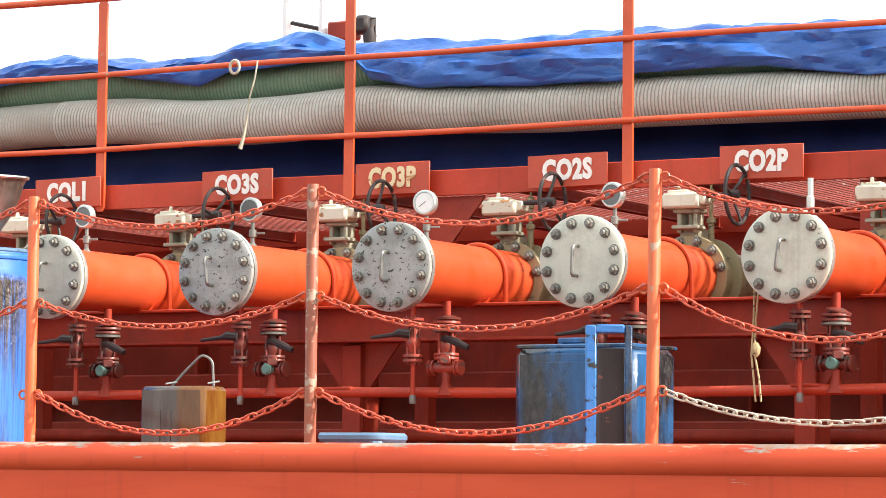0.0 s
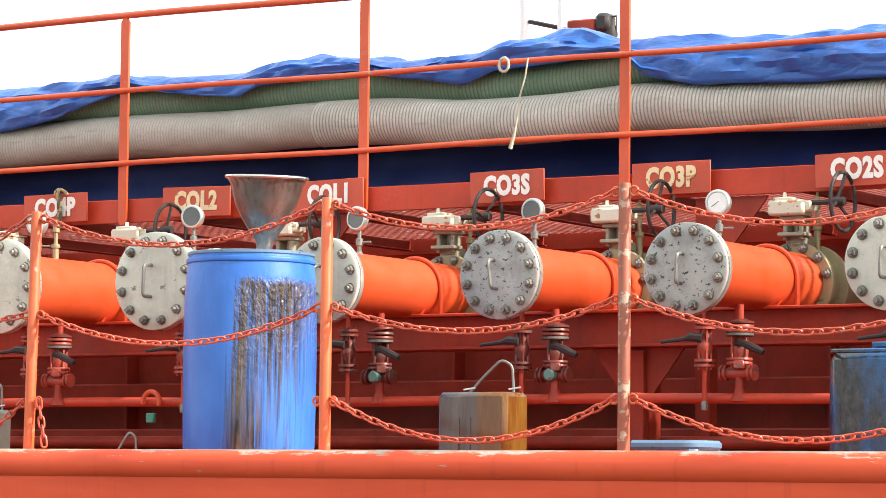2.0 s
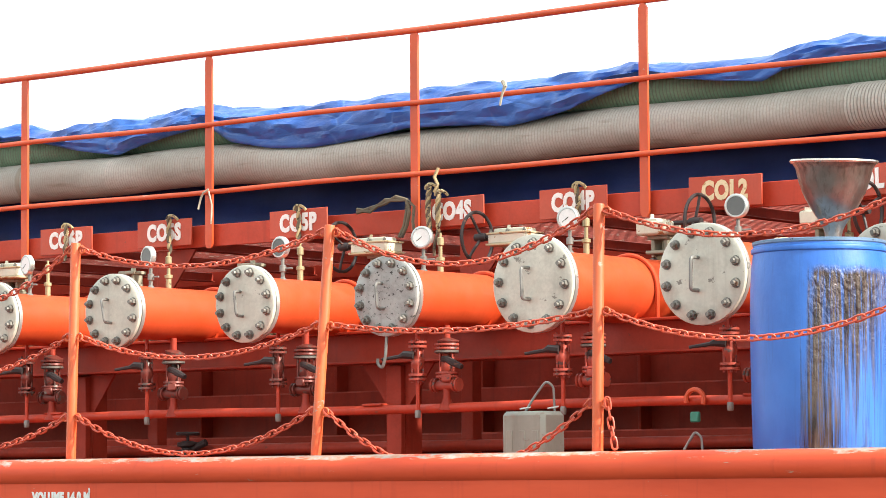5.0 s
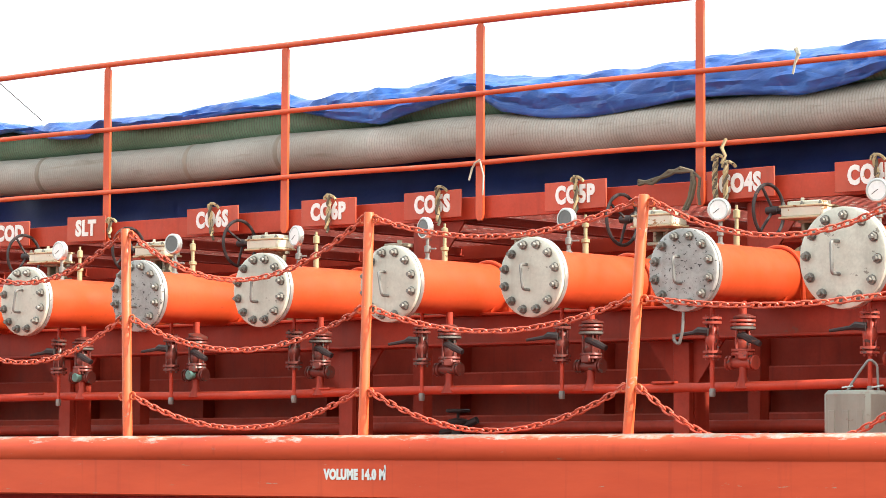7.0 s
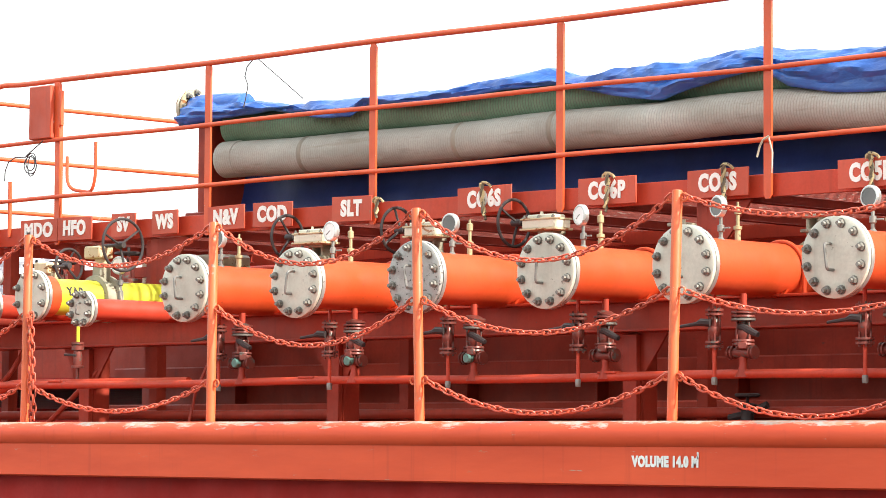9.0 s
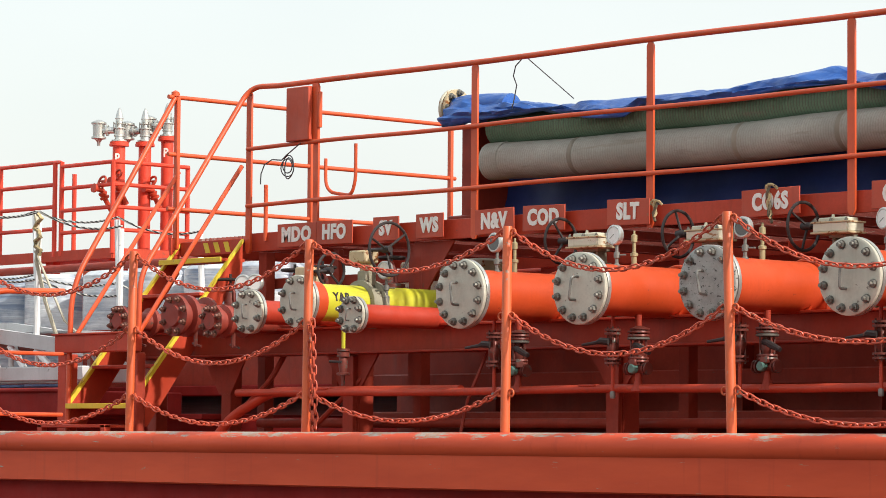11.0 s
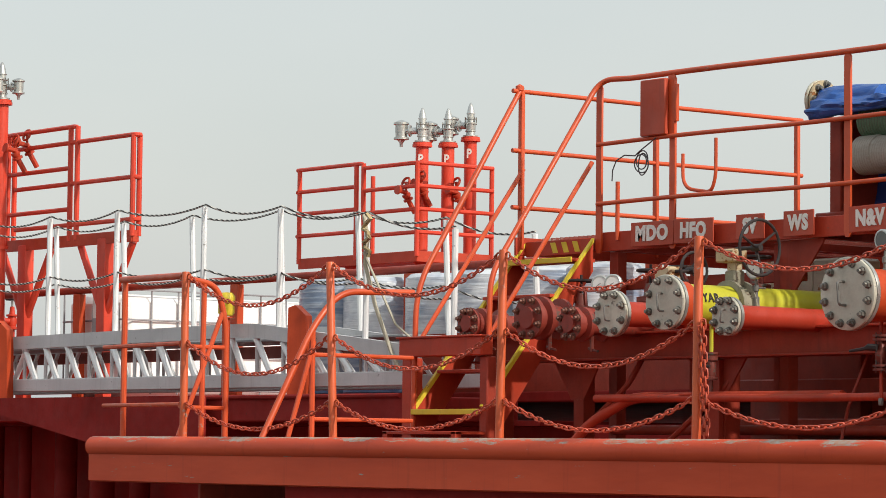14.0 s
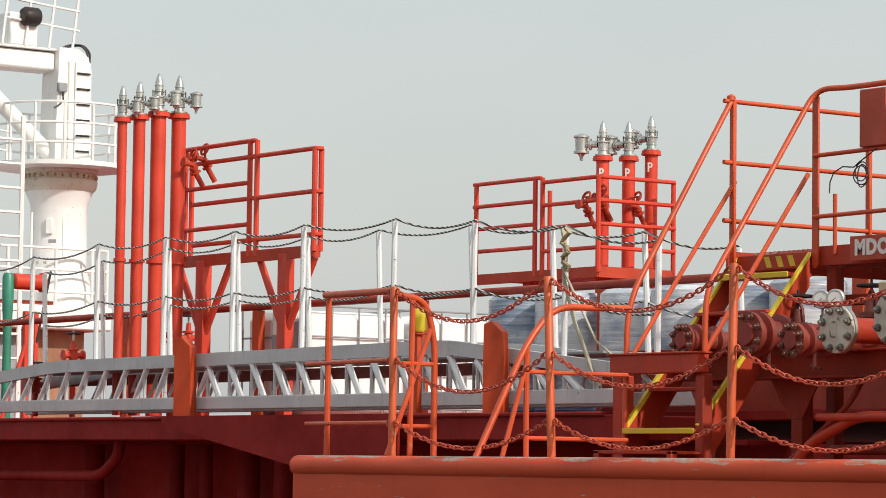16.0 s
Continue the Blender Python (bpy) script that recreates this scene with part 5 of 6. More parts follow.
rp = thing("hanging_rope", "tan rope hanging beside a manifold valve", "rope", pose(1.62, 0.25, 0))
for o in (0.0, 0.025):
    part("strand", Shape().sweep([(o, 0, 1.13), (o + 0.01, -0.01, 0.95), (o * 0.4, 0, 0.75), (o * 0.6 - 0.01, 0, 0.60), (o, 0, 0.50), (o + 0.01, 0, 0.40)], 0.0048, 6), M_HAIRY, rp)
part("knot", Shape().lathe([(0.008, -0.03), (0.02, -0.015), (0.022, 0.01), (0.01, 0.03)], 8, pose(0.01, 0, 0.62)), M_HAIRY, rp)
hk = solid("hook_bar", Shape().sweep(bent([(0, 0, 0.80), (0.0, -0.01, 0.70), (-0.02, -0.01, 0.64), (-0.05, -0.01, 0.66), (-0.05, -0.01, 0.69)], 0.03, 4), 0.008, 8), M_HANDLE, "bare steel hook hanging under a flange", "hook", pose(-4.73, 0.02, 0))
wr = thing("aerial_wire", "thin black wire strung over the railing", "wire", pose(-11.1, 1.2, 0))
part("strand", Shape().sweep([(0, 0, 2.53), (-0.07, 0, 2.48), (-0.09, 0, 2.42), (-0.06, 0, 2.36), (-0.08, 0, 2.28), (-0.10, 0, 2.22)], 0.004, 5), M_WIRE, wr)
part("strand", Shape().sweep([(0.02, 0, 2.53), (0.24, 0.2, 2.27)], 0.0035, 5), M_WIRE, wr)

# ---- padlocked shackle on the drain line, small cable bundle ----
sh = thing("shackle", "rusty orange shackle with a green padlock", "shackle", pose(-3.15, 0.38, 0.455))
part("bow", Shape().sweep([(0.05 * math.cos(a), 0, 0.05 * math.sin(a)) for a in (math.pi * i / 10 - 0.4 for i in range(13))], 0.012, 8), M_RAIL, sh)
part("padlock", Shape().box(0.0, 0, -0.08, 0.05, 0.025, 0.05, 0.006), M_GREEN_PAINT, sh)


# ---- small fuel lines at the end of the manifold ----
def small_line(label, x, y0, z, r_f, r_p, nb, length, mat, face):
    ln = thing("fuel_line", label, "ship pipe", pose(x, y0, 0), "small fuel lines")
    at = pose(0, 0, z)
    blind_flange(ln, r_f, 0.022, nb, face, r_f > 0.1 and face is not M_RED, at)
    part("pipe_flange", Shape().lathe([(r_p, 0.026), (r_f, 0.026), (r_f, 0.046), (r_p + 0.02, 0.05), (r_p, 0.07)], 36, BACK_Y, False), M_RIM if face is not M_RED else M_RED, ln, m=at)
    part("pipe", Shape().lathe([(r_p, 0.05), (r_p, length)], 32, BACK_Y, False), mat, ln, m=at)
    return ln


ln = small_line("slim orange pipe with a grey blind flange", -11.33, 0.0, 0.902, 0.11, 0.066, 8, 1.9, M_SHADED_PIPE, M_STEEL)
ln = small_line("yellow fuel pipe with a large grey blind flange", -11.945, 0.1, 1.003, 0.162, 0.115, 8, 2.1, M_YELLOW, M_STEEL)
part("red_band", Shape().lathe([(0.117, 0.06), (0.128, 0.065), (0.128, 0.15), (0.117, 0.155)], 32, BACK_Y, False), M_PIPE, ln, m=pose(0, 0, 1.003))
lettering("YAR", 0.075, M_BLACK, ln, pose(0.1125, 0.27, 1.035, 0, 0, 90) @ pose(0, 0, 0, -17), 0.002, 0.9, 0.0015)
part("valve_body", Shape().lathe([(0.118, 0.50), (0.15, 0.505), (0.15, 0.53), (0.12, 0.54), (0.12, 0.60), (0.15, 0.605), (0.15, 0.63), (0.118, 0.635)], 28, BACK_Y, False).box(0, 0.57, 0.16, 0.09, 0.09, 0.10, 0.01), M_NECK, ln, m=pose(0, 0, 1.003))
part("gearbox", Shape().box(-0.02, 0.56, 1.30, 0.16, 0.12, 0.08, 0.01).box(0, 0.57, 1.22, 0.07, 0.07, 0.1, 0.008), M_RUSTY, ln)
handwheel(ln, pose(0.22, 0.56, 1.34), 0.165, 20)
gauge(ln, pose(0.13, 0.62, 1.03), 10)
dv = part("drain_pipe", Shape().sweep([(-0.02, 0.40, 0.95), (-0.02, 0.40, 0.70)], 0.013, 8), M_YELLOW, ln)
part("drain_valve", Shape().lathe([(0.04, 0.56), (0.04, 0.575), (0.024, 0.58), (0.03, 0.63), (0.024, 0.67), (0.04, 0.675), (0.04, 0.70), (0.03, 0.705), (0.04, 0.71), (0.04, 0.725)], 14, pose(-0.02, 0.40, 0)).sweep([(-0.02, 0.40, 0.56), (-0.02, 0.40, 0.45)], 0.012, 8), M_DARKVALVE, dv)
part("lever", Shape().sweep([(0.0, 0.37, 0.64), (-0.08, 0.34, 0.645)], 0.008, 6), M_BLACK, dv)
ln = small_line("short red fuel pipe with a grey blind flange", -12.415, 0.1, 0.952, 0.138, 0.075, 8, 1.5, M_SHADED_PIPE, M_STEEL)
handwheel(ln, pose(-0.02, 0.70, 1.24), 0.11, 50)
part("gearbox", Shape().box(-0.25, 0.70, 1.23, 0.14, 0.11, 0.08, 0.01).box(-0.20, 0.71, 1.12, 0.06, 0.06, 0.16, 0.008), M_RUSTY, ln)
for x, y0, z, r in ((-12.86, 0.15, 0.905, 0.105), (-13.31, 0.2, 0.955, 0.135), (-13.90, 0.2, 0.935, 0.10)):
    ln = thing("fuel_line", "rust-red coupling flanges on a short fuel pipe", "ship pipe", pose(x, y0, 0), "small fuel lines")
    part("coupling", Shape().lathe([(0.0, 0.0), (r * 0.5, 0.0), (r * 0.55, 0.02), (r, 0.02), (r, 0.05), (r * 0.75, 0.055), (r * 0.7, 0.10), (r, 0.11), (r, 0.14), (r * 0.65, 0.145), (r * 0.62, 0.26), (r * 0.95, 0.27), (r * 0.95, 0.295), (r * 0.6, 0.30), (r * 0.6, 1.6)], 26, BACK_Y, False), M_DARKRED, ln, m=pose(0, 0, z))
    for i in range(8):
        a = 2 * math.pi * (i + 0.5) / 8
        part("bolt", RUSTY_BOLT, M_NUT_RUST, ln, m=pose(r * 0.82 * math.cos(a), 0.02, z + r * 0.82 * math.sin(a), -90))
    part("drain_cock", Shape().sweep([(0.0, 0.2, z - r * 0.6), (0.0, 0.2, z - r - 0.06)], 0.014, 8).sweep([(-0.03, 0.2, z - r - 0.04), (0.06, 0.2, z - r - 0.06)], 0.008, 6), M_DARKVALVE, ln)
for x in (-13.10, -12.98):
    gauge(thing("gauge_line", "round pressure gauge over the fuel lines", "gauge", pose(x + 0.1, 0.55, 0)), pose(0, 0, 0.98), 25)
for x, y, z in ((-12.75, 1.0, 1.0), (-13.15, 1.1, 1.0), (-13.7, 1.0, 0.95), (-12.25, 1.15, 1.05)):
    vs = thing("fuel_valve", "grimy dark red gate valve on a fuel line", "valve", pose(x, y, z), "fuel line valves")
    part("body", Shape().lathe([(0.06, -0.14), (0.10, -0.12), (0.10, -0.09), (0.06, -0.07), (0.075, 0.0), (0.06, 0.07), (0.09, 0.08), (0.09, 0.11), (0.04, 0.12), (0.03, 0.20)], 18).sweep([(-0.14, 0, -0.02), (0.14, 0, -0.02)], 0.05, 10), M_DARKVALVE, vs)
    part("yoke", Shape().sweep([(-0.05, 0, 0.11), (-0.04, 0, 0.20), (0.0, 0, 0.26), (0.04, 0, 0.20), (0.05, 0, 0.11)], 0.011, 6), M_DARKRED, vs)
    part("handwheel", Shape().sweep([(0.085 * math.cos(2 * math.pi * i / 20), 0.085 * math.sin(2 * math.pi * i / 20), 0.28) for i in range(20)], 0.010, 6, True).sweep([(-0.085, 0, 0.28), (0.085, 0, 0.28)], 0.007, 6).sweep([(0, 0, 0.2), (0, 0, 0.32)], 0.009, 6), M_BLACK, vs)
rk = thing("pipe_rack", "dark red angle-iron rack behind the fuel lines", "rack", pose(-13.0, 1.35, 0))
for x in (-0.75, 0.0, 0.75):
    part("upright", Shape().box(x, 0, 0.95, 0.06, 0.05, 0.95, 0.005), M_RED, rk)
for z in (0.98, 1.22):
    part("crossbar", Shape().box(0, 0.03, z, 1.9, 0.03, 0.07, 0.005), M_RED, rk)
cb = thing("control_cabinet", "beige control cabinet under the walkway", "cabinet", pose(-12.55, 2.0, 0.95))
part("body", Shape().box(0, 0, 0.2, 0.8, 0.3, 0.42, 0.015), M_CREAM, cb)
part("door", Shape().box(-0.1, -0.155, 0.2, 0.4, 0.012, 0.34, 0.005), M_CREAM, cb)

# ---- rail fittings near the stair ----
bx = thing("switch_box", "red painted steel switch box fixed to the railing", "switch box", pose(-13.175, 1.145, 2.325))
part("body", Shape().box(0, 0, 0, 0.235, 0.035, 0.36, 0.006), M_SIGN, bx)
part("latch", Shape().box(0.178, 0.03, 0.02, 0.02, 0.03, 0.24, 0.004), M_RAIL, bx)
part("back_plate", Shape().box(0.135, 0.028, 0, 0.06, 0.016, 0.40, 0.004), M_RAIL, bx)
hkp = solid("hose_hook", Shape().sweep(bent([(0, 0, 2.02), (0.0, 0, 1.80), (0.26, 0, 1.76), (0.30, 0, 1.86), (0.30, 0, 2.10)], 0.12, 6), 0.012, 8), M_RAIL, "orange curved pipe hook on the railing", "hook", pose(-12.98, 1.215, 0))
cable = thing("cable_coil", "thin black cable coiled on the railing", "cable", pose(-13.35, 1.16, 1.98))
part("coil", Shape().sweep([(0.045 + (0.055 + 0.012 * math.sin(a * 0.7)) * math.cos(a), 0.01 * math.sin(a / 2), 0.014 * math.sin(a * 0.31) + (0.06 + 0.016 * math.cos(a * 0.43)) * math.sin(a)) for a in (i * 0.33 for i in range(58))], 0.0042, 5), M_WIRE, cable)
part("lead", Shape().sweep([(-0.24, 0, -0.10), (-0.235, 0, -0.03), (-0.20, 0, 0.03), (-0.12, 0, 0.06), (-0.02, 0, 0.05), (0.03, 0, 0.08), (0.12, -0.02, 0.11), (0.2, -0.02, 0.15)], 0.0045, 5), M_WIRE, cable)
part("conduit", Shape().sweep([(-0.24, 0.05, -0.48), (-0.24, 0.05, -0.10)], 0.015, 8), M_RAIL, cable)

# railing across the end of the walkway
er = thing("end_railing", "orange steel railing across the walkway's end", "railing", kind="structure")
for z in (2.53, 2.13, 1.75):
    part("rail", Shape().sweep([(-14.43, 1.02, z), (-14.43, 2.3, z), (-14.43, 3.75, z + 0.005)], 0.0155, 10), M_RAIL, er)
for y in (1.10, 2.32, 3.70):
    part("post", Shape().box(-14.43, y, 2.0, 0.045, 0.03, 1.06, 0.006), M_RAIL, er)
part("toe_beam", Shape().box(-14.43, 2.4, 1.49, 0.02, 2.7, 0.12, 0.003), M_BEAM, er)
part("handrail", Shape().sweep(bent([(-14.43, 1.10, 2.56), (-14.43, 0.22, 1.18), (-14.43, 0.2, 0.12)], 0.2, 8), 0.0185, 10), M_RAIL, er)
part("knob", Shape().lathe([(0.0, -0.03), (0.028, -0.015), (0.028, 0.015), (0.0, 0.03)], 12, pose(-14.43, 1.08, 2.55)), M_RAIL, er)
for x in (-14.43, -13.74):
    part("brace", Shape().sweep([(x, 1.12, 2.01), (x, 0.9, 1.715), (x, 0.276, 0.866), (x, 0.24, 0.82)], 0.0155, 8), M_RAIL, er)

# stair down to the tray's side
st = thing("walkway_stair", "short orange steel stair with yellow edged stringers", "stair", pose(-14.085, 0, 0))
for x in (-0.345, 0.345):
    part("stringer", Shape().prism([(1.13, 1.50), (1.13, 1.30), (0.34, 0.24), (0.22, 0.24), (0.22, 0.40)], -0.006, 0.006, pose(x, 0, 0, 0, 0, 90)), M_BEAM, st)
    part("stringer_edge", Shape().prism([(1.13, 1.515), (1.13, 1.49), (0.225, 0.395), (0.20, 0.41)], -0.014, 0.014, pose(x, 0, 0, 0, 0, 90)), M_YELLOW_EDGE, st)
for k, (y, z) in enumerate(((0.29, 0.375), (0.49, 0.64), (0.68, 0.885), (0.87, 1.13), (1.06, 1.37))):
    tr = part("tread", Shape().box(0, y, z, 0.68, 0.20, 0.022, 0.003), M_BEAM, st)
    if k in (0, 4):
        part("nosing", Shape().box(0, y - 0.107, z, 0.68, 0.012, 0.035, 0.003), M_YELLOW_EDGE, tr)
hz = part("hazard_plate", Shape().box(0, 1.14, 1.47, 0.66, 0.015, 0.10, 0.003), M_BEAM, st)
for k in range(3):
    part("stripe", Shape().prism([(0, -0.035), (0.05, -0.035), (0.02, 0.035), (-0.03, 0.035)], -0.0015, 0.0015, pose(-0.05 + 0.11 * k, 1.131, 1.47)), M_YELLOW_EDGE, hz)
part("landing", Shape().box(0, 0.1, 0.24, 0.75, 0.25, 0.02, 0.003).box(-0.35, 0.0, 0.0, 0.05, 0.05, 0.5, 0.004).box(0.35, 0.0, 0.0, 0.05, 0.05, 0.5, 0.004), M_BEAM, st)
eb = thing("pipe_girder_end", "red steel beam end with a rusty corner post beside the stair", "beam", pose(-14.1, 0.2, 0), kind="structure")
part("beam", Shape().box(0, 0, 0.79, 0.84, 0.10, 0.12, 0.006).box(0, 0, 0.853, 0.86, 0.14, 0.012, 0.003), M_BEAM, eb)
part("post", Shape().box(-0.40, 0.05, 0.42, 0.10, 0.10, 0.61, 0.008), M_BEAM, eb)
part("post", Shape().box(0.37, 0.05, 0.42, 0.08, 0.08, 0.61, 0.008), M_RED, eb)
# crossing pipes and struts below the girder's end
pf = thing("pipe_frame", "red steel frame with crossing pipes under the fuel lines", "pipe frame", kind="structure")
for x in (-12.3, -13.55, -14.35):
    part("leg", Shape().box(x, 0.9, 0.42, 0.10, 0.10, 0.60, 0.006), M_RED, pf)
    part("gusset", Shape().prism([(-0.22, 0.70), (0.22, 0.70), (0.06, 0.46), (-0.06, 0.46)], 0.84, 0.852, pose(x, 0, 0)), M_RED, pf)
part("low_pipe", Shape().sweep(bent([(-10.9, 0.5, 0.46), (-12.6, 0.45, 0.46), (-13.0, 0.45, 0.30), (-13.2, 0.45, 0.12)], 0.1, 5), 0.032, 12), M_BEAM, pf)
part("low_pipe", Shape().sweep([(X_R, 1.1, 0.27), (-13.5, 1.1, 0.27)], 0.03, 10), M_RED, pf)
for x in (-12.1, -13.0):
    part("bent_pipe", Shape().sweep(bent([(x, 0.9, 0.72), (x - 0.02, 0.8, 0.55), (x - 0.55, 0.8, 0.2), (x - 0.7, 0.8, 0.12)], 0.1, 4), 0.018, 8), M_RED, pf)
gz = part("drip_rail", Shape().sweep([(-11.0, 0.9, 0.86), (-10.95, 0.6, 0.4), (-10.98, 0.55, 0.12)], 0.01, 6), M_RED, pf)

# ---- boarding gate and ladder at the tray's end ----
gate = thing("boarding_gate", "orange tubular boarding gate at the tray's end", "gate", kind="structure")
part("top_tube", Shape().sweep([(-14.70, -1.38, 1.20), (-15.7, -1.22, 1.215)], 0.022, 10), M_RAIL, gate)
part("hoop", Shape().sweep(bent([(-14.72, -1.36, 1.18), (-14.72, -1.14, 1.15), (-14.72, -1.07, 0.9), (-14.72, -1.07, 0.12)], 0.14, 6), 0.02, 10), M_RAIL, gate)
part("side_tube", Shape().sweep([(-14.72, -1.25, 0.12), (-14.72, -1.24, 1.15)], 0.018, 8), M_RAIL, gate)
part("brace", Shape().sweep([(-14.72, -1.09, 1.0), (-14.72, -1.42, 0.2)], 0.016, 8), M_RAIL, gate)
part("post", Shape().sweep([(-15.66, -1.22, 0.12), (-15.66, -1.22, 1.21)], 0.02, 8), M_RAIL, gate)
for z in (0.78, 0.40):
    part("bar", Shape().sweep([(-14.70, -1.38, z), (-15.9, -1.22, z)], 0.014, 8), M_RAIL, gate)
    part("bar", Shape().sweep([(-14.72, -1.38, z - 0.02), (-14.72, -1.06, z - 0.02)], 0.014, 8), M_RAIL, gate)
lad = thing("inclined_ladder", "orange inclined steel ladder with curved handrails", "ladder", pose(-13.8, 0, 0))
part("handrail", Shape().sweep(bent([(0, -0.3, 1.105), (0, -0.87, 1.09), (0, -1.07, 0.87), (0, -1.47, 0.13)], 0.18, 8), 0.02, 10), M_RAIL, lad)
part("post", Shape().sweep([(0, -1.07, 0.12), (0, -1.07, 0.86)], 0.018, 8), M_RAIL, lad)
part("inner_rail", Shape().sweep([(0.0, -1.27, 0.12), (0.0, -1.06, 0.78)], 0.016, 8), M_RAIL, lad)
for z in (0.70, 0.31):
    part("bar", Shape().sweep([(0, -1.07, z), (0, -0.3, z)], 0.014, 8), M_RAIL, lad)

# ---- aluminium gangway stowed on the deck ----
GY = 1.8
gw = thing("gangway", "long aluminium gangway with rope-railed stanchions, stowed on deck", "gangway")


def gw_top(x):
    return float(np.interp(x, [-26.5, -24.6, -22.4, -19.95, -18.5, -16.4], [0.88, 1.02, 1.03, 1.05, 1.06, 0.84]))


gx = [-26.5 + 10.1 * i / 40 for i in range(41)]
for y in (GY, GY + 0.75):
    part("top_chord", Shape().add([(x, y + dy, gw_top(x) + dz) for x in gx for dy, dz in ((-0.03, 0.05), (0.03, 0.05), (0.03, -0.06), (-0.03, -0.06))], [(i * 4 + j, i * 4 + (j + 1) % 4, i * 4 + 4 + (j + 1) % 4, i * 4 + 4 + j) for i in range(40) for j in range(4)]), M_ALU_DULL, gw)
    part("bottom_chord", Shape().box(-21.45, y, 0.655, 10.1, 0.07, 0.11, 0.008), M_ALU_DULL, gw)
    x = -26.3
    while x < -16.6:
        lean = 0.20 if x < -21.9 else -0.20
        front = y == GY
        part("strut", Shape().sweep([(x + 0.16, y, 0.70), (x + 0.16, y, gw_top(x) - 0.04)], 0.016 if front else 0.013, 6), M_ALU_DULL, gw)
        part("diagonal", Shape().sweep([(x, y, 0.70), (x + lean, y, gw_top(x) - 0.05)], 0.027 if front else 0.018, 8), M_ALU, gw)
        x += 0.35
# added dark strip in place of the shade inside the truss
part("shade_strip", Shape().box(-21.45, GY + 0.80, 0.92, 9.6, 0.012, 0.10, 0.003), M_DARKRED, gw, "dark strip added for the shade inside the gangway")
part("tread_deck", Shape().box(-21.45, GY + 0.40, 0.98, 9.4, 0.56, 0.02), M_GREYBOX, gw)
GS = [(-26.2, 2.0), (-25.07, 2.06), (-23.85, 2.12), (-22.67, 2.12), (-21.55, 2.11), (-20.48, 2.107), (-19.19, 2.08), (-18.14, 2.01), (-17.03, 1.905), (-15.98, 1.746)]
for row, y in ((0, GY), (1, GY + 0.75)):
    for x, z in GS:
        part("stanchion", Shape().sweep([(x + (0.05 if row else -0.02), y, gw_top(max(-26.5, min(-16.4, x)))), (x - 0.01, y, z - 0.02 + (0.0 if row else 0.0))], 0.024, 8), M_ALU, gw)
    for lvl in (0.0, 0.52):
        for (xa, za), (xb, zb) in zip(GS, GS[1:]):
            pts = [(xa + (xb - xa) * t, y, za + (zb - za) * t - lvl - 0.066 * 4 * t * (1 - t) * (0.8 if lvl else 1)) for t in (i / 8 for i in range(9))]
            part("guard_rope", Shape().sweep(pts, 0.0082, 6), M_GUARD, gw)
rp = thing("hanging_rope", "yellow and black rope hanging from a gangway stanchion", "rope", pose(-17.03, GY - 0.04, 0))
part("strand", Shape().sweep([(0, 0, 1.88), (0.05, 0, 1.70), (0.02, 0, 1.52), (0.15, 0, 1.20), (0.35, 0, 0.85), (0.45, 0, 0.72)], 0.016, 6), M_ROPE_PALE, rp)
part("bunch", Shape().sweep([(0.06 + 0.05 * math.sin(i * 1.7), -0.02, 1.88 - 0.035 * i) for i in range(10)], 0.018, 6), M_HAIRY, rp)
part("strand", Shape().sweep([(0.0, 0, 1.60), (0.4, 0, 1.05), (0.75, 0, 0.85)], 0.010, 6), M_ROPE_PALE, rp)
for x in (-22.08, -17.68):
    cr = solid("gangway_cradle", Shape().prism([(-0.085, 0.5), (0.085, 0.5), (0.08, 0.95), (0.07, 1.14), (-0.02, 1.22), (-0.08, 1.20), (-0.085, 0.95)], -0.05, 0.05), M_PIPE, "orange steel cradle holding the stowed gangway", "cradle", pose(x, GY - 0.14, 0, 0, 0, 25))

# ---- deck house edge below the gangway ----
lw = thing("wall_trunk", "dark red trunk side with a ledge and vertical pipes", "wall", kind="structure")
# these parts carry their shade in the darkened red
part("ledge", Shape().box(-29.3, 1.75, 0.42, 27.0, 1.0, 0.18, 0.01), M_SHADED_RED, lw)
part("trunk_deck", Shape().box(-30.0, 9.2, 0.54, 74.0, 12.6, 0.08, 0.01), M_SHADED_RED, lw)
part("plating", Shape().box(-40.0, 2.62, -0.6, 53.0, 0.05, 1.85), M_SIDE, lw)
part("soffit", Shape().box(-40.0, 3.7, 0.33, 49.0, 3.0, 0.04), M_SHADED_RED, lw)
part("ledge_lip", Shape().sweep([(-40, 1.24, 0.515), (-15.9, 1.24, 0.515)], 0.018, 8), M_SHADED_RED, lw)
part("bracket", Shape().prism([(-21.6, 0.53), (-21.6, 0.45), (-19.74, 0.15), (-18.2, -0.10), (-18.2, 0.53)], 1.14, 1.16), M_SHADED_RED, lw)
for x, r in ((-24.9, 0.10), (-23.4, 0.07), (-22.9, 0.06), (-22.2, 0.10), (-21.6, 0.11), (-21.0, 0.09)):
    part("vertical_pipe", Shape().sweep([(x, 2.4, 0.36), (x, 2.4, -1.2)], r, 14), M_SHADED_RED, lw)
part("cross_pipe", Shape().sweep(bent([(-40, 1.5, -0.05), (-23.2, 1.5, 0.02), (-22.9, 1.5, 0.2), (-22.9, 1.5, 0.4)], 0.15, 5), 0.05, 12), M_SHADED_RED, lw)


# ---- vent masts and their platforms ----
def vent_post(x, y, z0, z1, r, size=1.0, side=1, letter="", side_size=1.0):
    v = thing("tank_vent", "orange tank vent pipe with a steel pressure valve", "vent", pose(x, y, 0), "tank vents")
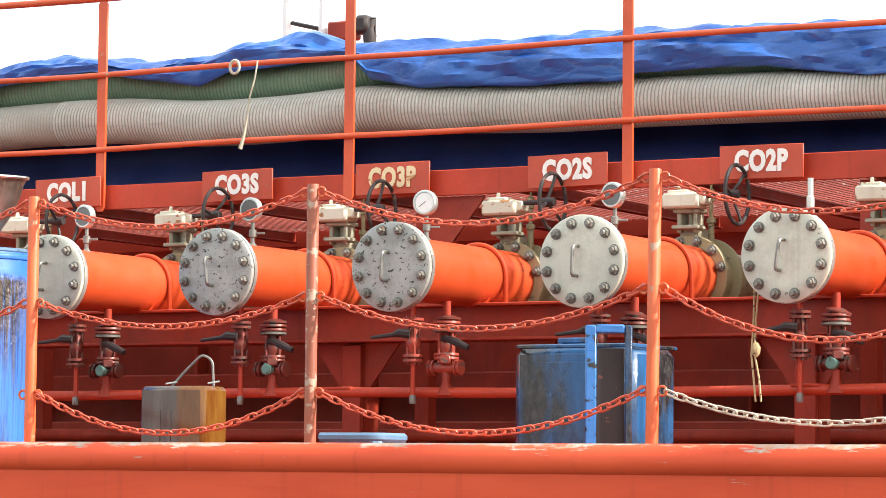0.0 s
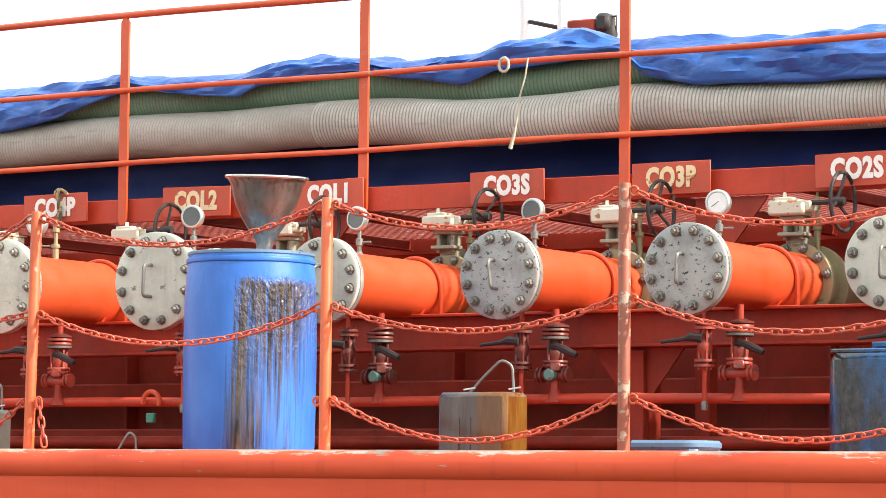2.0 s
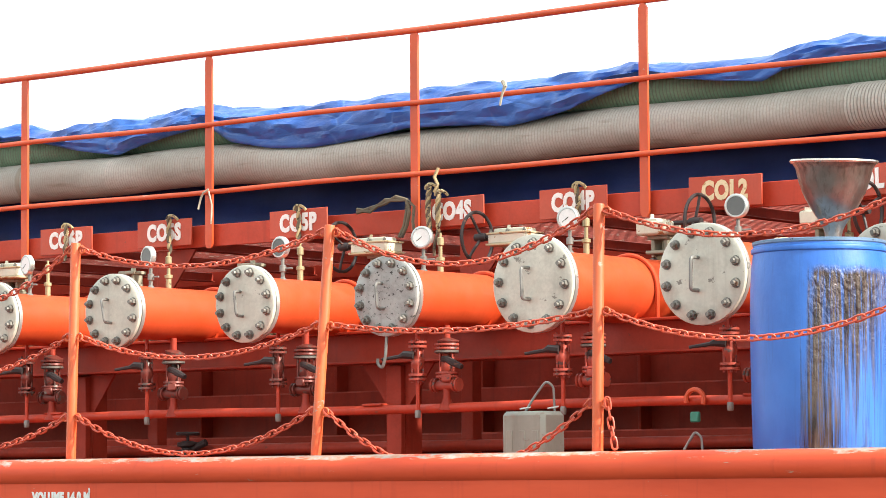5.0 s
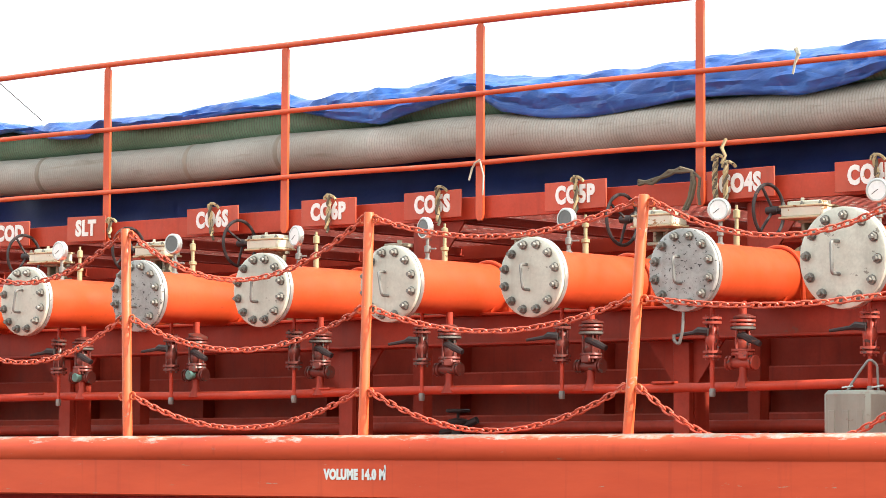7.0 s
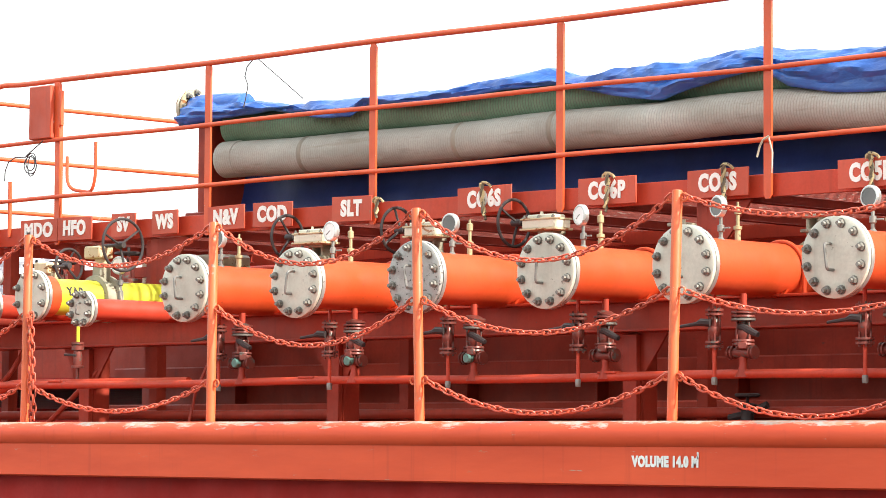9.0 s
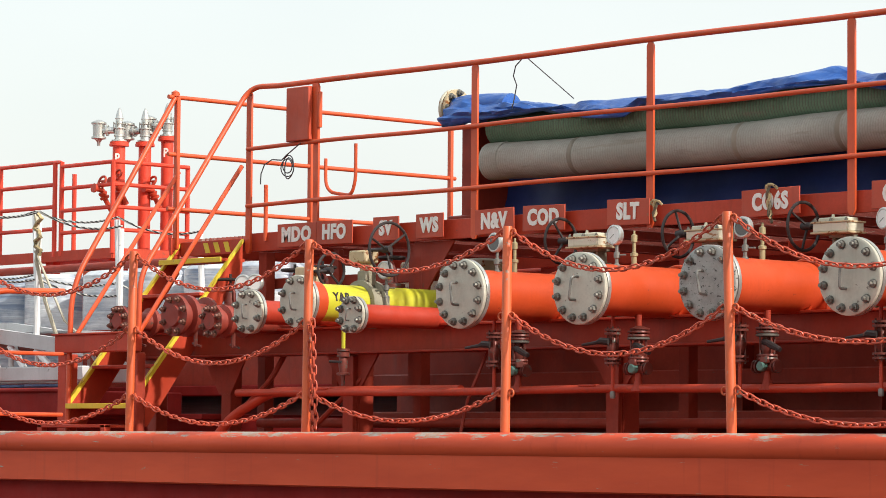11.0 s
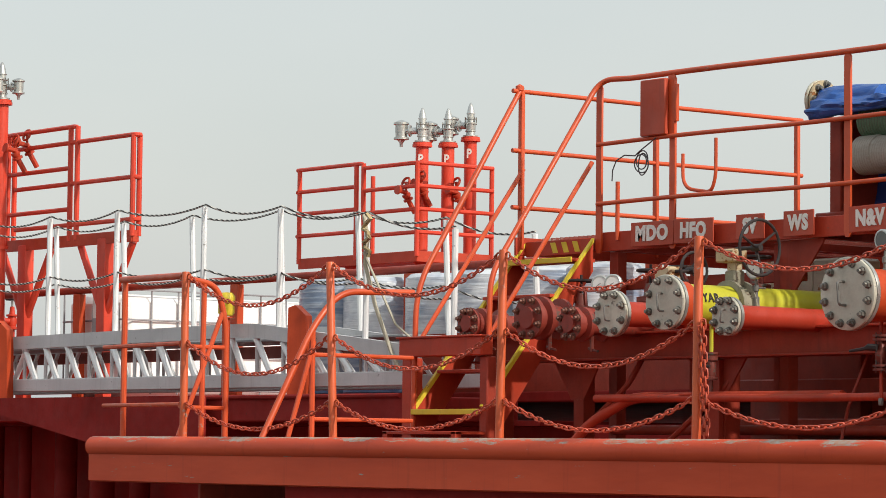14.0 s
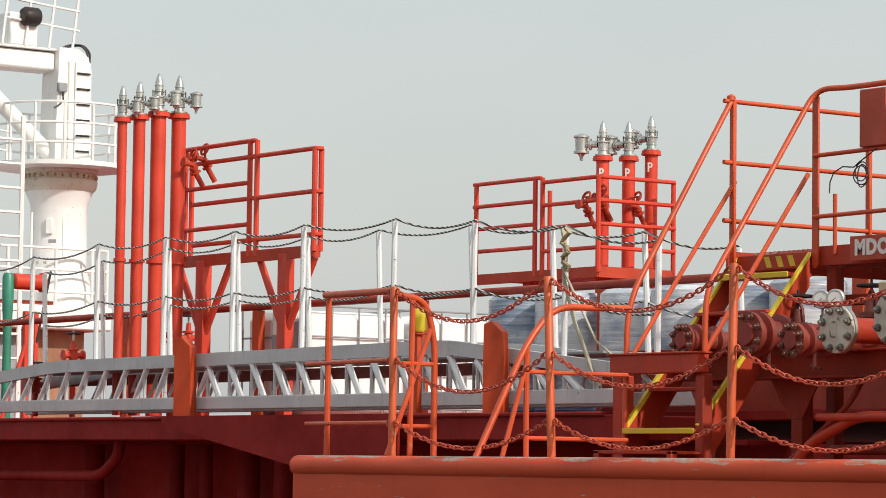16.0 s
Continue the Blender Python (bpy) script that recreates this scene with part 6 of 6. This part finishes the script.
    part("riser", Shape().lathe([(r, z0), (r, z1)], 20), M_VENT, v)
    part("joint_ring", Shape().lathe([(r, 2.02), (r * 1.3, 2.02), (r * 1.3, 2.05), (r, 2.05)], 20), M_VENT, v)
    part("flange", Shape().lathe([(r, z1 - 0.03), (r + 0.036, z1 - 0.028), (r + 0.036, z1 - 0.004), (r + 0.03, z1), (r + 0.03, z1 + 0.018), (0.04, z1 + 0.02)], 20), M_VENT, v)
    prof_ = [(0.062, 0.02), (0.080, 0.022), (0.080, 0.036), (0.048, 0.042), (0.046, 0.072), (0.056, 0.076), (0.056, 0.086), (0.050, 0.09), (0.054, 0.15), (0.066, 0.154), (0.066, 0.166), (0.046, 0.17), (0.043, 0.20), (0.056, 0.204), (0.056, 0.214), (0.040, 0.218), (0.040, 0.255), (0.046, 0.26), (0.040, 0.27), (0.036, 0.30), (0.026, 0.335), (0.012, 0.37), (0.0, 0.378)]
    hd = part("pressure_valve", Shape().lathe([(a * size, z1 + b * size) for a, b in prof_], 18), M_RIM, v)
    for k in range(6):
        part("valve_stud", Shape().sweep([(0.058 * size * math.cos(k * 1.047), 0.058 * size * math.sin(k * 1.047), z1 + 0.145 * size), (0.058 * size * math.cos(k * 1.047), 0.058 * size * math.sin(k * 1.047), z1 + 0.225 * size)], 0.006, 5), M_BOLT, hd)
    sv = Shape().sweep([(0.04, 0, 0), (0.14, 0, 0)], 0.026, 10).lathe([(0.012, -0.12), (0.014, -0.09), (0.03, -0.07), (0.058, -0.065), (0.058, -0.05), (0.045, -0.045), (0.048, 0.045), (0.060, 0.05), (0.060, 0.062), (0.045, 0.07), (0.02, 0.08), (0.0, 0.085)], 16, pose(0.165, 0, 0)).lathe([(0.044, 0), (0.044, 0.012)], 12, pose(0.09, 0, 0, 0, 90, 0))
    part("vacuum_valve", sv, M_RIM, v, m=pose(0, 0, z1 + 0.14 * size, 0, 0, side) @ Matrix.Scale(size * side_size, 4))
    if letter:
        lettering(letter, 0.13, M_WHITE, v, pose(r * 0.62, -r * 0.80, z1 - 0.16, 0, 0, 38), 0.004, 0.8, 0.002)
    return v


for y, z, a in ((7.175, 3.235, 215), (7.512, 3.255, 200), (7.808, 3.335, 205)):
    vent_post(-23.2, y, 0.58, z, 0.066, side=a, letter="P", side_size=1.35)
for y, z, r, size in ((2.40, 3.365, 0.046, 0.85), (2.585, 3.40, 0.058, 0.9), (2.795, 3.445, 0.073, 1.03), (3.02, 3.445, 0.070, 1.03)):
    vent_post(-24.5, y, 0.58, z, r, size, side=40)


def vent_platform(label, x0, x1, xm, y0, y1, zd, zt, braces, drop=0.05):
    """A railed platform along X; xm: the gap in its front rail."""
    p = thing("vent_platform", label, "platform")
    part("floor", Shape().box((x0 + x1) / 2, (y0 + y1) / 2, zd, abs(x1 - x0), y1 - y0, 0.02), M_BEAM, p)
    part("kick_plate", Shape().box((x0 + x1) / 2, y0, zd, abs(x1 - x0), 0.02, 0.11), M_BEAM, p)
    part("kick_plate", Shape().box(x1, (y0 + y1) / 2, zd, 0.02, y1 - y0, 0.11), M_BEAM, p)
    for x in (x0, xm - 0.06, xm + 0.06, x1):
        part("post", Shape().sweep([(x, y0, zd), (x, y0, zt - (drop if x == x1 else 0.0))], 0.026, 8), M_VENT, p)
    for x in (x0, x1):
        part("post", Shape().sweep([(x, y1, zd), (x, y1, zt - (drop if x == x1 else 0.0))], 0.026, 8), M_VENT, p)
    count, step = (4, 0.235) if drop < 0.1 else (3, 0.36)
    for k in range(count):
        z = zt - k * (zt - zd) * step
        part("rail", Shape().sweep([(x0 - 0.04, y0, z), (xm - 0.06, y0, z)], 0.022, 8), M_VENT, p)
        part("rail", Shape().sweep(bent([(xm + (0.06 if drop < 0.1 else -1.05), y0, z - drop), (x1 + 0.02, y0, z - drop), (x1 + 0.02, y1, z - drop)], 0.06, 4), 0.022, 8), M_VENT, p)
    part("hoop", Shape().sweep(bent([(xm - 0.06, y0, zt), (xm + 0.06, y0, zt), (xm + 0.06, y0, zd)], 0.1, 5), 0.022, 8), M_VENT, p)
    for x in (x0 + 0.3, x1 - 0.5):
        part("leg", Shape().box(x, (y0 + y1) / 2, (zd + 0.55) / 2, 0.14, 0.10, zd - 0.55, 0.006), M_VENT, p)
        if braces:
            part("brace", Shape().sweep([(x, (y0 + y1) / 2, zd - 0.75), (x + 0.45, y0 + 0.05, zd - 0.05)], 0.035, 8), M_VENT, p)
            part("brace", Shape().sweep([(x, (y0 + y1) / 2, zd - 0.75), (x - 0.45, y0 + 0.05, zd - 0.05)], 0.035, 8), M_VENT, p)
    return p


vent_platform("orange steel vent platform with railings on braced legs", -24.65, -22.43, -23.45, 3.2, 3.27, 2.06, 3.14, True, 0.15)
vent_platform("orange steel vent platform with railings", -24.9, -22.9, -23.85, 6.88, 7.85, 2.07, 3.06, False)


def fire_valve(m):
    f = thing("vent_drain_valve", "small red valve with handwheel beside the vents", "valve", m)
    part("body", Shape().sweep([(0, 0.06, -0.10), (0, -0.02, 0.02), (0, -0.05, 0.10), (0, -0.16, 0.12)], 0.026, 8).lathe([(0.05, -0.02), (0.05, 0.0), (0.03, 0.005), (0.045, 0.03), (0.045, 0.05)], 12, pose(0, -0.03, 0.04, 30)).lathe([(0.048, 0), (0.048, 0.02)], 12, pose(0, -0.15, 0.12, 80)), M_BEAM, f)
    part("handwheel", Shape().sweep([(0.055 * math.cos(2 * math.pi * i / 14), -0.06 + 0.02 * math.sin(2 * math.pi * i / 14), 0.20 + 0.05 * math.sin(2 * math.pi * i / 14)) for i in range(14)], 0.013, 6, True).sweep([(0, -0.05, 0.08), (0, -0.06, 0.21)], 0.012, 6).sweep([(-0.055, -0.06, 0.20), (0.055, -0.06, 0.20)], 0.008, 6), M_BEAM, f)


for m in (pose(-23.1, 6.95, 2.62), pose(-23.1, 7.15, 2.70), pose(-23.1, 7.6, 2.66), pose(-24.3, 3.12, 2.86), pose(-24.3, 3.25, 2.92)):
    fire_valve(m)
part("pipe", Shape().sweep([(-40, 3.38, 1.605), (-13.0, 3.38, 1.605)], 0.034, 10), M_RED, thing("deck_pipe", "long red deck pipe behind the gangway", "ship pipe"))
part("pipe", Shape().sweep([(-18.6, 3.9, 1.40), (-13.0, 3.9, 1.40)], 0.045, 10), M_RED, thing("deck_pipe", "red deck pipe behind the wrapped drums", "ship pipe"))
for x in (-26, -23.6, -21.0, -18.515, -15.6):
    solid("pipe_support", Shape().box(0, 0, 1.075, 0.12, 0.07, 0.99, 0.006).box(0, 0, 0.585, 0.2, 0.14, 0.012, 0.003), M_PIPE, "orange steel support post under the deck pipe", "support", pose(x, 3.38, 0), "deck pipe supports")

# ---- cargo on deck ----
ibc = thing("caged_tank", "white plastic bulk tank in a steel cage", "tank", pose(-23.48, 3.87, 0.58))
part("tank", Shape().box(0, 0.2, 0.50, 1.02, 1.17, 0.96, 0.08), M_TANKWHITE, ibc)
for k in range(5):
    part("cage_bar", Shape().sweep([(-0.53 + 0.265 * k, -0.40, 0.05), (-0.53 + 0.265 * k, -0.40, 1.02)], 0.009, 6), M_GREYBOX, ibc)
    part("cage_bar", Shape().sweep([(0.53, -0.40 + 0.3 * k, 0.05), (0.53, -0.40 + 0.3 * k, 1.02)], 0.009, 6), M_GREYBOX, ibc)
for z in (0.1, 0.42, 0.74, 1.02):
    part("cage_hoop", Shape().sweep([(-0.53, -0.41, z), (0.54, -0.41, z), (0.54, 0.8, z)], 0.009, 6), M_GREYBOX, ibc)
copy_thing(ibc, pose(-23.48, 5.12, 0.58))
part("label_plate", Shape().box(0.25, -0.43, 0.60, 0.45, 0.012, 0.55, 0.004), M_GREYBOX, ibc)
part("label_sheet", Shape().box(0.12, -0.438, 0.86, 0.16, 0.004, 0.2, 0.001), M_WHITE, ibc)
pk = solid("yellow_valve_cap", Shape().lathe([(0.05, 0), (0.065, 0.02), (0.065, 0.10), (0.07, 0.11), (0.07, 0.15), (0.05, 0.18), (0.0, 0.185)], 16), M_YELLOW_EDGE, "yellow plastic cap on an orange bracket", "cap", pose(-18.70, 1.68, 1.17))
solid("cap_bracket", Shape().box(0, 0, 0.0, 0.05, 0.05, 0.65, 0.006).box(0, 0, 0.32, 0.10, 0.10, 0.012, 0.003), M_PIPE, "orange steel bracket holding a yellow cap", "bracket", pose(-18.70, 1.68, 0.835))


def wrapped_drums(x, y, mat):
    d = thing("wrapped_drum", "steel-blue drum wrapped in milky plastic film", "drum", pose(x, y, 0.58), "wrapped drums on deck")
    part("body", Shape().lathe([(0.29, 0), (0.30, 0.02), (0.29, 0.05), (0.29, 0.30), (0.30, 0.32), (0.29, 0.34), (0.29, 0.62), (0.30, 0.64), (0.29, 0.66), (0.29, 0.88), (0.30, 0.90), (0.27, 0.91)], 26), mat, d)
    part("film", Shape().lathe([(0.303, 0.12), (0.306, 0.5), (0.303, 0.93), (0.26, 0.965), (0.0, 0.97)], 26, None, False), M_WRAP, d)


for k, (x, y) in enumerate(((-19.55, 3.38), (-18.93, 3.38), (-18.10, 3.38), (-17.48, 3.38), (-16.75, 3.38), (-16.13, 3.38))):
    wrapped_drums(x, y, M_GREYBLUE)

hc = thing("hatch_coaming", "low red hatch coaming on the deck", "coaming", kind="structure")
part("plate", Shape().box(-15.9, 2.95, 0.80, 4.2, 0.03, 0.46, 0.005).box(-15.9, 2.93, 1.03, 4.2, 0.10, 0.02, 0.004), M_RED, hc)

# ---- deck crane ----
crane = thing("deck_crane", "white painted deck crane with a railed platform", "crane", pose(-34.0, 7.03, 0))
ped = part("pedestal", Shape().lathe([(0.46, 2.10), (0.46, 2.33), (0.41, 2.45), (0.365, 2.62), (0.36, 3.35), (0.37, 3.42), (0.43, 3.58)], 36), M_CRANE, crane)
part("door", Shape().box(0.0, 0, 0, 0.012, 0.14, 0.50, 0.004), M_CRANE, ped, m=pose(0.352, -0.06, 2.98, 0, 0, -8))
part("plate", Shape().box(0.0, 0, 0, 0.012, 0.10, 0.05, 0.003), M_GREYBOX, ped, m=pose(0.27, -0.235, 2.93, 0, 0, -41))
part("cable_box", Shape().box(0, 0, 0, 0.06, 0.09, 0.20, 0.01), M_CRANE, ped, m=pose(0.25, -0.27, 3.12, 0, 0, -46))
for z in (2.66, 2.58):
    part("lettering_bar", Shape().box(0, 0, 0, 0.006, 0.18, 0.03, 0.001), M_CREAM, ped, m=pose(0.15, -0.327, z, 0, 0, -65))
part("conduit", Shape().sweep([(0.02, -0.40, 2.5), (0.02, -0.40, 3.3)], 0.018, 8), M_CRANE, ped)
ring = part("slewing_ring", Shape().lathe([(0.43, 3.58), (0.47, 3.62), (0.485, 3.68), (0.485, 3.72), (0.46, 3.74), (0.46, 3.80), (0.49, 3.82), (0.49, 3.86)], 40), M_RING, crane, "rust-edged slewing ring")
for i in range(30):
    a = 2 * math.pi * i / 30
    part("bolt", Shape().box(0.472 * math.cos(a), 0.472 * math.sin(a), 3.77, 0.028, 0.028, 0.05, 0.004), M_RUSTY, ring)
house = part("house", Shape().prism([(-0.26, 3.95), (0.26, 3.95), (0.25, 5.15), (0.20, 5.32), (0.05, 5.42), (-0.22, 5.42)], -0.22, 0.20, pose(0.0, 0.06, 0, 0, 0, 90)), M_CRANE, crane)
part("ladder_panel", Shape().box(0.235, 0.175, 4.62, 0.03, 0.22, 1.25, 0.008), M_CRANE, house)
for k in range(6):
    part("rung", Shape().box(0.262, 0.175, 4.10 + 0.20 * k, 0.03, 0.19, 0.022, 0.004), M_BLACK, house)
part("seam", Shape().box(0.222, -0.02, 4.62, 0.012, 0.02, 1.25, 0.003), M_CREAM, house)
part("lamp_box", Shape().box(0.25, -0.13, 4.90, 0.07, 0.13, 0.12, 0.012), M_GREYBOX, house, "grey junction box")
part("cable", Shape().sweep([(0.27, -0.13, 4.84), (0.27, -0.12, 4.74), (0.27, -0.17, 4.68), (0.27, -0.25, 4.63)], 0.012, 6), M_WIRE, house)
part("platform", Shape().lathe([(0.4, 3.86), (0.86, 3.87), (0.86, 3.93), (0.3, 3.95)], 28), M_CRANE, crane)
for i in range(14):
    a = 2 * math.pi * i / 14
    part("rail_post", Shape().sweep([(0.84 * math.cos(a), 0.84 * math.sin(a), 3.92), (0.84 * math.cos(a), 0.84 * math.sin(a), 4.66)], 0.017, 6), M_CRANE, crane)
for z in (4.15, 4.40, 4.66):
    part("rail", Shape().sweep([(0.84 * math.cos(2 * math.pi * i / 28), 0.84 * math.sin(2 * math.pi * i / 28), z) for i in range(28)], 0.016, 6, True), M_CRANE, crane)
part("jib", Shape().box(-0.1, -0.80, 5.24, 0.42, 1.30, 0.24, 0.03).box(-0.1, -0.80, 5.39, 0.50, 1.34, 0.03, 0.006), M_CRANE, crane)
part("jib_strut", Shape().sweep([(0.0, -0.15, 4.05), (-0.1, -1.3, 5.1)], 0.10, 12), M_CRANE, crane)
winch_box = part("winch_box", Shape().box(-0.05, -0.62, 5.62, 0.34, 0.40, 0.42, 0.02), M_CRANE, crane)
part("motor", Shape().lathe([(0.10, 0), (0.12, 0.03), (0.12, 0.20), (0.09, 0.24)], 16, pose(0.16, -0.44, 5.78, 90)), M_BLACK, winch_box)
for y in (-0.95, -0.62, -0.28, 0.06):
    part("mast_post", Shape().sweep([(0.15, y, 5.4), (0.15, y + 0.14, 6.6)], 0.018, 6), M_CRANE, crane)
for z in (5.70, 5.95, 6.2, 6.45):
    part("mast_rail", Shape().sweep([(0.15, -0.93, z + 0.05), (0.15, 0.16, z - 0.04)], 0.016, 6), M_CRANE, crane)
for o in (0.0, 0.035):
    part("cable", Shape().sweep(bent([(0.1, -0.10 + o, 5.40), (0.1, 0.02 + o, 5.47), (0.1, 0.22 + o, 5.49), (0.1, 0.32 + o, 5.40), (0.1, 0.31 + o, 5.24)], 0.1, 5), 0.016, 6), M_WIRE, crane)
dh = thing("crane_deckhouse", "low deckhouse with a white roof slab under the crane", "deckhouse", pose(-35.0, 5.25, 0))
part("roof_slab", Shape().box(0, 0, 1.95, 3.2, 4.5, 0.30, 0.02), M_CRANE, dh)
part("wall", Shape().box(-0.1, 0, 1.16, 2.7, 4.1, 1.28, 0.01), M_TANWALL, dh, "rust-brown painted wall")
part("door", Shape().box(1.262, 0.9, 1.15, 0.03, 0.7, 1.15, 0.01), M_GREYBOX, dh)
part("roof_coaming", Shape().box(1.35, 0.9, 2.13, 0.05, 1.6, 0.06, 0.006), M_RED, dh)
fence = thing("white_railing", "white tubular railing round the crane's foot", "railing", pose(-33.45, 0, 2.10))
for y in (3.2, 4.0, 4.8, 5.4, 6.02, 6.70, 7.22, 7.44):
    part("post", Shape().sweep([(0, y, 0), (0, y, 0.72)], 0.022, 8), M_CRANE, fence)
for z in (0.72, 0.45, 0.17):
    part("rail", Shape().sweep([(0, 3.2, z), (0, 7.44, z), (-1.2, 7.46, z)], 0.018, 8), M_CRANE, fence)
winch = thing("deck_winch", "green winch post with a red drum on deck", "winch", pose(-30.0, 4.18, 0.58))
part("post", Shape().lathe([(0.10, 0.0), (0.10, 0.03), (0.055, 0.04), (0.046, 0.9), (0.057, 1.2), (0.065, 1.35), (0.065, 1.62), (0.045, 1.66)], 16), M_GREEN_PAINT, winch, "green painted gear post")
part("drum", Shape().lathe([(0.06, 0.05), (0.09, 0.07), (0.09, 0.40), (0.11, 0.41), (0.11, 0.44)], 20, pose(0, 0, 1.57, -90)), M_VENT, winch, "red winch drum")
part("leg", Shape().box(0, 0.24, 0.62, 0.07, 0.07, 1.24, 0.005), M_VENT, winch)
part("leg", Shape().box(0, 0.36, 0.62, 0.05, 0.05, 1.24, 0.005), M_VENT, winch)
part("brace", Shape().sweep([(0.05, 0.22, 0.9), (0.10, -0.10, 0.02)], 0.025, 8), M_VENT, winch)
part("hand_lever", Shape().sweep([(0.03, 0.52, 1.7), (0.03, 0.40, 1.1), (0.03, 0.36, 0.9)], 0.014, 6), M_BLACK, winch)


def gate_valve(x, y, z):
    """An upright valve on a stand pipe, its wheel at height z."""
    g = thing("gate_valve", "red upright gate valve on a deck stand pipe", "valve", pose(x, y, 0), "deck gate valves")
    part("stand_pipe", Shape().sweep([(0, 0, 0.58), (0, 0, z - 0.29)], 0.03, 10), M_VENT, g)
    part("body", Shape().lathe([(0.036, z - 0.30), (0.068, z - 0.295), (0.068, z - 0.275), (0.04, z - 0.27), (0.05, z - 0.215), (0.04, z - 0.17), (0.06, z - 0.167), (0.06, z - 0.15), (0.03, z - 0.145), (0.022, z - 0.07)], 16).lathe([(0.054, -0.115), (0.054, -0.10), (0.03, -0.093), (0.03, 0.093), (0.054, 0.10), (0.054, 0.115)], 14, pose(0, 0, z - 0.215, 90)), M_VENT, g)
    part("stem", Shape().sweep([(0, 0, z - 0.09), (0, 0, z + 0.03)], 0.011, 8), M_RIM, g)
    part("handwheel", Shape().sweep([(0.062 * math.cos(2 * math.pi * i / 18), 0.062 * math.sin(2 * math.pi * i / 18), z) for i in range(18)], 0.009, 6, True).sweep([(-0.062, 0, z), (0.062, 0, z)], 0.007, 6), M_BLACK, g)


for x, y, z in ((-26.0, 2.77, 1.40), (-26.0, 2.36, 1.10), (-25.2, 3.28, 1.60), (-25.2, 3.60, 1.58)):
    gate_valve(x, y, z)
lr = thing("crane_ladder", "white steel ladder beside the crane pedestal", "ladder", pose(-33.0, 5.5, 0))
for y in (0, 0.45):
    part("rail", Shape().sweep([(0, y, 0.5), (0, y, 4.4)], 0.03, 6), M_CRANE, lr)
for k in range(12):
    part("rung", Shape().sweep([(0, 0, 0.8 + 0.3 * k), (0, 0.45, 0.8 + 0.3 * k)], 0.018, 6), M_CRANE, lr)

# ---- mast and lamp beyond the walkway ----
ms = thing("light_mast", "white ladder mast beyond the walkway", "mast", pose(-3.46, 5.0, 0))
for x in (-0.275, 0.0):
    part("rail", Shape().sweep([(x, 0, 0.56), (x, 0, 5.0)], 0.03, 8), M_CRANE, ms)
part("rung", Shape().sweep([(-0.24, 0, 3.0), (0.0, 0, 2.94)], 0.014, 6), M_BLACK, ms)
lmp = thing("deck_lamp", "black deck floodlight on a red bracket", "lamp", pose(-3.20, 5.0, 2.86))
part("bracket", Shape().box(-0.10, 0, 0.06, 0.20, 0.10, 0.12, 0.01).box(-0.1, 0, -1.14, 0.08, 0.08, 2.3, 0.01), M_RED, lmp)
part("housing", Shape().box(0.05, 0, 0.09, 0.10, 0.12, 0.12, 0.025).lathe([(0.035, -0.08), (0.045, 0.0), (0.035, 0.05)], 12, pose(0.09, 0, 0.02)).sweep([(0.0, 0, 0.13), (0.13, 0, 0.13), (0.13, 0, 0.02)], 0.008, 6), M_BLACK, lmp)
# support under the stowed hoses' end
hsup = thing("hose_support", "red steel support for the stowed hoses", "support", pose(-11.95, 1.7, 1.55))
part("upright", Shape().box(0, 0, 0.32, 0.10, 0.35, 0.64, 0.008), M_RED, hsup)
part("foot", Shape().box(0.0, 0, 0.03, 0.3, 0.4, 0.06, 0.008), M_RED, hsup)


def motions():
    """The ship lies still: nothing on it moves."""


motions()
